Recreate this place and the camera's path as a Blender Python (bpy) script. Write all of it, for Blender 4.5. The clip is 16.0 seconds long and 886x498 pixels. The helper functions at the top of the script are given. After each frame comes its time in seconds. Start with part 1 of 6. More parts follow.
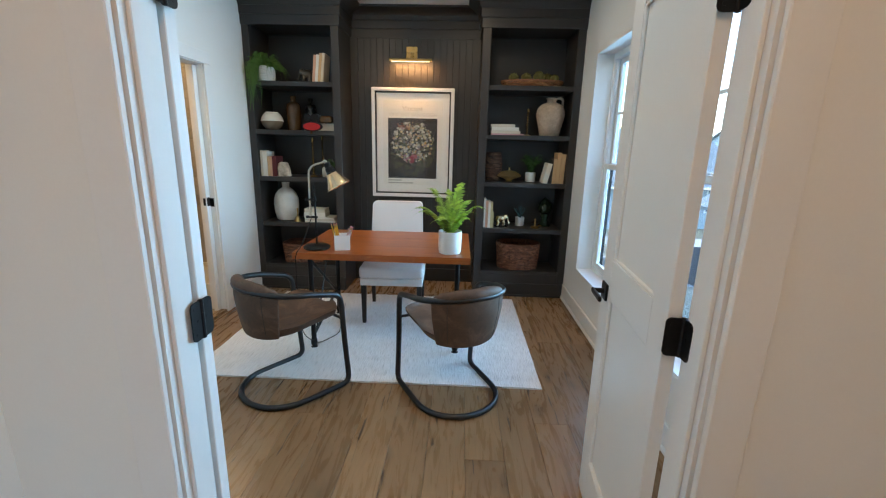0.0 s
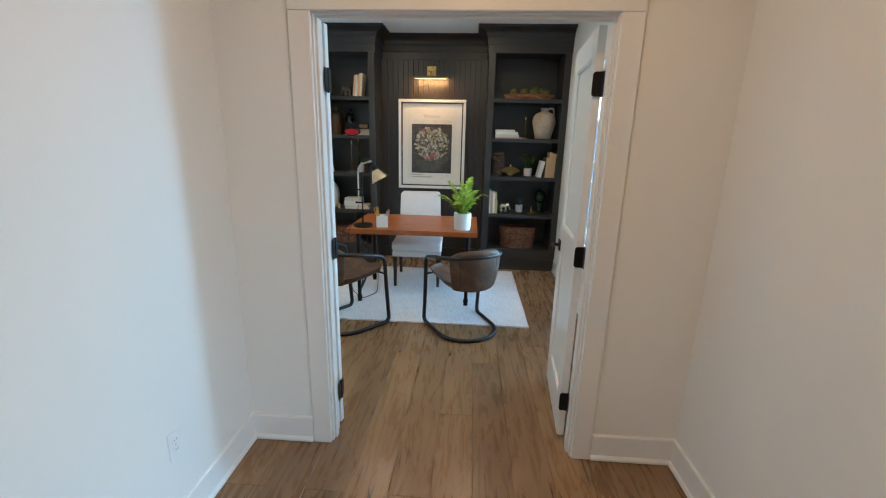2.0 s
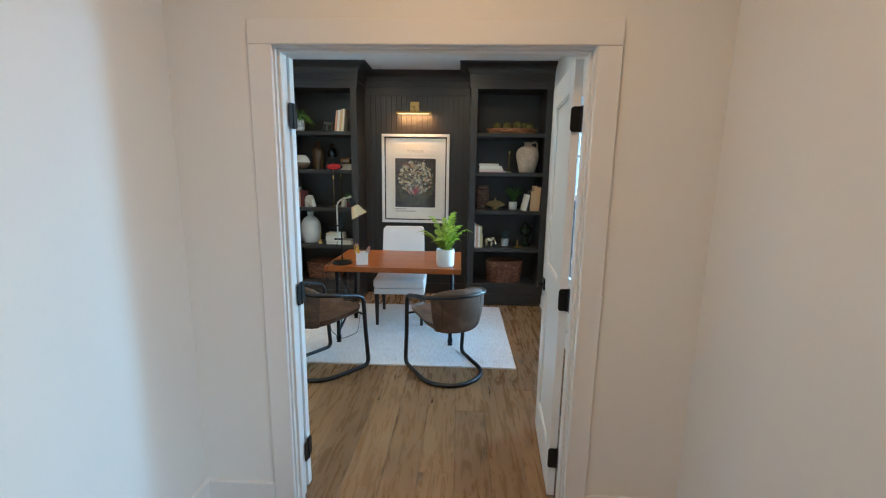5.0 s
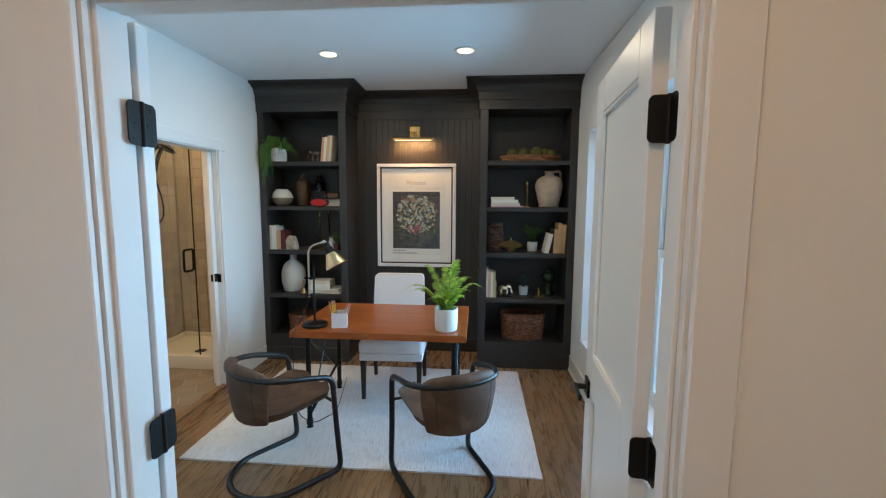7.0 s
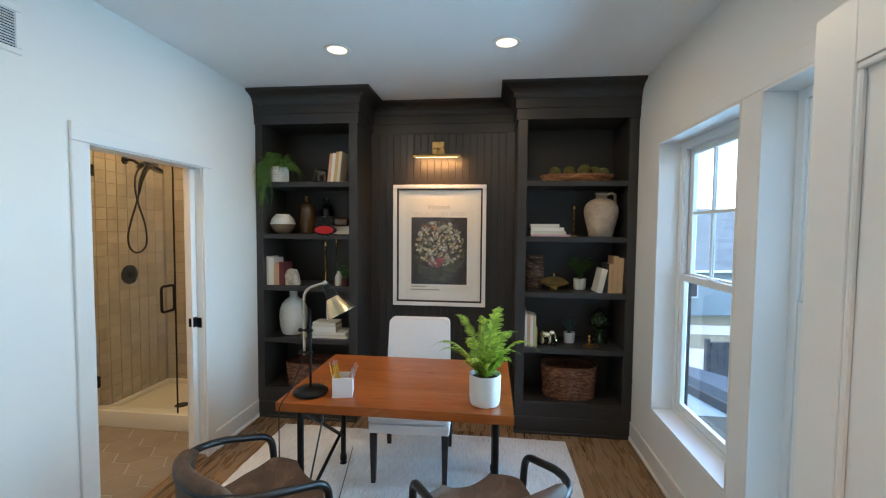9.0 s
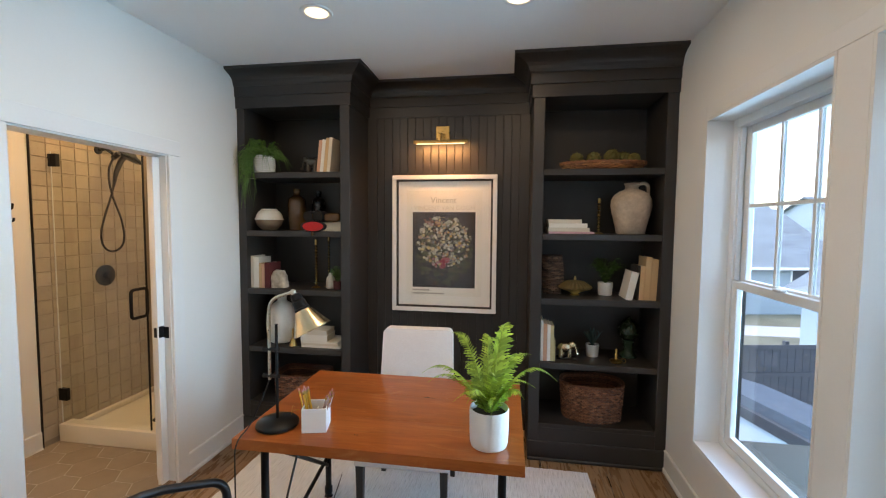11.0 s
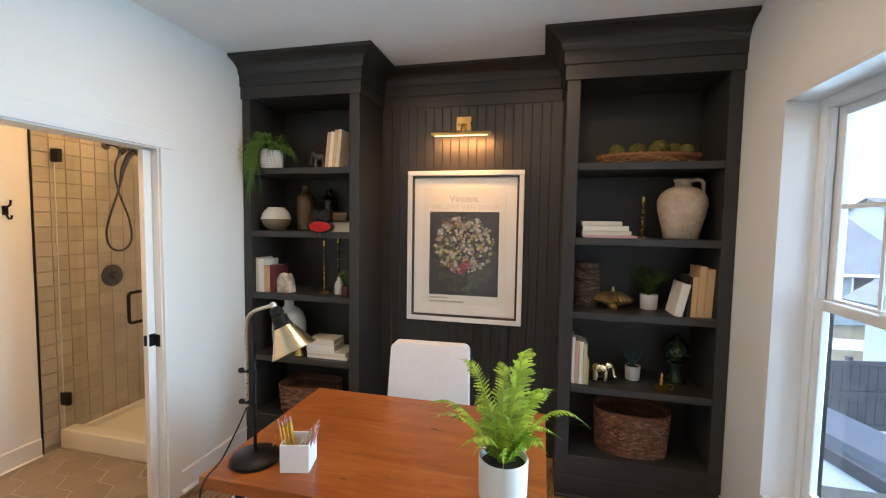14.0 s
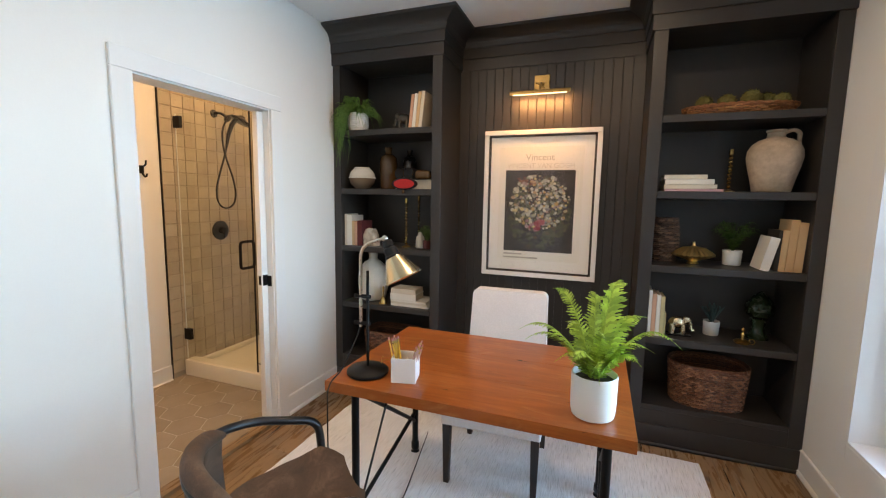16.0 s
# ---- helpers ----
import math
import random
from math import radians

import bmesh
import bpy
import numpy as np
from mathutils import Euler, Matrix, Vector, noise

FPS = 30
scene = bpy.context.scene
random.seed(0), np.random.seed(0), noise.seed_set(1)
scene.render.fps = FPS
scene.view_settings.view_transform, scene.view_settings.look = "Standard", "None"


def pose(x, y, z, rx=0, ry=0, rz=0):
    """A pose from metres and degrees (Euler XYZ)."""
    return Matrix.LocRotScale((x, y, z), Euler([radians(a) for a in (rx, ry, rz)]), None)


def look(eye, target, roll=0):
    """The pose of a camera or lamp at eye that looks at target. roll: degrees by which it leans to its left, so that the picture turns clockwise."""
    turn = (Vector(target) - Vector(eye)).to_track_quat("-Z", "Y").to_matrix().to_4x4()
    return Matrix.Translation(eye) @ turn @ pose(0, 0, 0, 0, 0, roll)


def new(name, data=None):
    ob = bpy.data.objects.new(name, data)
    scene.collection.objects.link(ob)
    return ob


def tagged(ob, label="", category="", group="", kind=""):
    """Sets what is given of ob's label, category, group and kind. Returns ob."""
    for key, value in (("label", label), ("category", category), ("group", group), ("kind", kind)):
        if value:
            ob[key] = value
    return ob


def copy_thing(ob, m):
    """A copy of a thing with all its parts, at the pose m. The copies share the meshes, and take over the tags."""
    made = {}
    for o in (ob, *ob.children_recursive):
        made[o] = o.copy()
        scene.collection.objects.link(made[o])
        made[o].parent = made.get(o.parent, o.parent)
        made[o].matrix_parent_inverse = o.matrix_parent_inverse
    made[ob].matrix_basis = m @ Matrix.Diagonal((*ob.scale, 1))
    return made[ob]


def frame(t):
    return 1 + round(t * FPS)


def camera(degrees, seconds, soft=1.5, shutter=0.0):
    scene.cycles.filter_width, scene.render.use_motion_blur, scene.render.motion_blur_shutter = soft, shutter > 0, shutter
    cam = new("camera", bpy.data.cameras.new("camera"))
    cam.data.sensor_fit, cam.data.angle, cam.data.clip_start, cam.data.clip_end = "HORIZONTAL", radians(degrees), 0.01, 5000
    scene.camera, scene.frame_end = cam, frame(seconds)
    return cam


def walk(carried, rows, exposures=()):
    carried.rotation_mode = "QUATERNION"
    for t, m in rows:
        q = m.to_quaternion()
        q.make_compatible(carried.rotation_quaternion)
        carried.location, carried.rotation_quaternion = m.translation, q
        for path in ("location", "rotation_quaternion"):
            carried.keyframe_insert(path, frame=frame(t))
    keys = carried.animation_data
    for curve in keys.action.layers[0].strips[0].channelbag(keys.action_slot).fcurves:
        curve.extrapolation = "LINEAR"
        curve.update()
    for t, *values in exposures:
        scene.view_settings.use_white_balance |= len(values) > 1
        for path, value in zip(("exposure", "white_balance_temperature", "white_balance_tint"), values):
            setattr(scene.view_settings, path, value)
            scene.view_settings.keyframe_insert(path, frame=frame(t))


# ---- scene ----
cam = camera(93.0, 16.0, 1.15)
PATH = [
    (0, (0.002, 0.068, 1.459), (-0.067, 2.01, 0.987), 1.4),
    (0.5, (0.009, -0.112, 1.459), (-0.062, 1.811, 0.911), 1.3),
    (1, (0.038, -0.323, 1.48), (-0.038, 1.592, 0.91), 1.1),
    (1.5, (0.048, -0.604, 1.543), (-0.044, 1.315, 0.991), 1.5),
    (2, (0.009, -0.931, 1.546), (-0.109, 1.002, 1.044), 1.3),
    (2.5, (0.045, -1.19, 1.543), (-0.066, 0.753, 1.086), 1.2),
    (3, (0.104, -1.353, 1.49), (-0.004, 0.605, 1.098), 1.0),
    (3.5, (0.095, -1.309, 1.521), (-0.009, 0.653, 1.148), 1.0),
    (4, (0.046, -1.164, 1.554), (-0.056, 0.798, 1.176), 1.1),
    (4.5, (0.029, -1.003, 1.561), (-0.069, 0.957, 1.178), 1.1),
    (5, (0.072, -0.781, 1.569), (-0.006, 1.185, 1.211), 0.9),
    (5.2, (0.086, -0.699, 1.586), (0.022, 1.275, 1.27), 0.7),
    (7.3, (0.157, 0.193, 1.621), (-0.049, 2.172, 1.411), 0.4),
    (7.5, (0.148, 0.263, 1.634), (-0.088, 2.238, 1.429), 0.5),
    (8, (0.065, 0.458, 1.65), (-0.192, 2.434, 1.484), 0.6),
    (8.5, (-0.001, 0.611, 1.652), (-0.245, 2.593, 1.539), 0.6),
    (9, (-0.03, 0.777, 1.636), (-0.258, 2.762, 1.539), 0.5),
    (9.5, (-0.02, 0.954, 1.645), (-0.242, 2.939, 1.549), 0.3),
    (10, (-0.018, 1.051, 1.634), (-0.237, 3.037, 1.549), 0.3),
    (10.2, (-0.016, 1.065, 1.643), (-0.258, 3.048, 1.544), 0.4),
    (12.3, (0.063, 1.517, 1.646), (-0.287, 3.482, 1.515), 0.3),
    (12.5, (0.055, 1.529, 1.651), (-0.312, 3.491, 1.517), 0.3),
    (13, (0.065, 1.564, 1.645), (-0.357, 3.515, 1.512), 0.5),
    (13.5, (0.056, 1.566, 1.648), (-0.378, 3.514, 1.52), 0.7),
    (14, (0.049, 1.562, 1.656), (-0.407, 3.505, 1.531), 0.9),
    (14.5, (0.045, 1.561, 1.659), (-0.446, 3.496, 1.529), 0.8),
    (15, (0.015, 1.54, 1.634), (-0.556, 3.452, 1.499), 0.9),
    (15.5, (-0.034, 1.484, 1.553), (-0.706, 3.362, 1.4), 1.0),
    (16, (-0.065, 1.352, 1.509), (-0.757, 3.214, 1.275), 1.0),
]
walk(cam, [(t, look(eye, target, roll)) for t, eye, target, roll in PATH], exposures=[(0.0, 3.32, 6650, 8), (2.5, 3.35, 6650, 6), (5.0, 3.36, 6500, 6), (7.4, 3.2, 6550, 8), (9.2, 3.24, 6950, 10), (10.0, 3.24, 7400, 14), (12.5, 3.44, 7750, 18), (16.0, 3.52, 7950, 19)])

SKY, SUN, WINDOW_FILL = 0.13, 0.05, 46.0
# the y 1.95 pair is unseen, added for light; the hall's pair is inferred
LIGHTS = ((-1.01, 3.385, 0.60), (0.045, 3.38, 0.60), (-1.01, 1.95, 0.5), (0.045, 1.95, 0.5), (0.0, 0.0, 0.95), (0.0, -2.4, 1.5))
FOYER_FILL = 54.0
BATHW = 1.4
PICW = 0.42
PIN_R, SWING = (0.563, 1.050), -4.5
LEAF_R = pose(PIN_R[0] + 0.0, PIN_R[1] + 0.012, 0.012, 0, 0, 90 + SWING)
LEAF_L = pose(-0.654, 1.093, 0.012, 0, 0, 175)
CHAIR_R = pose(-0.012, 2.39, 0, 0, 0, 28)
CHAIR_L = pose(-1.0, 2.39, 0, 0, 0, -38)
HOUSES = ((10, 30.4, 14, 10, 2.8, 3.05, 10.6, "pale sided house with a grey shingle roof"), (38, 52, 16, 11, 4.6, 3.2, 15, "pale two-storey house with a blue-grey roof"), (14.5, 14.5, 8, 7, 2.7, 2.2, 100, "pale garage with a grey shingle roof"), (58, 40, 18, 12, 3.2, 3.6, 60, "pale house farther along the street"), (30, 75, 20, 12, 5.0, 3.4, 5, "pale house farther along the street"))
PORCH = ((2.7, 9.5, -0.85), (2.7, 4.4, -0.15), (4.6, 4.4, -0.75), (4.6, 9.5, -1.35))

# ---- world, sun, large lights ----
world = bpy.data.worlds.new("world")
scene.world = world
world.use_nodes = True
wn = world.node_tree.nodes
sky = wn.new("ShaderNodeTexSky")
sky.sky_type = "NISHITA"
sky.sun_disc = False
sky.dust_density = 1.0
sky.ozone_density = 3.0
sky.sun_elevation = radians(70)
sky.sun_rotation = radians(-75)
wn["Background"].inputs[1].default_value = SKY
world.node_tree.links.new(sky.outputs[0], wn["Background"].inputs[0])


def lamp(name, kind, m, watts, color, size=0.1, size_y=None, angle=None):
    data = bpy.data.lights.new(name, kind)
    data.energy, data.color = watts, color
    if kind == "AREA":
        data.size = size
        if size_y:
            data.shape, data.size_y = "RECTANGLE", size_y
        else:
            data.shape = "DISK"
    if kind == "SUN":
        data.angle = radians(angle)
    if kind in ("SPOT", "POINT"):
        data.shadow_soft_size = size
    ob = new(name, data)
    ob.matrix_world = m
    return ob


# the sun stands behind the house, so that no ray enters by the windows
lamp("sun", "SUN", look((-2.2, -1.4, 7), (0, 0, 0)), SUN, (1.0, 0.94, 0.86), angle=0.5)

# added lamps out of view stand in for skylight at office and foyer windows
lamp("window_sky_fill", "AREA", look((3.3, 3.85, 1.25), (-2.0, 2.6, 1.60)), WINDOW_FILL, (0.29, 0.64, 1.0), 2.2, 2.2)
lamp("foyer_sky_fill", "AREA", look((6.5, -4.5, 2.1), (-1.0, 0.0, 0.8)), FOYER_FILL, (0.36, 0.66, 1.0), 3.0, 1.6)


# ---- materials ----
class Nodes:
    def __init__(self, name, m=None):
        self.m = m or bpy.data.materials.new(name)
        self.m.use_nodes = True
        self.t = self.m.node_tree
        self.p = self.t.nodes["Principled BSDF"]

    def add(self, kind, **kw):
        n = self.t.nodes.new("ShaderNode" + kind)
        for k, v in kw.items():
            n.inputs[k].default_value = v
        return n

    def link(self, a, b):
        self.t.links.new(a, b)

    def coords(self, scale=(1, 1, 1), obj=False):
        tc = self.add("TexCoord")
        mp = self.add("Mapping")
        mp.inputs["Scale"].default_value = scale
        self.link(tc.outputs["Object" if obj else "Generated"], mp.inputs["Vector"])
        return mp.outputs[0]

    def world_coords(self, scale=(1, 1, 1)):
        g = self.add("NewGeometry")
        mp = self.add("Mapping")
        mp.inputs["Scale"].default_value = scale
        self.link(g.outputs["Position"], mp.inputs["Vector"])
        return mp.outputs[0]

    def noise(self, vec, scale, detail=4, rough=0.55, dist=0.0):
        n = self.add("TexNoise", Scale=scale, Detail=detail, Roughness=rough, Distortion=dist)
        self.link(vec, n.inputs["Vector"])
        return n.outputs["Fac"]

    def ramp(self, fac, stops):
        r = self.add("ValToRGB")
        el = r.color_ramp.elements
        while len(el) < len(stops):
            el.new(0.5)
        for e, (pos, c) in zip(el, stops):
            e.position = pos
            e.color = (*c, 1) if len(c) == 3 else c
        self.link(fac, r.inputs[0])
        return r.outputs[0]

    def mix(self, fac, a, b, mode="MIX"):
        n = self.t.nodes.new("ShaderNodeMix")
        n.data_type = "RGBA"
        n.blend_type = mode
        for s, v in ((n.inputs[0], fac), (n.inputs[6], a), (n.inputs[7], b)):
            if isinstance(v, (int, float)):
                s.default_value = v
            elif isinstance(v, tuple):
                s.default_value = (*v, 1) if len(v) == 3 else v
            else:
                self.link(v, s)
        return n.outputs[2]

    def bump(self, height, strength=0.3, dist=0.002):
        b = self.add("Bump", Strength=strength, Distance=dist)
        self.link(height, b.inputs["Height"])
        self.link(b.outputs[0], self.p.inputs["Normal"])

    def color(self, v):
        if isinstance(v, tuple):
            self.p.inputs["Base Color"].default_value = (*v, 1)
        else:
            self.link(v, self.p.inputs["Base Color"])

    def rough(self, lo, hi=None, fac=None):
        if hi is None:
            self.p.inputs["Roughness"].default_value = lo
            return
        mr = self.add("MapRange")
        mr.inputs["To Min"].default_value = lo
        mr.inputs["To Max"].default_value = hi
        self.link(fac, mr.inputs["Value"])
        self.link(mr.outputs[0], self.p.inputs["Roughness"])


def dark(c, k):
    return tuple(v * k for v in c)


def surface(name, c, rough=0.5, metal=0.0, grain=60.0, var=0.12, bump=0.15, dist=0.001, broad=2.5, spec=None, stretch=(1, 1, 1)):
    """A plain material varied at two scales: broad unevenness and fine grain."""
    n = Nodes(name)
    v = n.world_coords(stretch)
    fine, wide = n.noise(v, grain), n.noise(v, broad, 3)
    a = n.ramp(wide, [(0.3, dark(c, 1 - var)), (0.7, tuple(min(1, x * (1 + var * 0.4)) for x in c))])
    n.color(n.mix(0.35, a, n.ramp(fine, [(0.3, dark(c, 1 - var * 1.6)), (0.7, c)])))
    n.rough(max(0.02, rough - 0.06), min(1, rough + 0.08), fine)
    n.p.inputs["Metallic"].default_value = metal
    if spec is not None:
        n.p.inputs["Specular IOR Level"].default_value = spec
    n.bump(fine, bump, dist)
    return n.m


def emitter(name, c, strength):
    n = Nodes(name)
    n.color((0.9, 0.9, 0.9))
    n.p.inputs["Emission Color"].default_value = (*c, 1)
    n.p.inputs["Emission Strength"].default_value = strength
    return n.m


def glass(name, tint=(1, 1, 1), rough=0.0):
    n = Nodes(name)
    out = n.t.nodes["Material Output"]
    tr, gl, mx, lw = n.add("BsdfTransparent"), n.add("BsdfGlossy", Roughness=rough), n.add("MixShader"), n.add("LayerWeight", Blend=0.5)
    tr.inputs[0].default_value = (*tint, 1)
    pw, ad = n.add("Math"), n.add("Math")
    pw.operation, ad.operation = "POWER", "MULTIPLY_ADD"
    pw.inputs[1].default_value, ad.inputs[1].default_value, ad.inputs[2].default_value = 4.0, 0.5, 0.025
    n.link(lw.outputs["Facing"], pw.inputs[0])
    n.link(pw.outputs[0], ad.inputs[0])
    n.link(ad.outputs[0], mx.inputs[0])
    n.link(tr.outputs[0], mx.inputs[1])
    n.link(gl.outputs[0], mx.inputs[2])
    n.link(mx.outputs[0], out.inputs[0])
    return n.m


def wood_floor():
    n = Nodes("oak_floor")
    oi = n.add("ObjectInfo")
    g = n.add("NewGeometry")
    off = n.add("VectorMath")
    off.operation = "SCALE"
    n.link(oi.outputs["Random"], off.inputs["Scale"])
    off.inputs[0].default_value = (37.0, 91.0, 0)
    add = n.add("VectorMath")
    n.link(g.outputs["Position"], add.inputs[0])
    n.link(off.outputs[0], add.inputs[1])
    mp = n.add("Mapping")
    mp.inputs["Scale"].default_value = (6.5, 0.75, 6)
    n.link(add.outputs[0], mp.inputs["Vector"])
    grain = n.noise(mp.outputs[0], 3.2, 8, 0.62, 1.6)
    wide = n.noise(add.outputs[0], 2.2, 4, 0.55, 0.6)
    base = n.ramp(grain, [(0.22, (0.19, 0.108, 0.052)), (0.5, (0.285, 0.172, 0.088)), (0.8, (0.375, 0.238, 0.128))])
    tone = n.ramp(oi.outputs["Random"], [(0.0, (0.76, 0.74, 0.72)), (0.3, (0.90, 0.87, 0.83)), (0.6, (0.97, 0.94, 0.90)), (1.0, (1.08, 1.03, 0.94))])
    col = n.mix(1.0, base, tone, "MULTIPLY")
    col = n.mix(0.42, col, n.ramp(wide, [(0.32, (0.60, 0.56, 0.53)), (0.5, (0.88, 0.86, 0.84)), (0.66, (1.08, 1.06, 1.03))]), "MULTIPLY")
    mk = n.add("Mapping")
    mk.inputs["Scale"].default_value = (6.5, 2.6, 1)
    n.link(add.outputs[0], mk.inputs["Vector"])
    warp = n.noise(mk.outputs[0], 6, 3)
    wadd = n.mix(0.12, mk.outputs[0], warp)
    vo = n.add("TexVoronoi", Scale=1.0)
    n.link(wadd, vo.inputs["Vector"])
    knot = n.ramp(vo.outputs["Distance"], [(0.03, (1, 1, 1)), (0.09, (0.45, 0.45, 0.45)), (0.22, (0, 0, 0))])
    col = n.mix(knot, col, (0.045, 0.024, 0.013))
    mc = n.add("Mapping")
    mc.inputs["Scale"].default_value = (26, 1.6, 1)
    n.link(add.outputs[0], mc.inputs["Vector"])
    crack = n.ramp(n.noise(mc.outputs[0], 1.4, 3, 0.5, 0.8), [(0.66, (0, 0, 0)), (0.685, (1, 1, 1))])
    col = n.mix(crack, col, (0.05, 0.028, 0.015))
    n.color(col)
    n.rough(0.20, 0.36, grain)
    n.bump(grain, 0.05, 0.0015)
    return n.m


def wood(name, lo, mid, hi, axis=(1, 12, 12), scale=2.5, rough=0.4):
    n = Nodes(name)
    v = n.world_coords(axis)
    g = n.noise(v, scale, 7, 0.6, 1.2)
    w = n.noise(n.world_coords(), 3.0, 3)
    col = n.ramp(g, [(0.28, lo), (0.5, mid), (0.75, hi)])
    col = n.mix(0.4, col, n.ramp(w, [(0.35, (0.7, 0.66, 0.62)), (0.65, (1.05, 1.03, 1))]), "MULTIPLY")
    n.color(col)
    n.rough(rough - 0.05, rough + 0.1, g)
    n.bump(g, 0.12, 0.001)
    return n.m


def desk_wood(name, lo, mid, hi, axis, scale, rough):
    """Stained pine with rubbed pale patches, fine dark scratches and an uneven sheen."""
    m = wood(name, lo, mid, hi, axis, scale, rough)
    n = Nodes(name, m)
    col = n.p.inputs["Base Color"].links[0].from_socket
    rub = n.ramp(n.noise(n.world_coords((2.2, 9, 4)), 1.8, 6, 0.7, 1.4), [(0.54, (0, 0, 0)), (0.72, (0.55, 0.55, 0.55))])
    col = n.mix(rub, col, (0.52, 0.215, 0.075))
    scr = n.ramp(n.noise(n.world_coords((4, 46, 10)), 1.6, 4, 0.6, 2.2), [(0.70, (0, 0, 0)), (0.74, (0.75, 0.75, 0.75))])
    n.color(n.mix(scr, col, (0.10, 0.030, 0.010)))
    return m


def leather():
    n = Nodes("brown_leather")
    v = n.coords((1, 1, 1), True)
    w = n.noise(v, 9, 6, 0.68, 0.7)
    fine = n.noise(v, 260, 3)
    vo = n.add("TexVoronoi", Scale=220)
    n.link(v, vo.inputs["Vector"])
    col = n.ramp(w, [(0.3, (0.036, 0.018, 0.010)), (0.52, (0.085, 0.045, 0.026)), (0.72, (0.19, 0.112, 0.070))])
    n.color(n.mix(0.2, col, n.ramp(fine, [(0.3, (0.04, 0.02, 0.011)), (0.7, (0.17, 0.10, 0.062))])))
    n.rough(0.5, 0.75, w)
    n.bump(vo.outputs["Distance"], 0.2, 0.0008)
    return n.m


def weave(name, c1, c2, scale=400, rough=0.9, bump=0.4):
    n = Nodes(name)
    v = n.coords((1, 1, 1), True)
    wx, wy = n.add("TexWave", Scale=scale / 6.28, Distortion=1.2), n.add("TexWave", Scale=scale / 6.28, Distortion=1.2)
    wx.bands_direction, wy.bands_direction = "X", "Z"
    n.link(v, wx.inputs[0])
    n.link(v, wy.inputs[0])
    f = n.mix(0.5, wx.outputs["Color"], wy.outputs["Color"])
    broad = n.noise(v, 3.5, 4)
    fine = n.noise(v, 120, 2)
    col = n.mix(f, c1, c2)
    col = n.mix(0.3, col, n.ramp(broad, [(0.3, (0.8, 0.79, 0.77)), (0.7, (1, 1, 1))]), "MULTIPLY")
    n.color(n.mix(0.25, col, n.ramp(fine, [(0.35, (0.75, 0.74, 0.72)), (0.65, (1, 1, 1))]), "MULTIPLY"))
    n.rough(rough)
    n.bump(f, bump, 0.001)
    return n.m


def rug_material():
    """Off-white woven wool with raised diamonds and threads that run along the room."""
    n = Nodes("woven_rug")
    v = n.world_coords()
    th = n.noise(n.world_coords((170, 12, 1)), 1.0, 3, 0.6, 0.3)
    wide = n.noise(v, 5, 4, 0.6)
    col = n.ramp(th, [(0.26, (0.52, 0.505, 0.49)), (0.45, (0.74, 0.73, 0.715)), (0.7, (0.84, 0.83, 0.82))])
    n.color(n.mix(0.5, col, n.ramp(wide, [(0.35, (0.90, 0.885, 0.87)), (0.62, (1, 1, 1))]), "MULTIPLY"))
    n.rough(0.95)
    n.bump(th, 1.0, 0.005)
    return n.m


def island_colors(name, stops, rough=0.7, bump=0.1, mottle=0.3):
    n = Nodes(name)
    g = n.add("NewGeometry")
    col = n.ramp(g.outputs["Random Per Island"], stops)
    f = n.noise(n.coords((1, 1, 1), True), 90, 3)
    n.color(n.mix(mottle, col, n.ramp(f, [(0.35, (0.25, 0.25, 0.25)), (0.65, (1.3, 1.3, 1.3))]), "MULTIPLY"))
    n.rough(rough)
    n.bump(f, bump, 0.001)
    return n.m


def random_tint(name, stops, rough, bump=0.1, grain=50, dist=0.001):
    n = Nodes(name)
    oi = n.add("ObjectInfo")
    col = n.ramp(oi.outputs["Random"], stops)
    v = n.world_coords()
    f, w = n.noise(v, grain), n.noise(v, 9, 4)
    col = n.mix(0.5, col, n.ramp(w, [(0.3, (0.78, 0.76, 0.73)), (0.7, (1.03, 1.02, 1))]), "MULTIPLY")
    n.color(col)
    n.rough(rough, min(1, rough + 0.15), f)
    n.bump(w, bump, dist)
    return n.m


M_WALL = surface("wall_paint", (0.81, 0.795, 0.755), 0.55, grain=180, var=0.03, bump=0.10, broad=1.2, dist=0.0006)
M_GREIGE = surface("greige_paint", (0.36, 0.33, 0.29), 0.6, grain=180, var=0.04, bump=0.10, broad=1.2, dist=0.0006)
M_CEIL = surface("ceiling_paint", (0.86, 0.86, 0.85), 0.75, grain=160, var=0.03, bump=0.12, broad=1.2)
M_TRIM = surface("trim_paint", (0.80, 0.79, 0.765), 0.32, grain=90, var=0.03, bump=0.05, broad=1.5, dist=0.0005)
M_DARK = surface("charcoal_paint", (0.030, 0.0262, 0.024), 0.42, grain=110, var=0.12, bump=0.08, broad=2.0, dist=0.0006)
M_FLOOR = wood_floor()
M_SUB = surface("floor_gap", (0.03, 0.02, 0.013), 0.9)
M_BLACK = surface("black_metal", (0.012, 0.012, 0.013), 0.38, 0.6, grain=120, var=0.2, bump=0.08)
M_IRON = surface("gunmetal_tube", (0.055, 0.058, 0.062), 0.34, 0.85, grain=40, var=0.35, bump=0.1)
M_DESK = desk_wood("stained_pine", (0.27, 0.062, 0.012), (0.38, 0.098, 0.020), (0.46, 0.135, 0.031), (1.1, 11, 8), 1.6, 0.30)
M_KNOT = surface("dark_knot", (0.06, 0.02, 0.008), 0.45)
M_LEATHER = leather()
M_SEAM = surface("seam_leather", (0.03, 0.018, 0.013), 0.6)
M_LINEN = weave("linen", (0.88, 0.83, 0.80), (0.76, 0.70, 0.67), 900)
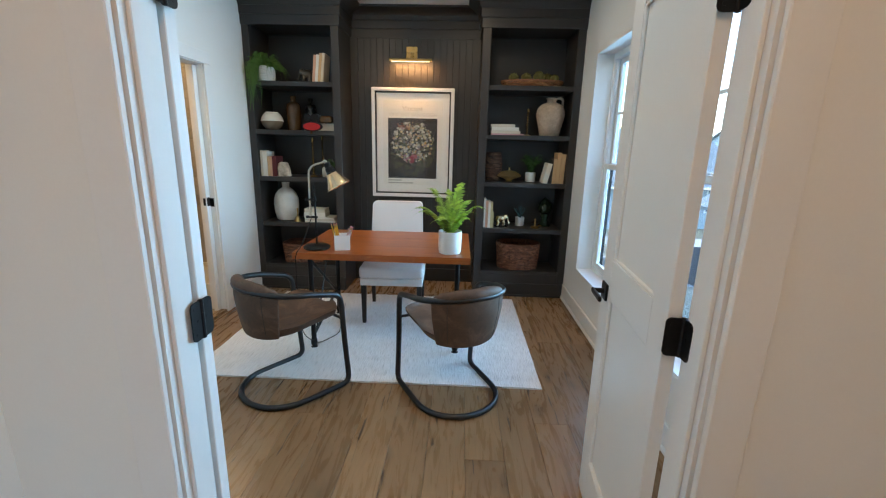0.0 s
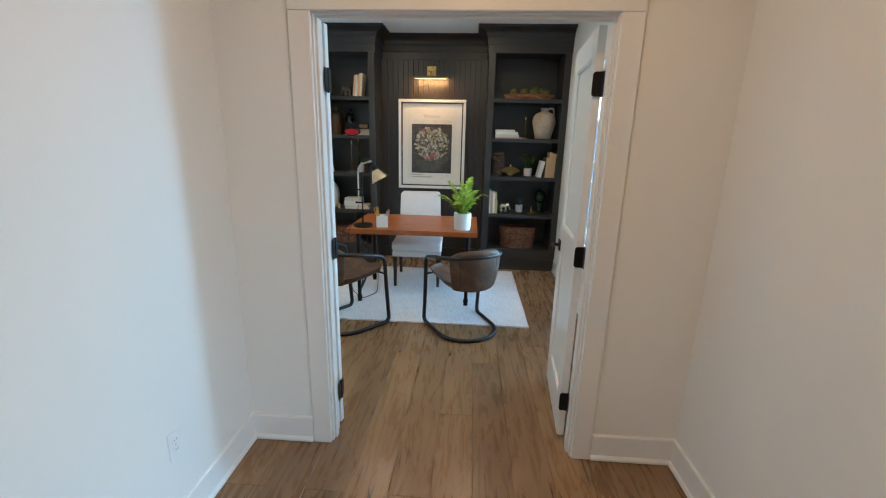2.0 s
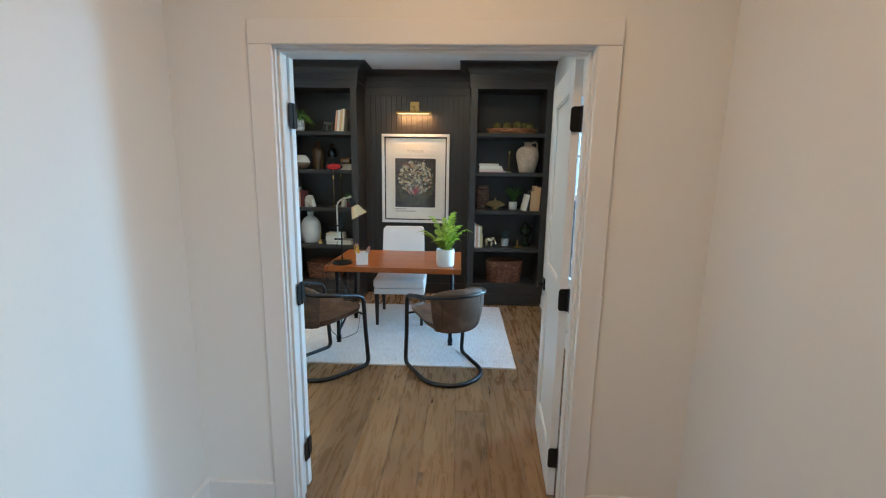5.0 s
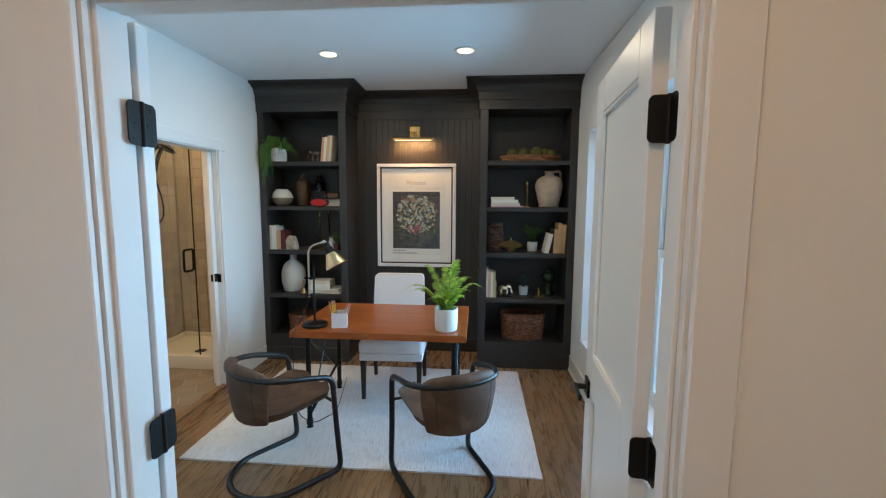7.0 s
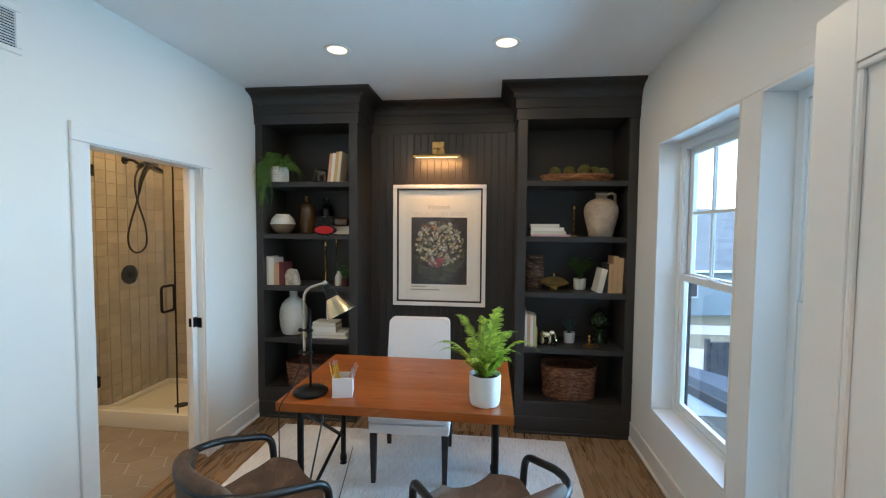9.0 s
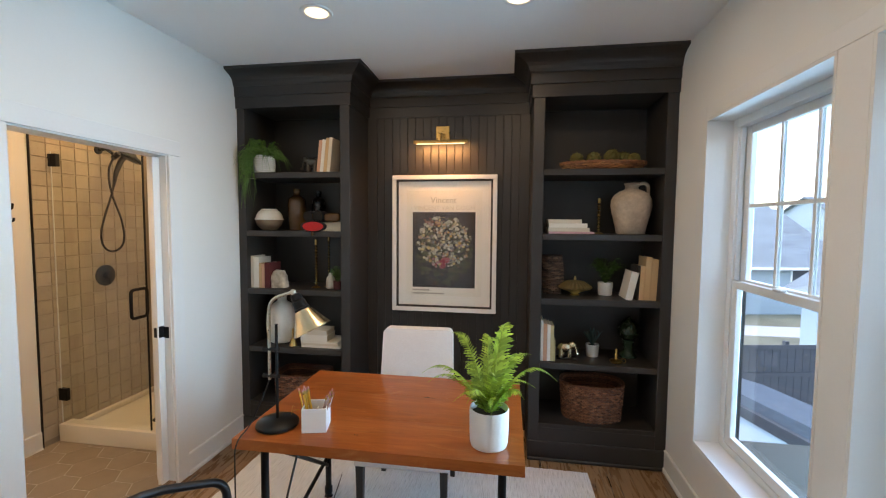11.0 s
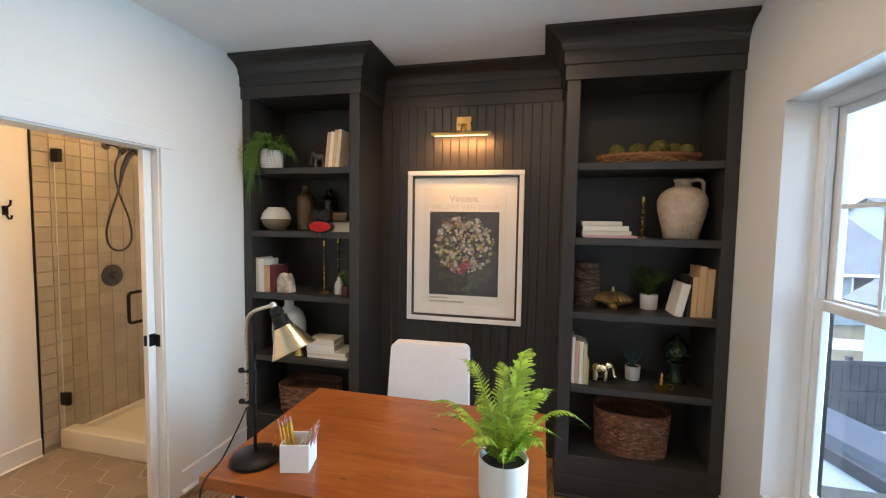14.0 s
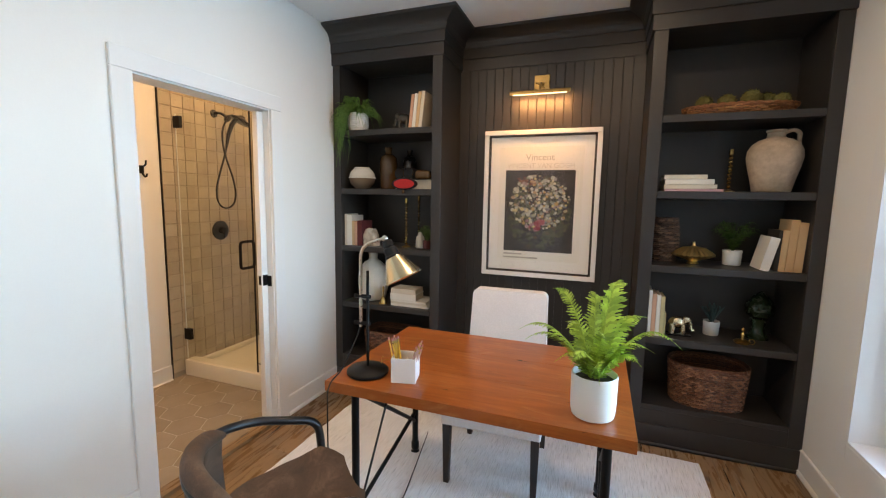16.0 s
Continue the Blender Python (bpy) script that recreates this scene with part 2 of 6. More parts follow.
M_LEGWOOD = wood("espresso_wood", (0.012, 0.007, 0.005), (0.022, 0.013, 0.009), (0.04, 0.024, 0.016), (12, 12, 1), 3, 0.4)
M_RUG = rug_material()
M_BRASS = surface("aged_brass", (0.55, 0.36, 0.13), 0.28, 1.0, grain=60, var=0.25, bump=0.06)
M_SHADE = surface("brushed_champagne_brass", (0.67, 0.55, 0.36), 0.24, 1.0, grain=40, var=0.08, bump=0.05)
M_NICKEL = surface("brushed_nickel", (0.60, 0.54, 0.44), 0.28, 1.0, grain=80, var=0.1, bump=0.04)
M_WHITE = surface("white_card", (0.80, 0.79, 0.78), 0.55, grain=90, var=0.03, bump=0.03)
M_POT = surface("white_ceramic", (0.72, 0.71, 0.68), 0.5, grain=300, var=0.05, bump=0.15)
M_SOIL = surface("soil", (0.03, 0.022, 0.015), 0.95, grain=80, var=0.5, bump=0.9, dist=0.004)
M_PAPER = surface("book_pages", (0.62, 0.54, 0.40), 0.9, grain=200, var=0.15, bump=0.3, stretch=(1, 1, 8))
M_GLASS = glass("window_glass", (0.96, 0.985, 0.985))
M_SHOWERGLASS = glass("shower_glass", (0.97, 0.985, 0.975))
M_VINYL = surface("white_vinyl", (0.74, 0.76, 0.76), 0.35, grain=120, var=0.03, bump=0.03)
M_LED = emitter("lamp_diffuser", (1.0, 0.80, 0.50), 0.20)
M_TUBE = emitter("lamp_tube", (1.0, 0.70, 0.34), 0.30)


# ---- mesh helpers ----
def part(name, bm, material, parent=None, label="", smooth=False):
    me = bpy.data.meshes.new(name)
    bmesh.ops.recalc_face_normals(bm, faces=bm.faces)
    if smooth:
        for f in bm.faces:
            f.smooth = True
    bm.to_mesh(me)
    bm.free()
    me.materials.append(material)
    if smooth:
        me.set_sharp_from_angle(angle=radians(40))
    ob = new(name, me)
    if parent:
        ob.parent = parent
    if label:
        ob["label"] = label
    return ob


def thing(name, x, y, z, rz, label, category, group=""):
    ob = new(name)
    ob.empty_display_size = 0.05
    ob.matrix_basis = pose(x, y, z, 0, 0, rz)
    return tagged(ob, label, category, group)


def setting(name, bm, material, label="", category="", smooth=False):
    ob = part(name, bm, material, smooth=smooth)
    return tagged(ob, label, category, kind="structure")


def box(x0, x1, y0, y1, z0, z1, bevel=0.0, bm=None, seg=1):
    bm = bm or bmesh.new()
    vs = bmesh.ops.create_cube(bm, size=1.0, matrix=Matrix.LocRotScale(((x0 + x1) / 2, (y0 + y1) / 2, (z0 + z1) / 2), None, (abs(x1 - x0), abs(y1 - y0), abs(z1 - z0))))["verts"]
    if bevel:
        es = list({e for v in vs for e in v.link_edges})
        bmesh.ops.bevel(bm, geom=es, offset=bevel, segments=seg, affect="EDGES", profile=0.6)
    return bm


def lathe(profile, seg=32, bm=None, m=None, cap=True):
    """Turns (radius, height) pairs round z."""
    bm = bm or bmesh.new()
    m = m or Matrix()
    rings = []
    for r, z in profile:
        rings.append([bm.verts.new(m @ Vector((r * math.cos(2 * math.pi * i / seg), r * math.sin(2 * math.pi * i / seg), z))) for i in range(seg)])
    for a, b in zip(rings, rings[1:]):
        for i in range(seg):
            bm.faces.new((a[i], a[(i + 1) % seg], b[(i + 1) % seg], b[i]))
    if cap:
        for ring in (rings[0], rings[-1]):
            bm.faces.new(ring)
    return bm


def fillet(pts, r, n=6):
    """Rounds the inner corners of a polyline."""
    pts = [Vector(p) for p in pts]
    out = [pts[0]]
    for a, b, c in zip(pts, pts[1:], pts[2:]):
        u, v = (a - b), (c - b)
        d = min(r, u.length * 0.48, v.length * 0.48)
        p, q = b + u.normalized() * d, b + v.normalized() * d
        for i in range(n + 1):
            t = i / n
            out.append(p * (1 - t) ** 2 + b * 2 * t * (1 - t) + q * t * t)
    out.append(pts[-1])
    return out


def tube(pts, r, seg=10, bm=None, closed=False, radii=None):
    bm = bm or bmesh.new()
    pts = [Vector(p) for p in pts]
    n = len(pts)
    rings = []
    up = None
    for i, p in enumerate(pts):
        a = pts[(i - 1) % n] if (closed or i > 0) else p
        b = pts[(i + 1) % n] if (closed or i < n - 1) else p
        d = (b - a).normalized()
        if up is None:
            up = d.orthogonal().normalized()
        up = (up - d * up.dot(d)).normalized()
        s = d.cross(up)
        rr = radii[i] if radii else r
        rings.append([bm.verts.new(p + (up * math.cos(2 * math.pi * k / seg) + s * math.sin(2 * math.pi * k / seg)) * rr) for k in range(seg)])
    pairs = list(zip(rings, rings[1:])) + ([(rings[-1], rings[0])] if closed else [])
    for a, b in pairs:
        for k in range(seg):
            bm.faces.new((a[k], a[(k + 1) % seg], b[(k + 1) % seg], b[k]))
    if not closed:
        bm.faces.new(rings[0])
        bm.faces.new(list(reversed(rings[-1])))
    return bm


def moulding(path, profile, bm=None):
    """Sweeps a profile of (out, height) along a flat path; out is to the right of the way walked. Corners are mitred."""
    bm = bm or bmesh.new()
    P = [Vector((x, y)) for x, y in path]
    secs = []
    for i, p in enumerate(P):
        ns = []
        if i > 0:
            d = (p - P[i - 1]).normalized()
            ns.append(Vector((d.y, -d.x)))
        if i < len(P) - 1:
            d = (P[i + 1] - p).normalized()
            ns.append(Vector((d.y, -d.x)))
        nrm = ns[0] if len(ns) == 1 else (ns[0] + ns[1]) / (1 + ns[0].dot(ns[1]))
        secs.append([bm.verts.new((p.x + nrm.x * o, p.y + nrm.y * o, z)) for o, z in profile])
    k = len(profile)
    for a, b in zip(secs, secs[1:]):
        for i in range(k):
            bm.faces.new((a[i], a[(i + 1) % k], b[(i + 1) % k], b[i]))
    bm.faces.new(secs[0])
    bm.faces.new(list(reversed(secs[-1])))
    return bm


def text_mesh(name, body, size, material, parent, m, align="CENTER", thick=0.0):
    cu = bpy.data.curves.new(name, "FONT")
    cu.body, cu.size, cu.align_x, cu.extrude = body, size, align, thick
    tmp = bpy.data.objects.new(name, cu)
    me = bpy.data.meshes.new_from_object(tmp)
    bpy.data.objects.remove(tmp)
    me.materials.clear()
    me.materials.append(material)
    ob = new(name, me)
    ob.parent = parent
    ob.matrix_basis = m
    return ob


# ---- the plan ----
XL, XR = -2.02, 1.078          # office side walls
Y0, Y1 = 1.030, 4.61           # office front and back walls
HY = 0.92                      # hall face of the front wall
HXL, HXR = -1.085, 1.068       # hall walls
H = 2.757                      # ceiling
OX0, OX1, OZ = -0.658, 0.562, 2.033   # double-door opening
BY0, BY1 = 2.665, 3.475        # bathroom opening
W1, W2, WZ0, WZ1 = (2.82, 3.715), (1.76, 2.655), 0.432, 2.205
HB = -5.2                      # far end of the hall
BX = -3.25                     # bathroom's far wall

# floors
setting("floor", box(XL - 0.14, 4.3, HB, Y1 + 0.1, -0.12, -0.018), M_SUB, "wide-plank brown oak floor with dark knots", "floor")

# walls
bm = box(HXL - 1.1, OX0 - 0.02, HY, Y0, 0, H)
box(OX1 + 0.02, XR + 0.2, HY, Y0, 0, H, bm=bm)
box(OX0 - 0.02, OX1 + 0.02, HY, Y0, OZ + 0.02, H, bm=bm)
setting("wall_front", bm, M_WALL, "warm white painted wall with double doorway", "wall")
bm = box(XL - 0.13, XL, Y0, BY0 - 0.015, 0, H)
box(XL - 0.13, XL, BY1 + 0.015, Y1, 0, H, bm=bm)
box(XL - 0.13, XL, BY0 - 0.015, BY1 + 0.015, 2.05, H, bm=bm)
setting("wall_left", bm, M_WALL, "white painted wall with bathroom doorway", "wall")
bm = box(XR, XR + 0.2, Y0, W2[0] - 0.012, 0, H)
box(XR, XR + 0.2, W2[1] + 0.012, W1[0] - 0.012, 0, H, bm=bm)
box(XR, XR + 0.2, W1[1] + 0.012, Y1 + 0.1, 0, H, bm=bm)
for a, b in (W1, W2):
    box(XR, XR + 0.2, a - 0.012, b + 0.012, 0, WZ0 - 0.012, bm=bm)
    box(XR, XR + 0.2, a - 0.012, b + 0.012, WZ1 + 0.012, H, bm=bm)
setting("wall_right", bm, M_WALL, "white painted wall with two sash windows", "wall")
setting("wall_back", box(XL - 1.4, XR, Y1, Y1 + 0.12, 0, H), M_WALL, "wall behind the built-in bookcases", "wall")
HD0, HD1 = -1.23, -0.38        # closed door in the hall's left wall
bm = box(HXL - 0.13, HXL, HD1 + 0.02, HY, 0, H)
box(HXL - 0.13, HXL, HB, HD0 - 0.02, 0, H, bm=bm)
box(HXL - 0.13, HXL, HD0 - 0.02, HD1 + 0.02, 2.06, H, bm=bm)
setting("wall_hall_left", bm, M_WALL, "off-white painted hall wall", "wall")
HE = -0.62                     # where the hall widens
setting("wall_hall_right", box(HXR, HXR + 0.13, HE, HY, 0, H), M_WALL, "off-white painted hall wall", "wall")
# unseen foyer wall: its opening shapes the hall's daylight, greige holds bounce down
bm = box(HXR + 0.13, 4.3, HE, HE + 0.13, 0, H)
box(4.2, 4.3, HB, -4.4, 0, H, bm=bm)
box(4.2, 4.3, -1.7, HE, 0, H, bm=bm)
box(4.2, 4.3, -4.4, -1.7, 0, 0.25, bm=bm)
box(4.2, 4.3, -4.4, -1.7, 1.95, H, bm=bm)
setting("wall_foyer_unseen", bm, M_GREIGE, "unseen greige wall, its opening shaping the hall daylight", "wall")
setting("wall_hall_end", box(HXL - 0.13, 4.3, HB - 0.1, HB, 0, H), M_GREIGE, "unseen greige wall closing the end of the hall", "wall")

# ceilings
setting("ceiling", box(XL - 1.4, XR + 0.2, HY, Y1 + 0.12, H, H + 0.12), M_CEIL, "smooth white painted ceiling", "ceiling")
setting("ceiling_hall", box(HXL - 0.13, 4.3, HB - 0.1, HY, H, H + 0.12), M_CEIL, "smooth white painted hall ceiling", "ceiling")

# baseboards: flat board, eased top, and shoe
BASE = [(0, 0.004), (0.026, 0.004), (0.026, 0.016), (0.020, 0.024), (0.014, 0.028), (0.014, 0.136), (0.010, 0.142), (0, 0.142)]
CW = 0.092
for nm, path in (("hall_left", [(HXL, HD1 + 0.099), (HXL, HY), (OX0 - CW - 0.008, HY)]), ("hall_right", [(OX1 + CW + 0.008, HY), (HXR, HY), (HXR, HE)]),
                 ("hall_far", [(HXL, HB), (HXL, HD0 - 0.099)]),
                 ("office_left", [(XL, BY1 + CW), (XL, 4.15)]), ("office_left_front", [(OX0 - CW, Y0), (XL, Y0), (XL, BY0 - CW)]),
                 ("office_right", [(XR, 4.15), (XR, Y0), (OX1 + CW, Y0)])):
    setting("baseboard_" + nm, moulding(path, BASE), M_TRIM, "white painted baseboard with shoe moulding", "baseboard")

# double doorway: jambs, stops, flat casings on both faces
JT = 0.02
bm = box(OX0 - JT, OX0, HY + 0.004, Y0 - 0.002, 0, OZ)
box(OX1, OX1 + JT, HY + 0.004, Y0 - 0.002, 0, OZ, bm=bm)
box(OX0 - JT, OX1 + JT, HY + 0.004, Y0 - 0.002, OZ, OZ + JT, bm=bm)
box(OX0, OX0 + 0.011, HY + 0.025, Y0 - 0.046, 0, OZ, 0.002, bm=bm)
box(OX1 - 0.011, OX1, HY + 0.025, Y0 - 0.046, 0, OZ, 0.002, bm=bm)
box(OX0 + 0.011, OX1 - 0.011, HY + 0.025, Y0 - 0.046, OZ - 0.011, OZ, 0.002, bm=bm)
setting("door_frame", bm, M_TRIM, "white painted jambs and stops of the double doorway", "door frame")


def casing(name, y0, y1, x0, x1, zt):
    r = 0.006
    setting(name + "_1", box(x0 - r - CW, x0 - r, y0, y1, 0, zt + r, 0.003), M_TRIM, "flat white door casing", "trim")
    setting(name + "_2", box(x1 + r, x1 + r + CW, y0, y1, 0, zt + r, 0.003), M_TRIM, "flat white door casing", "trim")
    setting(name + "_3", box(x0 - r - CW, x1 + r + CW, y0, y1, zt + r + 0.001, zt + r + CW, 0.003), M_TRIM, "flat white head casing over the doorway", "trim")


casing("trim_hall", HY - 0.018, HY, OX0, OX1, OZ)
casing("trim_office", Y0, Y0 + 0.018, OX0, OX1, OZ)


def casing_x(name, x0, x1, y0, y1, zt):
    r = 0.006
    setting(name + "_1", box(x0, x1, y0 - r - CW, y0 - r, 0, zt + r, 0.003), M_TRIM, "flat white door casing", "trim")
    setting(name + "_2", box(x0, x1, y1 + r, y1 + r + CW, 0, zt + r, 0.003), M_TRIM, "flat white door casing", "trim")
    setting(name + "_3", box(x0, x1, y0 - r - CW, y1 + r + CW, zt + r + 0.001, zt + r + CW, 0.003), M_TRIM, "flat white head casing over the doorway", "trim")


casing_x("trim_bath", XL, XL + 0.018, BY0, BY1, 2.035)
casing_x("trim_hall_side", HXL, HXL + 0.018, HD0, HD1, 2.035)


# ---- doors ----
def panel_leaf(name, width, height, label):
    """A two-panel door leaf: hinge edge at x=0, running to +x, thickness in y."""
    root = thing(name, 0, 0, 0, 0, label, "door")
    th, st, rails = 0.035, 0.105, ((0.0, 0.2), (0.92, 1.06), (height - 0.115, height))
    part("stile", box(0, st, 0, th, 0, height, 0.002), M_TRIM, root)
    part("stile", box(width - st, width, 0, th, 0, height, 0.002), M_TRIM, root)
    for a, b in rails:
        part("rail", box(st, width - st, 0, th, a, b, 0.0015), M_TRIM, root)
    for a, b in ((0.2, 0.92), (1.06, height - 0.115)):
        bm = box(st, width - st, 0.012, th - 0.012, a, b)
        part("panel", bm, M_TRIM, root)
        for y in (0.002, th - 0.002):
            s = 1 if y < 0.01 else -1
            bm = bmesh.new()
            for c in ((st, a, width - st, a + 0.012), (st, b - 0.012, width - st, b), (st, a + 0.012, st + 0.012, b - 0.012), (width - st - 0.012, a + 0.012, width - st, b - 0.012)):
                box(c[0], c[2], min(y, y + s * 0.011), max(y, y + s * 0.011), c[1], c[3], 0.003, bm=bm)
            part("panel_mould", bm, M_TRIM, root)
    return root


LH, LW = 2.02, 0.606
right_leaf = panel_leaf("door", LW, LH, "white two-panel door leaf standing open on black hinges")
right_leaf.matrix_basis = LEAF_R
left_leaf = panel_leaf("door", LW, LH, "white two-panel door leaf folded back against the wall")
left_leaf.matrix_basis = LEAF_L


def lever(parent, x, z):
    for s, y in ((-1, 0.0), (1, 0.035)):
        bm = box(x - 0.032, x + 0.032, min(y, y + s * 0.009), max(y, y + s * 0.009), z - 0.032, z + 0.032, 0.002)
        rose = part("rose", bm, M_BLACK, parent, "square black rose")
        bm = lathe([(0.010, 0), (0.010, 0.042)], 14, m=pose(x, y + s * 0.008, z, -90 * s, 0, 0))
        part("spindle", bm, M_BLACK, parent)
        bm = box(x - 0.105, x + 0.011, min(y + s * 0.040, y + s * 0.052), max(y + s * 0.040, y + s * 0.052), z - 0.010, z + 0.010, 0.003)
        part("lever", bm, M_BLACK, parent, "flat black lever handle")


lever(right_leaf, LW - 0.06, 0.93)
lever(left_leaf, LW - 0.06, 0.93)


def hinge_pair(parent_name, label, x, y, z, a1, a2):
    """A hinge whose two leaves point along the angles a1 and a2 from the pin."""
    root = thing(parent_name, x, y, z, 0, label, "hinge", "door hinges")
    for a in (a1, a2):
        rim = [(0.005, -0.051)] + [(0.029 + 0.014 * math.cos(b), -0.037 + 0.014 * math.sin(b)) for b in [math.pi * (-0.5 + k / 12) for k in range(7)]]
        rim += [(p[0], -p[1]) for p in reversed(rim)]
        bm = bmesh.new()
        f = bm.faces.new([bm.verts.new((p[0], -0.0016, p[1])) for p in rim])
        up = bmesh.ops.extrude_face_region(bm, geom=[f])
        bmesh.ops.translate(bm, vec=(0, 0.0032, 0), verts=[v for v in up["geom"] if isinstance(v, bmesh.types.BMVert)])
        bmesh.ops.recalc_face_normals(bm, faces=bm.faces)
        ob = part("hinge_leaf", bm, M_BLACK, root)
        ob.matrix_basis = pose(0, 0, 0, 0, 0, a)
        for zz in (-0.035, 0, 0.035):
            bm = lathe([(0.005, -0.0024), (0.005, 0.0024)], 8, m=pose(0.028 if zz else 0.018, 0, zz, 90, 0, 0))
            part("screw", bm, M_BLACK, root).matrix_basis = pose(0, 0, 0, 0, 0, a)
    bm = lathe([(0.004, -0.053), (0.0065, -0.0515), (0.0065, -0.018), (0.0058, -0.0175), (0.0065, -0.017), (0.0065, 0.017), (0.0058, 0.0175), (0.0065, 0.018), (0.0065, 0.0515), (0.004, 0.053)], 12)
    part("knuckle", bm, M_BLACK, root, smooth=True)


for z in (0.225, 1.015, 1.795):
    hinge_pair("hinge", "matte black door hinge on white jamb and folded leaf", OX0 + 0.010, 1.051, z, -90, 90)
    hinge_pair("hinge", "matte black door hinge on white jamb and open leaf", PIN_R[0], PIN_R[1], z, -90, 180 + SWING)

# closed door in the hall's side wall
hd = panel_leaf("door", HD1 - HD0 - 0.008, 2.02, "closed white two-panel door in the hall")
hd.matrix_basis = pose(HXL - 0.03, HD0 + 0.004, 0.012, 0, 0, 90)
bm = box(HXL - 0.13, HXL, HD0 - 0.02, HD0, 0, 2.035)
box(HXL - 0.13, HXL, HD1, HD1 + 0.02, 0, 2.035, bm=bm)
box(HXL - 0.13, HXL, HD0 - 0.02, HD1 + 0.02, 2.036, 2.06, bm=bm)
setting("door_frame_hall", bm, M_TRIM, "white jamb of the hall door", "door frame")

# ---- windows ----
WX = XR + 0.115                # room face of the sashes


def window(name, y0, y1):
    # casing and deep painted returns
    bm = box(XR - 0.016, XR + 0.19, y0 - 0.012, y0, WZ0, WZ1)
    box(XR - 0.016, XR + 0.19, y1, y1 + 0.012, WZ0, WZ1, bm=bm)
    box(XR - 0.016, XR + 0.19, y0 - 0.012, y1 + 0.012, WZ1, WZ1 + 0.012, bm=bm)
    box(XR - 0.016, XR + 0.19, y0 - 0.012, y1 + 0.012, WZ0 - 0.012, WZ0, bm=bm)
    root = tagged(part(name, bm, M_TRIM), "white double-hung sash window with grille in the upper sash", "window", kind="structure")
    f = 0.045
    bm = box(WX, WX + 0.075, y0, y0 + f, WZ0, WZ1, 0.002)
    box(WX, WX + 0.075, y1 - f, y1, WZ0, WZ1, 0.002, bm=bm)
    box(WX, WX + 0.075, y0 + f, y1 - f, WZ1 - f, WZ1, 0.002, bm=bm)
    box(WX, WX + 0.075, y0 + f, y1 - f, WZ0, WZ0 + 0.035, 0.002, bm=bm)
    for yy in (y0 + f, y1 - f - 0.012):
        box(WX + 0.012, WX + 0.034, yy, yy + 0.012, 1.36, WZ1 - f, 0.001, bm=bm)
    part("window_frame", bm, M_VINYL, root)
    mid = 1.335
    # dark strips put the sash's shade on the frame, over the screen track
    for ya, yb in ((y0 + f + 0.0005, y0 + f + 0.004), (y1 - f - 0.004, y1 - f - 0.0005)):
        part("track_shade_strip", box(WX + 0.037, WX + 0.077, ya, yb, WZ0 + 0.036, mid - 0.02), M_IRON, root, "dark strip for the screen track and the shade of the sash")
    s = 0.05
    for nm, x, za, zb in (("upper_sash", WX + 0.042, mid - 0.02, WZ1 - f), ("lower_sash", WX + 0.006, WZ0 + 0.035, mid + 0.02)):
        a, b = y0 + f, y1 - f
        bm = box(x, x + 0.03, a, a + s, za, zb, 0.003)
        box(x, x + 0.03, b - s, b, za, zb, 0.003, bm=bm)
        box(x, x + 0.03, a + s, b - s, zb - 0.042, zb, 0.003, bm=bm)
        box(x, x + 0.03, a + s, b - s, za, za + 0.05, 0.003, bm=bm)
        sash = part(nm, bm, M_VINYL, root)
        bm = box(x + 0.012, x + 0.017, a + s - 0.006, b - s + 0.006, za + 0.044, zb - 0.036)
        pn = part("pane", bm, M_GLASS, sash)
        pn.visible_shadow = False
        if nm == "upper_sash":
            g = bmesh.new()
            ym, zm = (a + b) / 2, (za + zb) / 2 + 0.01
            for xx in (x + 0.006, x + 0.019):
                y1_, y2_ = a + s + (b - a - 2 * s) / 3, b - s - (b - a - 2 * s) / 3
                for yy in (y1_, y2_):
                    box(xx, xx + 0.005, yy - 0.009, yy + 0.009, za + 0.05, zb - 0.042, bm=g)
                for ya, yb in ((a + s, y1_ - 0.009), (y1_ + 0.009, y2_ - 0.009), (y2_ + 0.009, b - s)):
                    box(xx, xx + 0.005, ya, yb, zm - 0.009, zm + 0.009, bm=g)
            part("grille", g, M_VINYL, sash)
    bm = box(WX - 0.012, WX + 0.02, (y0 + y1) / 2 - 0.028, (y0 + y1) / 2 + 0.028, mid + 0.02, mid + 0.034, 0.005)
    part("sash_lock", bm, M_VINYL, root)
    return root


window("window_1", *W1)
window("window_2", *W2)
WC = 0.085
tc = (XR - 0.016, XR)
setting("trim_window_1", box(*tc, W2[0] - 0.012 - WC, W2[0] - 0.013, WZ0 - WC, WZ1 + WC, 0.002), M_TRIM, "flat white window casing", "trim")
setting("trim_window_2", box(*tc, W2[1] + 0.013, W1[0] - 0.013, WZ0 - 0.013, WZ1 + 0.012, 0.002), M_TRIM, "flat white mullion board between the windows", "trim")
setting("trim_window_3", box(*tc, W1[1] + 0.013, W1[1] + 0.012 + WC, WZ0 - WC, WZ1 + WC, 0.002), M_TRIM, "flat white window casing", "trim")
setting("trim_window_4", box(*tc, W2[0] - 0.013, W1[1] + 0.013, WZ1 + 0.013, WZ1 + WC, 0.002), M_TRIM, "flat white head casing over the windows", "trim")
setting("trim_window_5", box(*tc, W2[0] - 0.013, W1[1] + 0.013, WZ0 - WC, WZ0 - 0.014, 0.002), M_TRIM, "flat white apron below the windows", "trim")

# ---- built-in bookcases and panelled bay ----
UF, UB = 4.152, 4.575          # front and back of the units
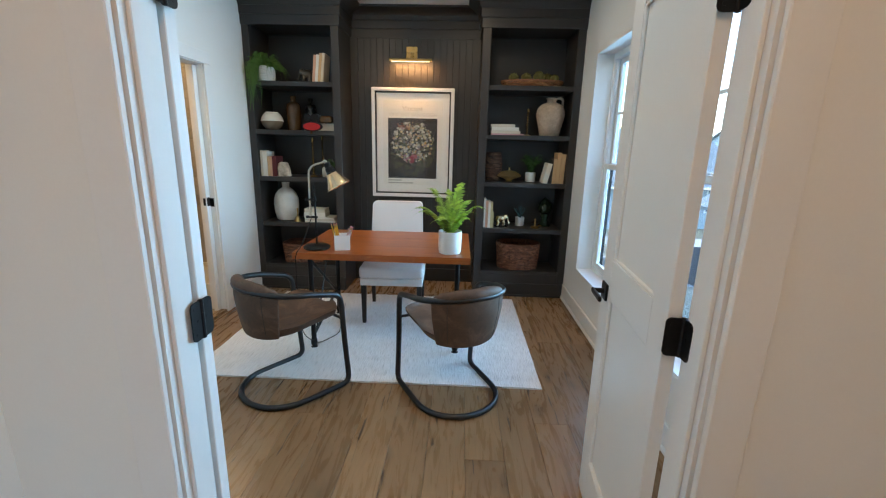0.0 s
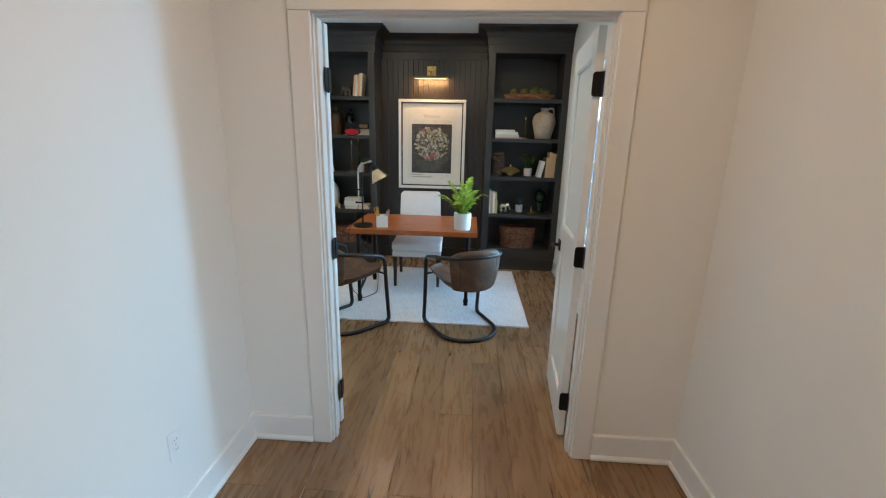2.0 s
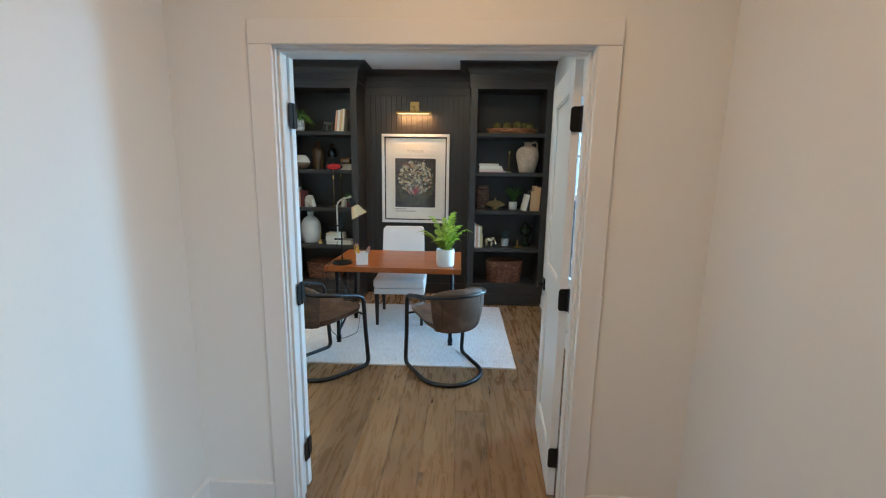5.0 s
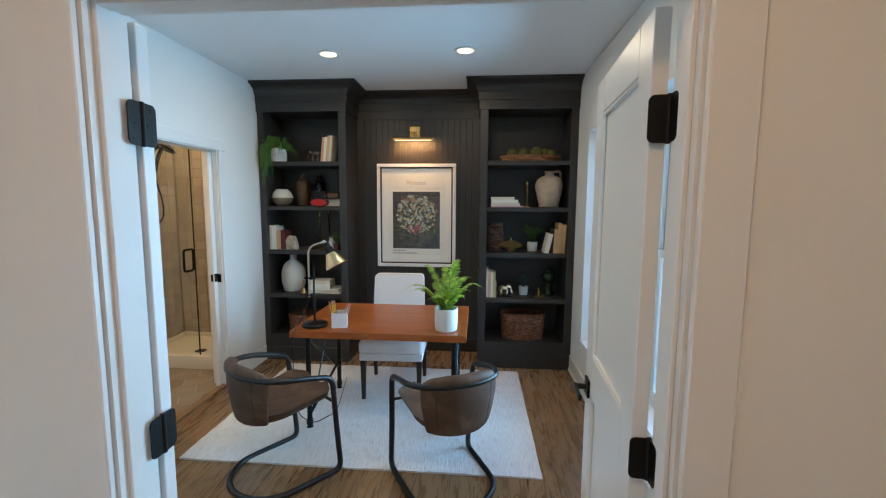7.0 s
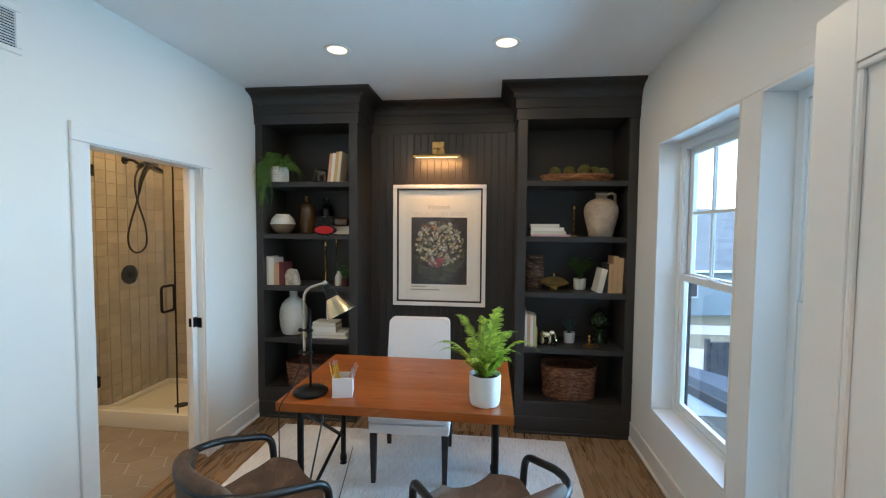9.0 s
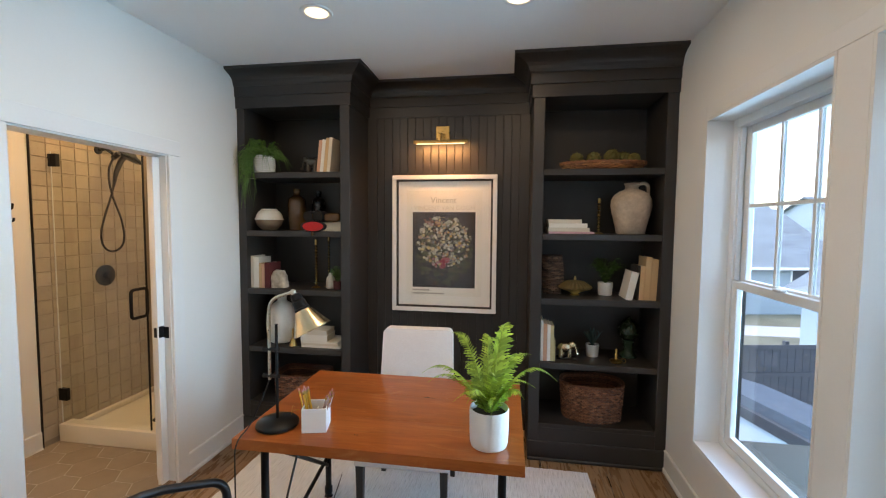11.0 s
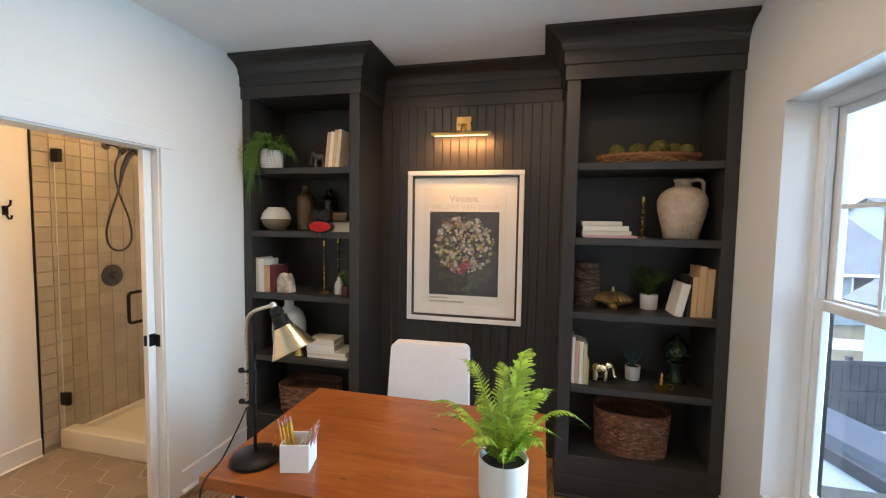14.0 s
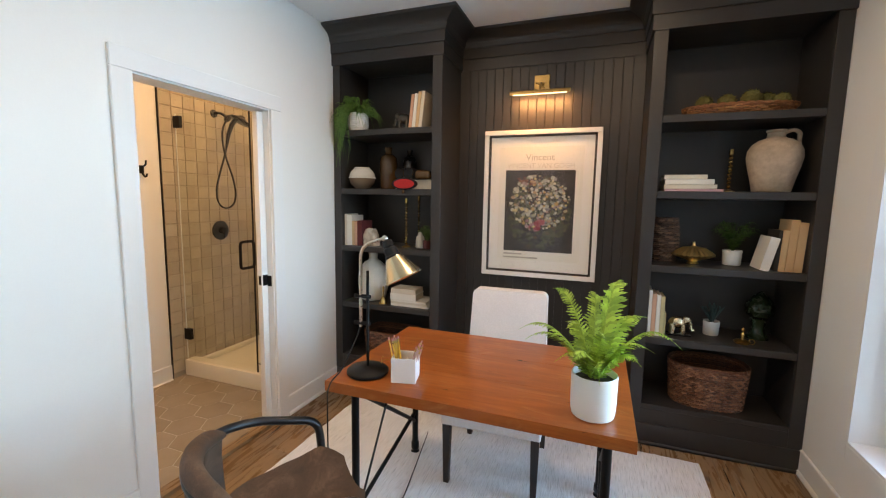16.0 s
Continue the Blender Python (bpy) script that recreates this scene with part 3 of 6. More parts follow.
SHELF = (2.017, 1.580, 1.138, 0.690)
DECK = 0.258


def bookcase(x0, x1, s0, s1, label):
    """x0..x1: outer width; s0, s1: widths of its stiles."""
    root = thing("bookcase", (x0 + x1) / 2, UF, 0, 0, label, "bookcase", "built-in bookcases")
    cx, d = (x0 + x1) / 2, UB - UF
    a, b = x0 - cx, x1 - cx
    part("back_panel", box(a + 0.018, b - 0.018, d - 0.012, d, 0.16, 2.6), M_DARK, root)
    part("side_panel", box(a, a + 0.018, 0.02, d, 0, 2.6), M_DARK, root)
    part("side_panel", box(b - 0.018, b, 0.02, d, 0, 2.6), M_DARK, root)
    part("lining", box(a + s0 - 0.018, a + s0, 0.021, d - 0.012, DECK, 2.5), M_DARK, root)
    part("lining", box(b - s1, b - s1 + 0.018, 0.021, d - 0.012, DECK, 2.5), M_DARK, root)
    part("stile", box(a, a + s0, 0, 0.02, 0.12, 2.58, 0.0015), M_DARK, root)
    part("stile", box(b - s1, b, 0, 0.02, 0.12, 2.58, 0.0015), M_DARK, root)
    part("top_rail", box(a + s0, b - s1, 0.001, 0.02, 2.5, 2.58, 0.001), M_DARK, root)
    part("top_board", box(a + s0, b - s1, 0.021, d - 0.013, 2.5, 2.52), M_DARK, root)
    for z in SHELF:
        part("shelf", box(a + s0 + 0.001, b - s1 - 0.001, 0.004, d - 0.013, z - 0.042, z, 0.002), M_DARK, root)
    part("deck", box(a + s0 + 0.001, b - s1 - 0.001, 0.002, d - 0.013, DECK - 0.03, DECK, 0.002), M_DARK, root)
    part("bottom_rail", box(a + s0, b - s1, 0.003, 0.02, 0.12, DECK - 0.031, 0.001), M_DARK, root)
    part("plinth", box(a, b, -0.012, 0.02, 0.0, 0.135, 0.003), M_DARK, root)
    part("shoe_moulding", box(a, b - 0.0, -0.026, -0.012, 0.0, 0.022, 0.005), M_DARK, root)
    return root


ULX, URX = (XL + 0.002, -1.132), (0.168, XR - 0.002)
bookcase(*ULX, 0.062, 0.072, "charcoal painted built-in bookcase with four shelves, half filled")
bookcase(*URX, 0.074, 0.068, "charcoal painted built-in bookcase with four shelves of decor")

# bay between: backing, beadboard, frame
setting("wall_panel", box(ULX[1] + 0.001, URX[0] - 0.001, 4.575, Y1, 0, H), M_DARK, "charcoal painted bay behind the desk", "wall panel")
beadboard = tagged(part("bead_board_panel", box(ULX[1] + 0.05, URX[0] - 0.05, 4.571, 4.5745, 0.14, 2.49), M_DARK), "charcoal painted vertical beadboard panelling", "wall panel", kind="structure")
bw = 0.0635
nb = int((URX[0] - ULX[1] - 0.1) / bw)
bm = box(-bw / 2 + 0.0012, bw / 2 - 0.0012, -0.008, 0, 0.14, 2.488, 0.0022)
first = part("board", bm, M_DARK, beadboard)
w0 = (URX[0] + ULX[1]) / 2 - (nb - 1) * bw / 2
for i in range(nb):
    ob = first if i == 0 else new("board", first.data)
    ob.parent = beadboard
    ob.matrix_basis = pose(w0 + i * bw, 4.5705, 0)
bm = box(ULX[1] + 0.001, w0 - bw / 2, 4.553, 4.5745, 0.14, 2.488, 0.002)
box(w0 + (nb - 0.5) * bw, URX[0] - 0.001, 4.553, 4.5745, 0.14, 2.488, 0.002, bm=bm)
setting("trim_bay", bm, M_DARK, "charcoal flat stiles beside the beadboard", "trim")
setting("trim_bay_base", box(ULX[1] + 0.001, URX[0] - 0.001, 4.551, 4.5745, 0, 0.139, 0.002), M_DARK, "charcoal baseboard of the bay", "trim")

PATHF = [(XL, UF), (ULX[1], UF), (ULX[1], 4.575), (URX[0], 4.575), (URX[0], UF), (XR, UF)]
setting("trim_frieze", moulding(PATHF, [(-0.01, 2.49), (0.012, 2.49), (0.012, 2.572), (0.022, 2.574), (0.022, 2.655), (-0.01, 2.655)]), M_DARK, "charcoal frieze board above the bookcases", "trim")
CROWN = [(-0.01, 2.645), (0.026, 2.645), (0.032, 2.652), (0.036, 2.664)]
for i in range(7):
    t = i / 6
    CROWN.append((0.038 + 0.085 * (t ** 1.7), 2.668 + 0.067 * (t ** 0.75)))
CROWN += [(0.132, 2.738), (0.134, H - 0.001), (-0.01, H - 0.001)]
setting("trim_crown", moulding(PATHF, CROWN), M_DARK, "charcoal crown moulding at the ceiling", "trim")

# ---- ceiling lights, vent, socket ----
def ceiling_light(x, y):
    root = thing("ceiling_light", x, y, H - 0.004, 0, "round white recessed ceiling light, switched on", "ceiling light", "ceiling lights")
    part("trim_ring", lathe([(0.062, 0.003), (0.062, -0.002), (0.07, -0.006), (0.082, -0.004), (0.086, 0.003)], 40), M_TRIM, root, smooth=True)
    part("diffuser", lathe([(0.061, 0.002), (0.061, -0.0015)], 40), M_LED, root, "glowing round diffuser")
    return root


for x, y, w in LIGHTS:
    ceiling_light(x, y)
    lamp("ceiling_lamp", "AREA", look((x, y, H - 0.012), (x, y, 0)), w, (1.0, 0.79, 0.54) if y > Y0 else (1.0, 0.60, 0.30), 0.12)

vent = thing("wall_vent", XL, 2.20, 2.45, 0, "white louvred air vent grille high on the wall", "vent")
bm = box(0.0, 0.009, -0.18, 0.18, 0.075, 0.1, 0.003)
box(0.0, 0.009, -0.18, 0.18, -0.1, -0.075, 0.003, bm=bm)
box(0.0, 0.009, -0.18, -0.155, -0.075, 0.075, 0.003, bm=bm)
box(0.0, 0.009, 0.155, 0.18, -0.075, 0.075, 0.003, bm=bm)
part("frame", bm, M_TRIM, vent)
for yy in (-0.0775, 0.0, 0.0775):
    part("mullion", box(0.002, 0.0095, yy - 0.006, yy + 0.006, -0.0745, 0.0745, 0.001), M_TRIM, vent)
# no duct is cut: a black sheet gives the dark between the slats
part("backing", box(0.0005, 0.002, -0.155, 0.155, -0.075, 0.075), M_BLACK, vent, "black sheet standing for the dark of the open duct")
for i in range(13):
    bm = box(0.0, 0.007, -0.155, 0.155, -0.0008, 0.0008)
    bmesh.ops.rotate(bm, verts=bm.verts, cent=(0, 0, 0), matrix=Matrix.Rotation(radians(-35), 3, "Y"))
    part("slat", bm, M_TRIM, vent).matrix_basis = pose(0.003, 0, -0.069 + i * 0.0115)


def socket(x, y, z, rz):
    root = thing("wall_socket", x, y, z, rz, "white double wall socket on the hall wall", "socket")
    part("plate", box(0, 0.005, -0.035, 0.035, -0.058, 0.058, 0.002), M_TRIM, root)
    for dz in (-0.02, 0.02):
        face = part("outlet", box(0.005, 0.0075, -0.017, 0.017, dz - 0.014, dz + 0.014, 0.001), M_WHITE, root)
        for dy in (-0.006, 0.006):
            part("slot", box(0.0076, 0.0079, dy - 0.001, dy + 0.001, dz - 0.004, dz + 0.005), M_BLACK, face)
    part("screw", lathe([(0.003, 0), (0.003, 0.001)], 8, m=pose(0.005, 0, 0, 0, 90, 0)), M_NICKEL, root)


socket(HXL, 0.372, 0.395, 0)

# ---- rug ----
RX0, RX1, RY0, RY1 = -1.70, 0.555, 2.43, 4.02
bm = bmesh.new()
nx, ny = 150, 106
rows_ = []
for j in range(ny + 1):
    r_ = []
    for i in range(nx + 1):
        u, v = i / nx, j / ny
        x = RX0 + (RX1 - RX0) * u
        y = RY0 + (RY1 - RY0) * v
        p = (x * 2.6 + y * 2.6) % 1.0
        q = (x * 2.6 - y * 2.6) % 1.0
        ridge = 0.0025 if (abs(p - 0.5) < 0.16) != (abs(q - 0.5) < 0.16) else 0.0
        edge = 0.006 * noise.noise((x * 3, y * 3, 0)) if (i in (0, nx) or j in (0, ny)) else 0
        z = 0.010 + ridge + 0.0015 * noise.noise((x * 22, y * 22, 3))
        r_.append(bm.verts.new((x + (edge if i in (0, nx) else 0), y + (edge if j in (0, ny) else 0), z)))
    rows_.append(r_)
for j in range(ny):
    for i in range(nx):
        bm.faces.new((rows_[j][i], rows_[j][i + 1], rows_[j + 1][i + 1], rows_[j + 1][i]))
geo = bmesh.ops.extrude_face_region(bm, geom=bm.faces[:])
for v in (g for g in geo["geom"] if isinstance(g, bmesh.types.BMVert)):
    v.co.z = 0.0005
rug = part("rug", bm, M_RUG, smooth=True)
tagged(rug, "off-white woven wool rug with raised diamond pattern", "rug")

# ---- desk ----
desk = thing("desk", -0.51, 3.18, 0.0, 0, "stained pine desk top on black iron legs", "desk")
DZ = 0.745
for i in range(3):
    y0 = -0.415 + i * 0.2767
    part("plank", box(-0.60, 0.60, y0 + 0.0003, y0 + 0.2764, DZ - 0.045, DZ, 0.0012, seg=2), M_DESK, desk, "orange-brown pine plank")
rk = random.Random(14)
for kx, ky, ks in ((0.14, 0.13, 0.015), (-0.38, 0.1, 0.008), (0.38, -0.22, 0.006), (-0.1, -0.3, 0.006), (0.02, -0.05, 0.005), (0.31, 0.27, 0.007)):
    bm = bmesh.new()
    for q in range(5):
        ox, oy, rr = rk.uniform(-1.6, 1.6) * ks, rk.uniform(-0.4, 0.4) * ks, ks * (0.7 if q == 0 else rk.uniform(0.15, 0.4))
        ph = rk.uniform(0, 6)
        bm.faces.new([bm.verts.new((ox + 1.5 * rr * (1 + 0.35 * math.sin(3 * a + ph)) * math.cos(a), oy + 0.55 * rr * (1 + 0.35 * math.cos(2 * a + ph)) * math.sin(a), 0.0003 + 0.00005 * q)) for a in [2 * math.pi * k / 14 for k in range(14)]])
    part("knot", bm, M_KNOT, desk).matrix_basis = pose(kx, ky, DZ)
for sx in (-1, 1):
    for y in (-0.315, 0.335):
        x = sx * 0.515
        bm = tube([(x, y, DZ - 0.05), (x, y, 0.075)], 0.0175, 12)
        lathe([(0.0175, 0.075), (0.023, 0.07), (0.023, 0.035), (0.019, 0.03), (0.016, 0.018), (0.024, 0.014), (0.025, 0.0125)], 14, bm, pose(x, y, 0))
        part("leg", bm, M_BLACK, desk, "black iron pipe leg", True)
    x = sx * 0.515
    part("apron_bar", box(x - 0.014, x + 0.014, -0.34, 0.36, DZ - 0.058, DZ - 0.046, 0.002), M_BLACK, desk)
    for a, b in (((-0.315, 0.67), (0.335, 0.20)), ((-0.315, 0.10), (0.335, 0.26))):
        part("brace", tube([(x, a[0], a[1]), (x, b[0], b[1])], 0.011, 8), M_BLACK, desk)
    part("rod", tube([(x + 0.012, -0.29, 0.13), (x + 0.012, 0.08, 0.69)], 0.006, 6), M_BLACK, desk)

# ---- leather chairs ----
def leather_chair():
    root = thing("leather_chair", 0, 0, 0, 0, "brown leather bucket chair on a bent gunmetal tube frame", "chair", "leather chairs")
    R = 0.0165
    arc = lambda rx, ry, cy, z0, zb, n=14: [(rx * math.cos(math.pi * i / n), cy - ry * math.sin(math.pi * i / n), z0 + (zb - z0) * math.sin(math.pi * i / n)) for i in range(n + 1)]
    base = fillet([(0.262, 0.21, 0.30), (0.262, 0.235, R)] + [(0.258, 0.12, R)], 0.09, 6)[:-1]
    left = [Vector((-p.x, p.y, p.z)) for p in base]
    floor_part = base + [Vector(p) for p in arc(0.25, 0.235, -0.06, R, R)] + list(reversed(left))
    part("floor_tube", tube(floor_part, R, 12), M_IRON, root, "gunmetal tube sled base", True)
    top = fillet([(0.262, 0.21, 0.30), (0.268, 0.185, 0.605), (0.272, -0.02, 0.655)], 0.06, 6)
    topl = [Vector((-p.x, p.y, p.z)) for p in top]
    arm = top + [Vector(p) for p in arc(0.272, 0.235, -0.04, 0.658, 0.69)] + list(reversed(topl))
    part("arm_tube", tube(arm, R, 12), M_IRON, root, "gunmetal tube arms and back rail", True)
    # bucket back: wraps round inside the arm tube and rolls under at the bottom
    bm = bmesh.new()
    na, nz = 40, 14
    grid = []
    for i in range(na + 1):
        w = abs(i / na - 0.5) * 2
        ring = []
        for j in range(nz + 1):
            v = j / nz
            th = math.pi * (0.5 + (i / na - 0.5) * (0.60 + 0.04 * v))
            ztop = 0.705 - 0.035 * w ** 2
            zbot = 0.405 + 0.012 * w ** 2
            k = 0.84 + 0.145 * min(1.0, v / 0.7) ** 0.75 + 0.01 * v
            z = zbot + (ztop - zbot) * v ** 1.1
            ring.append(bm.verts.new((0.262 * k * math.cos(th), -0.045 - 0.23 * k * math.sin(th), z)))
        grid.append(ring)
    for a, b in zip(grid, grid[1:]):
        for j in range(nz):
            bm.faces.new((a[j], b[j], b[j + 1], a[j + 1]))
    bk = part("backrest", bm, M_LEATHER, root, "wrap-round brown leather back", True)
    so = bk.modifiers.new("thick", "SOLIDIFY")
    so.thickness, so.offset = 0.016, 0
    be = bk.modifiers.new("soft", "BEVEL")
    be.width, be.segments, be.limit_method = 0.006, 2, "ANGLE"
    # padded roll along the top of the back, folded over the rail
    roll = []
    for i in range(25):
        th = math.pi * (0.18 + 0.64 * i / 24)
        w = abs(i / 24 - 0.5) * 2
        roll.append((0.246 * math.cos(th), -0.045 - 0.214 * math.sin(th), 0.712 - 0.038 * w ** 2.2))
    bm = tube(roll, 0.03, 14, radii=[0.010 + 0.021 * (1 - (abs(i / 24 - 0.5) * 2) ** 5) for i in range(25)])
    for vv in bm.verts:
        vv.co.z += 0.004 * noise.noise(vv.co * 14)
    part("back_roll", bm, M_LEATHER, root, "padded leather roll on the back", True)
    # seat: low and rounded at the back, rising to the front, thin at its edge
    ns, nt = 24, 24
    bm = bmesh.new()
    sheets = []
    for lower in (0, 1):
        g = []
        for j in range(nt + 1):
            y = -0.228 + 0.468 * j / nt
            half = 0.222 + 0.018 * max(0.0, y) / 0.2
            if y < -0.03:
                half *= math.sqrt(max(0.0, 1 - ((y + 0.03) / 0.20) ** 2))
            if y > 0.16:
                half -= 0.10 * ((y - 0.16) / 0.07) ** 2.2
            half = max(0.012, half)
            row = []
            for i in range(ns + 1):
                u = i / ns * 2 - 1
                z = 0.425 + 0.062 * max(0.0, (y + 0.228) / 0.468) ** 1.5 + 0.034 * abs(u) ** 2.5
                edge = min(1.0, (1 - abs(u)) / 0.25, j / 3, (nt - j) / 3)
                z -= lower * (0.004 + 0.038 * math.sqrt(max(0.0, 1 - (1 - edge) ** 2)))
                z += 0.004 * (1 - lower) * noise.noise(Vector((u * 3, y * 14, 1.0)))
                row.append(bm.verts.new((half * u, y, z)))
            g.append(row)
        for a, b in zip(g, g[1:]):
            for i in range(ns):
                q = (a[i], a[i + 1], b[i + 1], b[i])
                bm.faces.new(q if not lower else tuple(reversed(q)))
        sheets.append([g[0][i] for i in range(ns)] + [g[j][ns] for j in range(nt)] + [g[nt][i] for i in range(ns, 0, -1)] + [g[j][0] for j in range(nt, 0, -1)])
    ta, tb = sheets
    for i in range(len(ta)):
        k = (i + 1) % len(ta)
        bm.faces.new((ta[i], tb[i], tb[k], ta[k]))
    part("seat", bm, M_LEATHER, root, "brown leather seat", True)
    for sx in (-1, 1):
        pts = []
        for j in range(12):
            v = 0.12 + 0.86 * j / 11
            k = 0.84 + 0.145 * min(1.0, v / 0.7) ** 0.75 + 0.01 * v + 0.033
            th = math.pi * (0.5 + sx * 0.20)
            pts.append((0.262 * k * math.cos(th), -0.045 - 0.23 * k * math.sin(th), 0.406 + 0.295 * v ** 1.1))
        part("seam", tube(pts, 0.0022, 6), M_SEAM, root)
    part("seat_bracket", tube([(-0.262, 0.19, 0.455), (0.262, 0.19, 0.455)], 0.009, 8), M_IRON, root)
    part("seat_bracket", tube([(-0.10, -0.10, 0.398), (0.10, -0.10, 0.398)], 0.009, 8), M_IRON, root)
    return root


lc = leather_chair()
lc.matrix_basis = CHAIR_R
tagged(copy_thing(lc, CHAIR_L), "brown leather bucket chair with bent gunmetal tube frame, angled")

# ---- white upholstered chair ----
wc = thing("dining_chair", -0.537, 3.55, 0.0, 2, "off-white linen upholstered chair with dark tapered legs", "chair")
part("seat", box(-0.262, 0.262, -0.25, 0.25, 0.405, 0.50, 0.03, seg=3), M_LINEN, wc, "linen seat cushion", True)
part("seat_rail", box(-0.255, 0.255, -0.245, 0.25, 0.345, 0.404, 0.008, seg=2), M_LINEN, wc)
bm = bmesh.new()
prof = []
for i in range(13):
    t = i / 12 * math.pi / 2
    prof.append((0.186 + 0.036 * math.sin(t), 0.938 + 0.036 * math.cos(t)))
outline = [(-0.236, 0.42), (0.236, 0.42)] + [(x, z) for x, z in reversed(prof)] + [(-x, z) for x, z in prof]
f = bm.faces.new([bm.verts.new((x, 0.0, z)) for x, z in outline])
ex = bmesh.ops.extrude_face_region(bm, geom=[f])
for v in (g for g in ex["geom"] if isinstance(g, bmesh.types.BMVert)):
    v.co.y += 0.075
for v in bm.verts:
    v.co.y += 0.175 + 0.13 * max(0, v.co.z - 0.42)
bmesh.ops.bevel(bm, geom=[e for e in bm.edges if len(e.link_faces) == 2 and e.calc_face_angle() > 1.2], offset=0.018, segments=3, affect="EDGES")
part("backrest", bm, M_LINEN, wc, "linen back with rounded top corners", True)
for sx in (-1, 1):
    for y, lean in ((-0.215, 0.0), (0.235, 0.045)):
        bm = bmesh.new()
        vs = []
        for z, w, dy in ((0.346, 0.021, 0), (0.0126, 0.014, lean)):
            vs.append([bm.verts.new((sx * 0.228 + a * w, y + dy + b * w, z)) for a, b in ((-1, -1), (1, -1), (1, 1), (-1, 1))])
        bm.faces.new(vs[0])
        bm.faces.new(vs[1])
        for k in range(4):
            bm.faces.new((vs[0][k], vs[0][(k + 1) % 4], vs[1][(k + 1) % 4], vs[1][k]))
        part("leg", bm, M_LEGWOOD, wc, "dark tapered wooden leg")

# ---- things on the desk ----
dl = thing("desk_lamp", -0.985, 2.905, DZ, 0, "black and brass desk lamp with a conical metal shade", "lamp")
part("base", lathe([(0.086, 0.0004), (0.092, 0.006), (0.091, 0.016), (0.082, 0.024), (0.03, 0.030), (0.014, 0.034)], 40), M_BLACK, dl, "round black base", True)
part("pole", tube([(0, 0, 0.03), (0, 0, 0.455)], 0.0065, 12), M_BLACK, dl, "straight black pole", True)
part("arm", tube(fillet([(-0.034, 0, 0.205), (-0.034, 0, 0.562), (0.078, 0, 0.598)], 0.07, 8), 0.007, 12), M_NICKEL, dl, "bent brass arm", True)
for z in (0.222, 0.342):
    bm = tube([(-0.05, 0, z), (0.012, 0, z)], 0.0085, 10)
    clamp = part("clamp", bm, M_BLACK, dl, "black sliding clamp", True)
    part("clamp_knob", lathe([(0.009, 0), (0.011, 0.006), (0.009, 0.014)], 12, m=pose(-0.05, 0, z, 0, -90, 0)), M_BLACK, clamp, smooth=True)
part("joint", lathe([(0.0, -0.014), (0.010, -0.010), (0.014, 0), (0.010, 0.010), (0.0, 0.014)], 16, m=pose(0.082, 0, 0.598, 90, 0, 0), cap=False), M_NICKEL, dl, "nickel swivel joint", True)
SA = pose(0.088, 0, 0.592, 0, 180 - 28, 0)
part("socket", lathe([(0.010, 0.0), (0.022, 0.006), (0.024, 0.03), (0.021, 0.032), (0.028, 0.038), (0.030, 0.068), (0.034, 0.07), (0.034, 0.082)], 24, m=SA), M_BLACK, dl, "black lamp socket", True)
bm = lathe([(0.031, 0.076), (0.036, 0.081), (0.080, 0.170), (0.083, 0.172), (0.083, 0.176), (0.079, 0.173), (0.034, 0.083)], 48, m=SA, cap=False)
part("shade", bm, M_SHADE, dl, "brushed champagne metal cone shade", True)
cord = [(-0.034, 0.0, 0.206), (-0.050, -0.015, 0.15), (-0.078, -0.085, 0.03), (-0.088, -0.150, 0.006), (-0.090, -0.172, -0.03), (-0.088, -0.176, -0.30), (-0.085, -0.13, -0.60), (-0.02, -0.02, -0.722), (0.08, 0.18, -0.728), (0.03, 0.45, -0.728), (-0.05, 0.85, -0.735)]
part("cord", tube(fillet(cord, 0.06, 4), 0.003, 6), M_BLACK, dl, "thin black power cord", True)

cup = thing("pencil_holder", -0.807, 2.915, DZ, 14, "white square desk box holding yellow pencils", "pencil holder")
S_, HH = 0.052, 0.105
for nm, b in (("side", (-S_, S_, -S_, -S_ + 0.005)), ("side", (-S_, S_, S_ - 0.005, S_)), ("side", (-S_, -S_ + 0.005, -S_ + 0.005, S_ - 0.005)), ("side", (S_ - 0.005, S_, -S_ + 0.005, S_ - 0.005))):
    part(nm, box(*b, 0.0004, HH, 0.001), M_WHITE, cup)
part("bottom", box(-S_ + 0.005, S_ - 0.005, -S_ + 0.005, S_ - 0.005, 0.0004, 0.006), M_WHITE, cup)
part("divider", box(-0.002, 0.002, -S_ + 0.005, S_ - 0.005, 0.006, HH - 0.03), M_WHITE, cup)
M_PENCIL = surface("yellow_pencil", (0.72, 0.38, 0.03), 0.35, var=0.1)
M_ERASER = surface("pink_eraser", (0.62, 0.27, 0.26), 0.8)
M_PATT = island_colors("patterned_pencil", [(0, (0.50, 0.22, 0.20)), (0.5, (0.68, 0.56, 0.52)), (1, (0.36, 0.14, 0.17))])
rp = random.Random(3)
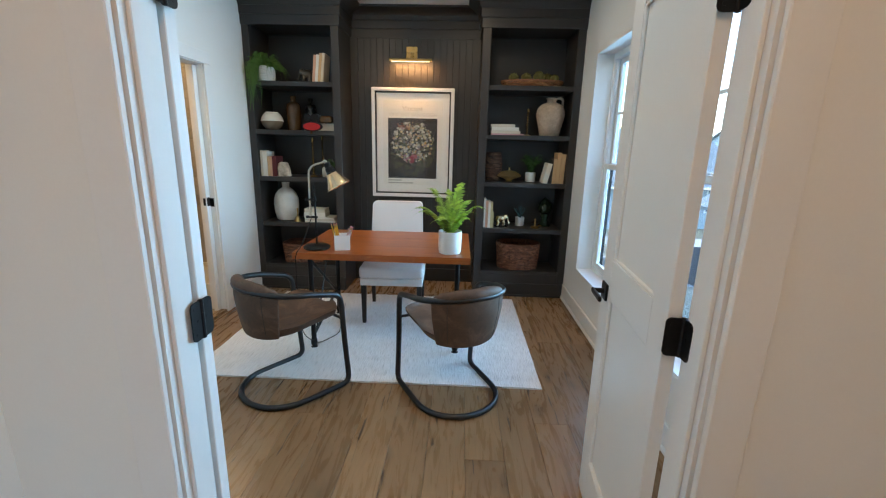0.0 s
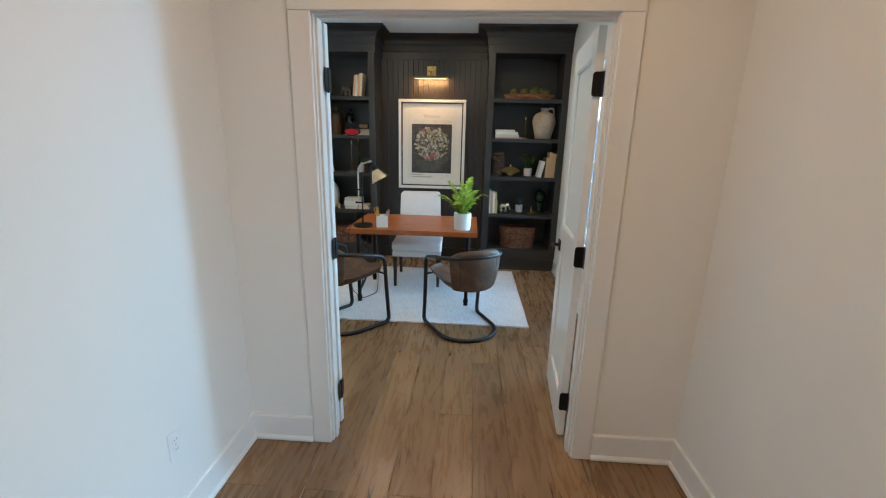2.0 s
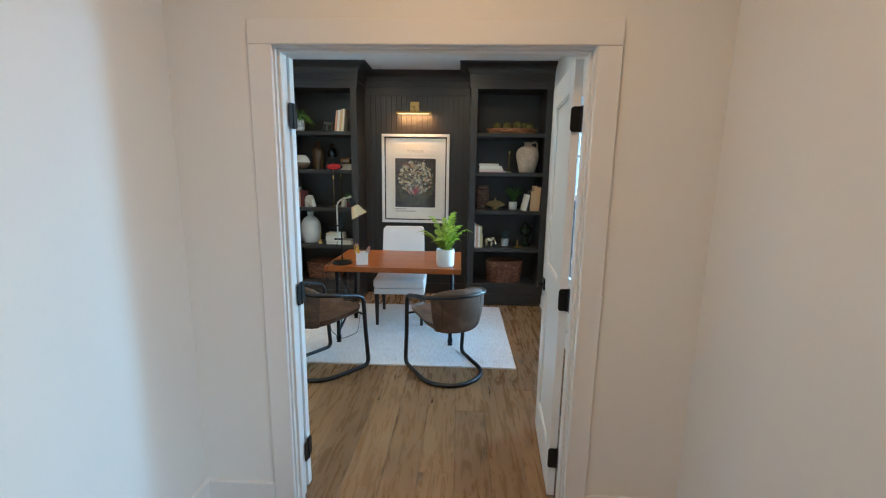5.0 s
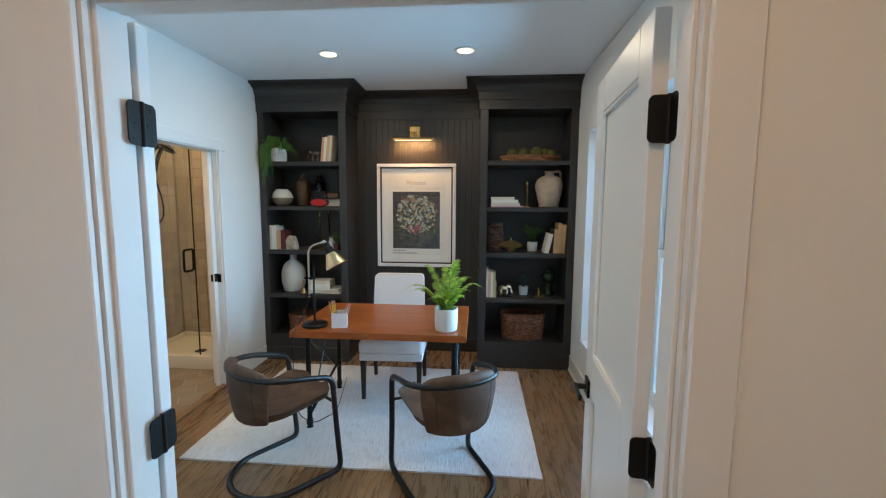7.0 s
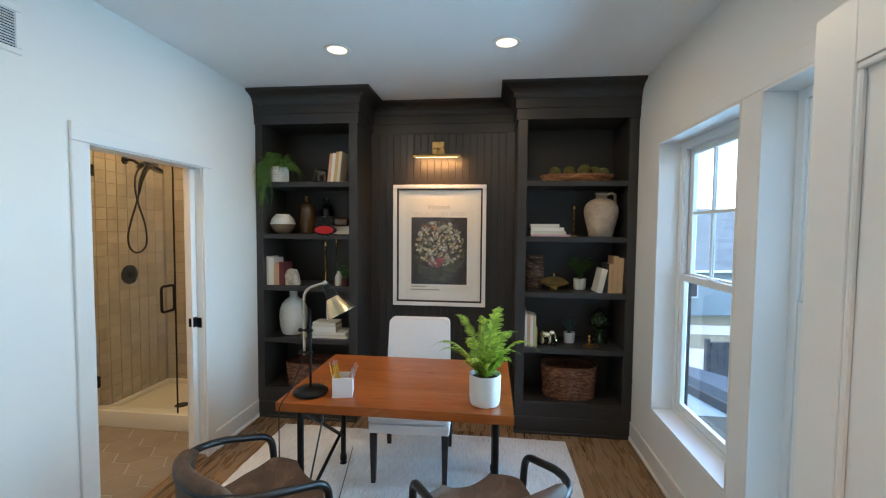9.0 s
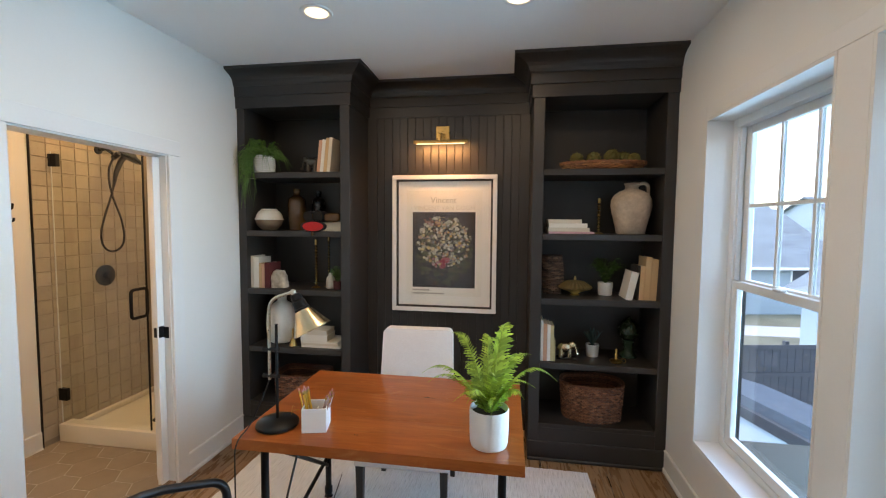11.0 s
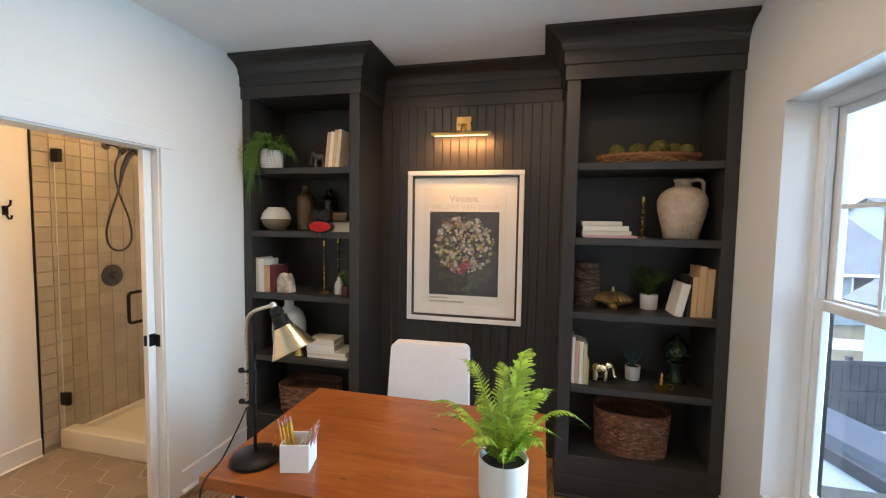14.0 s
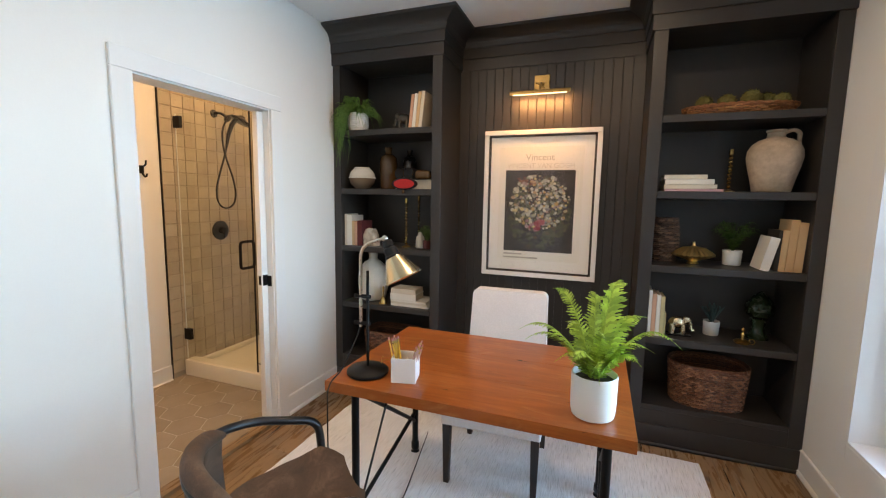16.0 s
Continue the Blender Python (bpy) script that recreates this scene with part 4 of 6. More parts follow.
for i in range(16):
    left = i < 10
    bx, by = (rp.uniform(-0.04, -0.012), rp.uniform(-0.035, 0.035)) if left else (rp.uniform(0.012, 0.04), rp.uniform(-0.035, 0.035))
    L = rp.uniform(0.140, 0.160) if left else rp.uniform(0.118, 0.136)
    lean = pose(bx * 0.9, by * 0.8, 0.008, rp.uniform(-9, 9), (-9 if left else 16) + rp.uniform(-5, 5), 0)
    root = tagged(new("pencil"), "yellow pencil with pink eraser" if left else "patterned pencil with pale eraser", "pencil", "pencils in the box")
    root.matrix_basis = cup.matrix_basis @ lean
    part("shaft", lathe([(0.0036, 0), (0.0036, L)], 6), M_PENCIL if left else M_PATT, root)
    part("ferrule", lathe([(0.0038, L), (0.0038, L + 0.012)], 8), M_BRASS, root)
    part("eraser", lathe([(0.0034, L + 0.012), (0.0034, L + 0.021), (0.0024, L + 0.023)], 8), M_ERASER, root)
gl = thing("eyeglasses", -0.895, 2.985, DZ + 0.001, 25, "thin wire eyeglasses lying on the desk", "eyeglasses")
for sx in (-1, 1):
    part("rim", tube([(sx * 0.034 + 0.025 * math.cos(a), 0, 0.024 + 0.022 * math.sin(a)) for a in [2 * math.pi * i / 20 for i in range(20)]], 0.0012, 6, closed=True), M_BRASS, gl)
    part("temple", tube(fillet([(sx * 0.06, 0, 0.03), (sx * 0.06, 0.09, 0.03), (sx * 0.055, 0.13, 0.005)], 0.03), 0.0012, 6), M_BRASS, gl)
part("bridge", tube([(-0.01, 0, 0.028), (0, 0, 0.032), (0.01, 0, 0.028)], 0.0012, 6), M_BRASS, gl)


def leaf_material(name, lo, hi, rough=0.45):
    n = Nodes(name)
    g = n.add("NewGeometry")
    col = n.ramp(g.outputs["Random Per Island"], [(0.0, lo), (0.6, hi), (1.0, tuple(min(1, v * 1.35) for v in hi))])
    f = n.noise(n.coords((1, 1, 1), True), 60, 3)
    n.color(n.mix(0.4, col, n.ramp(f, [(0.3, (0.55, 0.6, 0.5)), (0.7, (1.05, 1.05, 1))]), "MULTIPLY"))
    n.rough(rough)
    n.p.inputs["Subsurface Weight"].default_value = 0.0
    out = n.t.nodes["Material Output"]
    tr = n.add("BsdfTranslucent")
    mx = n.add("MixShader")
    mx.inputs[0].default_value = 0.22
    n.link(col, tr.inputs[0])
    n.link(n.p.outputs[0], mx.inputs[1])
    n.link(tr.outputs[0], mx.inputs[2])
    n.link(mx.outputs[0], out.inputs[0])
    return n.m


M_FERN = leaf_material("fern_leaf", (0.17, 0.29, 0.03), (0.37, 0.54, 0.075))
M_FERN2 = leaf_material("dark_fern_leaf", (0.05, 0.125, 0.022), (0.14, 0.28, 0.055))
M_FERN3 = leaf_material("deep_green_leaf", (0.022, 0.065, 0.012), (0.065, 0.145, 0.03))
M_TEAL = leaf_material("blue_green_leaf", (0.015, 0.045, 0.045), (0.04, 0.09, 0.085))


def frond(curve, width, pairs, bm=None, droop=0.25, lobes=True, roll=0.0):
    """A fern frond along the points of a curve: a thin stalk with toothed leaflets on both sides."""
    bm = bm or bmesh.new()
    P = [Vector(p) for p in curve]
    n = len(P)

    def at(t):
        f = t * (n - 1)
        i = min(int(f), n - 2)
        return P[i].lerp(P[i + 1], f - i), (P[min(i + 2, n - 1)] - P[max(i - 0, 0)]).normalized()
    tube(P, 0.002, 5, bm, radii=[0.0028 * (1 - 0.8 * i / (n - 1)) for i in range(n)])
    up0 = Vector((0, 0, 1))
    for k in range(pairs):
        t = 0.07 + 0.93 * k / pairs
        c, d = at(t)
        side = d.cross(up0)
        if side.length < 0.1:
            side = Vector((1, 0, 0))
        side.normalize()
        side = Matrix.Rotation(roll * (0.4 + 0.6 * t) + (0.0 if lobes else rf.uniform(-1.5, 1.5)), 3, d) @ side
        nrm = side.cross(d).normalized()
        env = math.sin(math.pi * min(1, 0.12 + t * 0.95)) ** 0.65 * (1 - 0.35 * t)
        L = width * max(0.06, env) * rf.uniform(0.75, 1.15)
        for s in (-1, 1):
            way = (side * s + d * 0.45 - nrm * droop * rf.uniform(0.3, 1.2)).normalized()
            lat = way.cross(nrm).normalized()
            w = L * (0.19 if lobes else 0.12) + 0.0010
            m = 5 if lobes else 2
            left, right = [], []
            for q in range(m + 1):
                f = q / m
                ww = w * (1 - f) ** 0.6 * (1.0 if q % 2 == 0 else 0.5)
                base = c + way * (L * f) - nrm * (droop * 0.25 * L * f * f)
                left.append(base + lat * ww)
                right.append(base - lat * ww)
            vl = [bm.verts.new(v) for v in left[:-1]]
            vr = [bm.verts.new(v) for v in right[:-1]]
            tip = bm.verts.new((left[-1] + right[-1]) / 2)
            for q in range(m - 1):
                bm.faces.new((vl[q], vl[q + 1], vr[q + 1], vr[q]))
            bm.faces.new((vl[-1], tip, vr[-1]))
    return bm


def arc3(az, reach, height, droop, start=0.0, n=12):
    """From the origin out along az: rises to height, then droops."""
    out = []
    for i in range(n + 1):
        t = i / n
        r = start + reach * t ** 1.25
        z = height * math.sin(math.pi / 2 * min(1, t * 1.15)) - droop * max(0, t - 0.55) ** 2 * 4
        out.append((r * math.cos(az), r * math.sin(az), z))
    return out


rf = random.Random(11)
fern = thing("potted_fern", -0.052, 2.900, DZ, 0, "bright green fern in a white cylindrical pot", "plant")
part("pot", lathe([(0.066, 0.0005), (0.073, 0.004), (0.077, 0.02), (0.079, 0.05), (0.080, 0.152), (0.078, 0.157), (0.074, 0.155), (0.073, 0.13)], 48), M_POT, fern, "white matte ceramic pot", True)
part("soil", lathe([(0.073, 0.130), (0.06, 0.138), (0.0, 0.142)], 24, cap=False), M_SOIL, fern)
FR = [(62, 0.14, 0.41, 0.0, 0.074, 28, 0.35), (118, 0.10, 0.35, 0.0, 0.052, 24, 0.3), (152, 0.17, 0.35, 0.0, 0.040, 24, 1.2), (176, 0.25, 0.24, 0.12, 0.060, 24, 0.4), (200, 0.22, 0.21, 0.10, 0.056, 22, 0.5),
      (3, 0.25, 0.27, 0.17, 0.056, 24, 0.3), (-22, 0.20, 0.22, 0.06, 0.056, 22, 0.4), (28, 0.20, 0.27, 0.03, 0.060, 24, 0.2), (-48, 0.17, 0.15, 0.06, 0.052, 20, 0.3), (-95, 0.08, 0.24, 0.0, 0.038, 20, 0.9),
      (-80, 0.15, 0.13, 0.14, 0.030, 18, 0.9), (-125, 0.16, 0.16, 0.10, 0.054, 20, 0.3), (220, 0.18, 0.15, 0.08, 0.054, 20, 0.4), (90, 0.12, 0.25, 0.02, 0.060, 22, 0.2), (140, 0.14, 0.22, 0.04, 0.056, 20, 0.3),
      (-60, 0.09, 0.10, 0.02, 0.044, 16, 0.5), (-140, 0.09, 0.11, 0.02, 0.044, 16, 0.5), (40, 0.10, 0.15, 0.02, 0.050, 16, 0.5), (170, 0.10, 0.13, 0.02, 0.050, 16, 0.5)]
for az, reach, hgt, drp, wid, prs, rol in FR:
    pts = [(x, y, z + 0.137) for x, y, z in arc3(radians(az + rf.uniform(-8, 8)), reach * 1.0, hgt * 0.82, drp * 0.55, 0.016)]
    bend = Vector((rf.uniform(-0.03, 0.03), rf.uniform(-0.03, 0.03), rf.uniform(-0.01, 0.02)))
    pts = [Vector(p) + bend * math.sin(2.6 * i / 12) * (i / 12) for i, p in enumerate(pts)]
    part("frond", frond(pts, wid, prs + 8, None, 0.3, True, rol * rf.choice((-1, 1))), M_FERN, fern)

# ---- picture and its lamp ----
pic = thing("framed_picture", -0.499, 4.560, 1.481, 0, "framed poster of a flower bouquet on a dark ground", "picture")
PX, PZ = 0.4215, 0.5475
M_FRAME = surface("white_frame", (0.86, 0.84, 0.81), 0.4, grain=80, var=0.04)
M_FILLET = surface("black_fillet", (0.02, 0.016, 0.014), 0.4)
M_MAT = surface("cream_mat", (0.86, 0.83, 0.78), 0.85, grain=160, var=0.02)
M_POSTER = surface("poster_paper", (0.82, 0.785, 0.71), 0.7, grain=120, var=0.03)
M_PAINT = surface("painted_ground", (0.055, 0.050, 0.052), 0.6, grain=40, var=0.5, bump=0.3, broad=9)
M_PALEINK = surface("pale_ink", (0.66, 0.61, 0.53), 0.8)
M_INK = surface("grey_ink", (0.50, 0.46, 0.40), 0.8)
fw, fl = 0.034, 0.015


def bars(x, z, w, y0, y1, bev):
    return [box(-x, x, y0, y1, z - w, z, bev), box(-x, x, y0, y1, -z, -z + w, bev), box(-x, -x + w, y0, y1, -z + w, z - w, bev), box(x - w, x, y0, y1, -z + w, z - w, bev)]


for bm in bars(PX, PZ, fw, -0.030, 0.0, 0.003):
    part("frame_bar", bm, M_FRAME, pic, "white moulding")
for bm in bars(PX - fw, PZ - fw, fl, -0.020, -0.001, 0.001):
    part("inner_fillet", bm, M_FILLET, pic, "thin black inner edge")
part("mat_board", box(-PX + fw, PX - fw, -0.006, -0.0005, -PZ + fw, PZ - fw), M_MAT, pic, "cream mat")
part("poster", box(-0.305, 0.305, -0.0075, -0.0062, -0.42, 0.425), M_POSTER, pic, "cream poster sheet")
ix0, ix1, iz0, iz1 = -0.255, 0.252, -0.352, 0.255
part("painting", box(ix0, ix1, -0.009, -0.0078, iz0, iz1), M_PAINT, pic, "dark painted ground")
rb = random.Random(8)


def blooms(name, count, cx, cz, rx, rz_, r0, r1, stops, y, label, petals=7):
    bm = bmesh.new()
    for i in range(count):
        a, q = rb.uniform(0, 2 * math.pi), math.sqrt(rb.random())
        x, z = cx + rx * q * math.cos(a), cz + rz_ * q * math.sin(a)
        r = rb.uniform(r0, r1)
        if not (ix0 + r < x < ix1 - r and iz0 + r < z < iz1 - r):
            continue
        yy = y - 0.00002 * i
        ph = rb.uniform(0, 6)
        vs = [bm.verts.new((x + r * (1 + 0.22 * math.cos(petals * t + ph)) * math.cos(t), yy, z + r * rb.uniform(0.7, 1.05) * math.sin(t))) for t in [2 * math.pi * k / 14 for k in range(14)]]
        bm.faces.new(vs)
    part(name, bm, island_colors(name + "_paint", stops, 0.6), pic, label)


blooms("painted_leaves", 420, 0.0, -0.06, 0.23, 0.27, 0.006, 0.018, [(0, (0.03, 0.035, 0.02)), (0.5, (0.09, 0.10, 0.055)), (0.8, (0.15, 0.14, 0.08)), (1, (0.12, 0.06, 0.03))], -0.0092, "olive painted leaves", 3)
blooms("painted_blossoms", 320, 0.005, 0.020, 0.215, 0.20, 0.004, 0.0165, [(0, (0.66, 0.62, 0.50)), (0.25, (0.28, 0.29, 0.22)), (0.4, (0.58, 0.55, 0.45)), (0.55, (0.62, 0.48, 0.20)), (0.7, (0.16, 0.19, 0.21)), (0.85, (0.40, 0.27, 0.24)), (1, (0.52, 0.30, 0.08))], -0.0182, "small white and yellow painted flowers", 6)
blooms("painted_poppies", 14, -0.09, 0.175, 0.075, 0.035, 0.007, 0.015, [(0, (0.20, 0.045, 0.035)), (0.5, (0.27, 0.11, 0.08)), (1, (0.14, 0.06, 0.03))], -0.0222, "red painted flowers", 5)
blooms("painted_roses", 16, -0.03, -0.14, 0.075, 0.05, 0.008, 0.018, [(0, (0.36, 0.19, 0.21)), (0.6, (0.44, 0.30, 0.30)), (1, (0.34, 0.06, 0.07))], -0.0226, "pink painted flowers", 6)
blooms("painted_red_rose", 9, 0.015, -0.150, 0.030, 0.028, 0.014, 0.026, [(0, (0.30, 0.035, 0.05)), (0.6, (0.38, 0.07, 0.085)), (1, (0.44, 0.16, 0.16))], -0.023, "crimson painted flower", 5)
text_mesh("poster_title", "VINCENT VAN GOGH", 0.050, M_PALEINK, pic, pose(0, -0.0078, 0.272, 90, 0, 0))
text_mesh("poster_script", "Vincent", 0.068, M_INK, pic, pose(-0.005, -0.0078, 0.327, 90, 0, 0))
for z, w in ((-0.375, 0.14), (-0.402, 0.26)):
    part("caption_bar", box(ix0, ix0 + w, -0.0079, -0.0076, z - 0.006, z + 0.006), M_INK, pic)
pn = part("glazing", box(-PX + fw, PX - fw, -0.0265, -0.0255, -PZ + fw, PZ - fw), glass("picture_glass", (1, 1, 1)), pic, "clear picture glass")
pn.visible_shadow = False

pl = thing("picture_light", -0.512, 4.560, 2.36, 0, "brass picture light above the poster, switched on", "picture light")
part("wall_plate", box(-0.055, 0.055, -0.018, 0, -0.072, 0.05, 0.003), M_BRASS, pl, "square brass plate")
part("cross_arm", tube(fillet([(0, -0.018, -0.02), (0, -0.09, -0.02), (0, -0.128, -0.085)], 0.03), 0.006, 8), M_BRASS, pl)
part("knuckle", tube([(-0.024, -0.06, -0.02), (0.024, -0.06, -0.02)], 0.009, 8), M_BRASS, pl)
part("hood", tube([(-0.208, -0.13, -0.092), (0.208, -0.13, -0.092)], 0.013, 14), M_BRASS, pl, "long brass tube hood", True)
part("lamp_tube", tube([(-0.185, -0.128, -0.1035), (0.185, -0.128, -0.1035)], 0.0075, 10), M_TUBE, pl, "glowing warm tube")
lamp("picture_lamp", "AREA", pose(-0.512, 4.440, 2.246, 32, 0, 0), PICW, (1.0, 0.52, 0.20), 0.38, 0.012)

# ---- things on the shelves ----
rs = random.Random(21)
CREAM, IVORY, TAN, PEACH, RED, BLACKC = (0.62, 0.55, 0.44), (0.72, 0.68, 0.60), (0.58, 0.37, 0.19), (0.60, 0.33, 0.21), (0.10, 0.012, 0.012), (0.02, 0.018, 0.016)
COVERS = {}


def cover(c):
    if c not in COVERS:
        COVERS[c] = surface("cloth_cover", c, 0.75, grain=220, var=0.1, bump=0.2)
    return COVERS[c]


def book(x, y, z, w, h, d, c, label, rx=0, ry=0, rz=0, group="books on the shelves"):
    """Upright book: spine towards -y, thickness w in x, height h in z, depth d in y."""
    root = tagged(new("book"), label, "book", group)
    root.matrix_basis = pose(x, y, z, rx, ry, rz)
    t = 0.003
    m = cover(c)
    part("cover", box(-w / 2, -w / 2 + t, 0, d, 0, h, 0.0008), m, root)
    part("cover", box(w / 2 - t, w / 2, 0, d, 0, h, 0.0008), m, root)
    part("spine", box(-w / 2 + t, w / 2 - t, 0, 0.0035, 0, h, 0.001), m, root)
    part("pages", box(-w / 2 + t, w / 2 - t, 0.0036, d - 0.004, 0.004, h - 0.004), M_PAPER, root)
    return root


def row_of_books(x, y, z, items, label_end, lean=0):
    for w, h, d, c, nm in items:
        book(x + w / 2, y, z, w, h, d, c, nm + label_end, 0, lean, 0)
        x += w / max(0.3, math.cos(radians(lean))) + 0.0012
    return x


def flat_stack(x, y, z, items, label_end):
    for w, h, t, c, nm, rz in items:
        book(x + rs.uniform(-0.006, 0.006) + h, y, z + t / 2 + 0.0004, t, h, w, c, nm + label_end, 0, -90, 0)
        z += t + 0.0006


def vase(name, x, y, z, prof, material, label, category="vase", seg=40):
    root = thing(name, x, y, z, 0, label, category)
    part("body", lathe(prof, seg), material, root, smooth=True)
    return root


M_STONEWARE = surface("speckled_stoneware", (0.53, 0.41, 0.305), 0.75, grain=45, var=0.35, bump=0.4, broad=10)
M_CHALK = surface("chalk_white_clay", (0.58, 0.54, 0.47), 0.8, grain=60, var=0.12, bump=0.3, broad=8)
M_AMBER = surface("brown_glaze", (0.095, 0.048, 0.018), 0.22, grain=30, var=0.22, bump=0.05, broad=6)
M_DKGLAZE = surface("black_glaze", (0.012, 0.010, 0.009), 0.25, grain=30, var=0.3)
M_GREENGL = surface("dark_green_glaze", (0.018, 0.038, 0.018), 0.25, grain=30, var=0.4, bump=0.1)
M_WICKER = island_colors("brown_wicker", [(0, (0.085, 0.027, 0.013)), (0.5, (0.20, 0.074, 0.036)), (1, (0.38, 0.17, 0.09))], 0.42, 0.3, 0.35)
M_RATTAN = island_colors("red_brown_rattan", [(0, (0.20, 0.07, 0.026)), (0.6, (0.40, 0.165, 0.065)), (1, (0.60, 0.29, 0.12))], 0.6, 0.3)
M_DKWICK = island_colors("dark_vine", [(0, (0.045, 0.022, 0.014)), (0.6, (0.14, 0.074, 0.045)), (1, (0.26, 0.15, 0.095))], 0.6, 0.4)
M_STONE = surface("cream_agate", (0.60, 0.50, 0.38), 0.6, grain=25, var=0.6, bump=1.0, broad=14, dist=0.006)
M_ARTI = surface("dried_artichoke", (0.17, 0.155, 0.04), 0.9, grain=90, var=0.5, bump=0.9, dist=0.004)


M_DKGILT = surface("dark_gilt", (0.42, 0.29, 0.11), 0.18, 1.0, grain=70, var=0.45, bump=0.08)
M_GILT = surface("polished_gilt", (1.0, 0.76, 0.36), 0.32, 1.0, grain=70, var=0.2, bump=0.08)


def ring_pts(a, b, n, off=0.0, amp=0.0, waves=0, z=0.0, power=2.0):
    out = []
    for i in range(n):
        t = 2 * math.pi * i / n
        c, s = math.cos(t), math.sin(t)
        k = (abs(c) ** power + abs(s) ** power) ** (-1 / power)
        r = 1 + amp * math.sin(waves * t / 1.0 + off)
        out.append((a * k * c * r, b * k * s * r, z))
    return out


def basket(name, x, y, z, a, b, h, flare, rows, material, label, power=2.0, parent_rz=0, thick=0.006, waves=22, rim=True, waist=0.0, weave_amp=0.03):
    root = thing(name, x, y, z, parent_rz, label, "basket")
    n = waves * 4
    bm = bmesh.new()
    for r in range(rows):
        t = (r + 0.5) / rows
        k = 1 + flare * t - waist * math.sin(math.pi * t)
        ins = 1 - 0.7 * thick / min(a, b)
        tube(ring_pts(a * k * ins, b * k * ins, n, 0, 0, waves, h * t, power), thick * 0.6, 4, bm, True)
        ph = (r % 2) * 0.5 + rs.uniform(-0.06, 0.06)
        for i in range(waves):
            pts = []
            for q in range(5):
                tt = 2 * math.pi * (i + ph + (q / 4 - 0.5) * 0.98) / waves
                c, s = math.cos(tt), math.sin(tt)
                kk = (abs(c) ** power + abs(s) ** power) ** (-1 / power)
                rr = k * kk + (math.sin(math.pi * q / 4) - 0.35) * thick * 1.15 / min(a, b) * 0.9
                pts.append((a * rr * c, b * rr * s, h * t + rs.uniform(-0.1, 0.1) * thick))
            tube(pts, thick, 5, bm, radii=[thick * f * rs.uniform(0.85, 1.1) for f in (0.55, 0.95, 1.08, 0.95, 0.55)])
    part("weave", bm, material, root)
    bm = bmesh.new()
    for i in range(waves):
        t = 2 * math.pi * (i + 0.25) / waves
        c, s = math.cos(t), math.sin(t)
        kk = (abs(c) ** power + abs(s) ** power) ** (-1 / power)
        tube([(a * kk * c * (1 + flare * q - waist * math.sin(math.pi * q)), b * kk * s * (1 + flare * q - waist * math.sin(math.pi * q)), 0.002 + (h - 0.002) * q) for q in (0, 0.25, 0.5, 0.75, 1)], thick * 0.8, 5, bm)
    tagged(part("stake_ring", bm, material, root), kind="stuff")
    if rim:
        bm = bmesh.new()
        for j in range(2):
            k = (1 + flare)
            pts = ring_pts(a * k, b * k, 96, j * math.pi, 0.02, 20, 0, power)
            tube([(p[0], p[1], h + 0.006 * math.sin(20 * 2 * math.pi * i / 96 + j * math.pi)) for i, p in enumerate(pts)], thick * 1.15, 6, bm, True)
        part("rim", bm, material, root, "braided rim")
    bm = lathe([(0.001, 0.001), (1, 0.001), (1, 0.008), (0.001, 0.008)], 48)
    pts = ring_pts(a * 0.97, b * 0.97, 48, power=power)
    for v in bm.verts:
        i = round(math.atan2(v.co.y, v.co.x) / (2 * math.pi) * 48) % 48
        rr = math.hypot(v.co.x, v.co.y)
        v.co.x, v.co.y = pts[i][0] * rr, pts[i][1] * rr
    part("bottom", bm, material, root)
    return root


def elephant(x, y, z, s, rz, material, label):
    root = thing("elephant_figurine", x, y, z, rz, label, "figurine")
    bm = bmesh.new()

    def blob(c, r, sx=1, sy=1, sz=1, ry=0):
        bmesh.ops.create_icosphere(bm, subdivisions=2, radius=1, matrix=pose(*[k * s for k in c], 0, ry, 0) @ Matrix.Diagonal((r * s * sx, r * s * sy, r * s * sz, 1)))
    blob((0, 0, 0.66), 0.32, 1.3, 0.85, 1.0)
    blob((0.40, 0, 0.80), 0.21, 1.0, 0.85, 1.1)
    for yy in (-0.15, 0.15):
        blob((0.30, yy, 0.78), 0.15, 0.7, 0.18, 1.0)
    tube(fillet([(p[0] * s, 0, p[1] * s) for p in ((0.50, 0.78), (0.60, 0.55), (0.62, 0.35), (0.70, 0.26), (0.76, 0.34))], 0.1 * s, 4), 0.062 * s, 8, bm, radii=None)
    for yy in (-0.08, 0.08):
        tube([(0.50 * s, yy * s, 0.68 * s), (0.62 * s, yy * s, 0.60 * s), (0.68 * s, yy * s, 0.64 * s)], 0.022 * s, 6, bm)
    for lx in (-0.24, 0.22):
        for yy in (-0.11, 0.11):
            tube([(lx * s, yy * s, 0.6 * s), ((lx + 0.03) * s, yy * s, 0.32 * s), (lx * s, yy * s, 0.1 * s)], 0.115 * s, 8, bm)
    tube([(-0.36 * s, 0, 0.75 * s), (-0.43 * s, 0, 0.5 * s)], 0.02 * s, 6, bm)
    part("figure", bm, material, root, smooth=True)
    part("plinth", box(-0.48 * s, 0.62 * s, -0.24 * s, 0.24 * s, 0.0004, 0.1 * s, 0.004), M_DKGLAZE, root, "dark plinth")
    return root


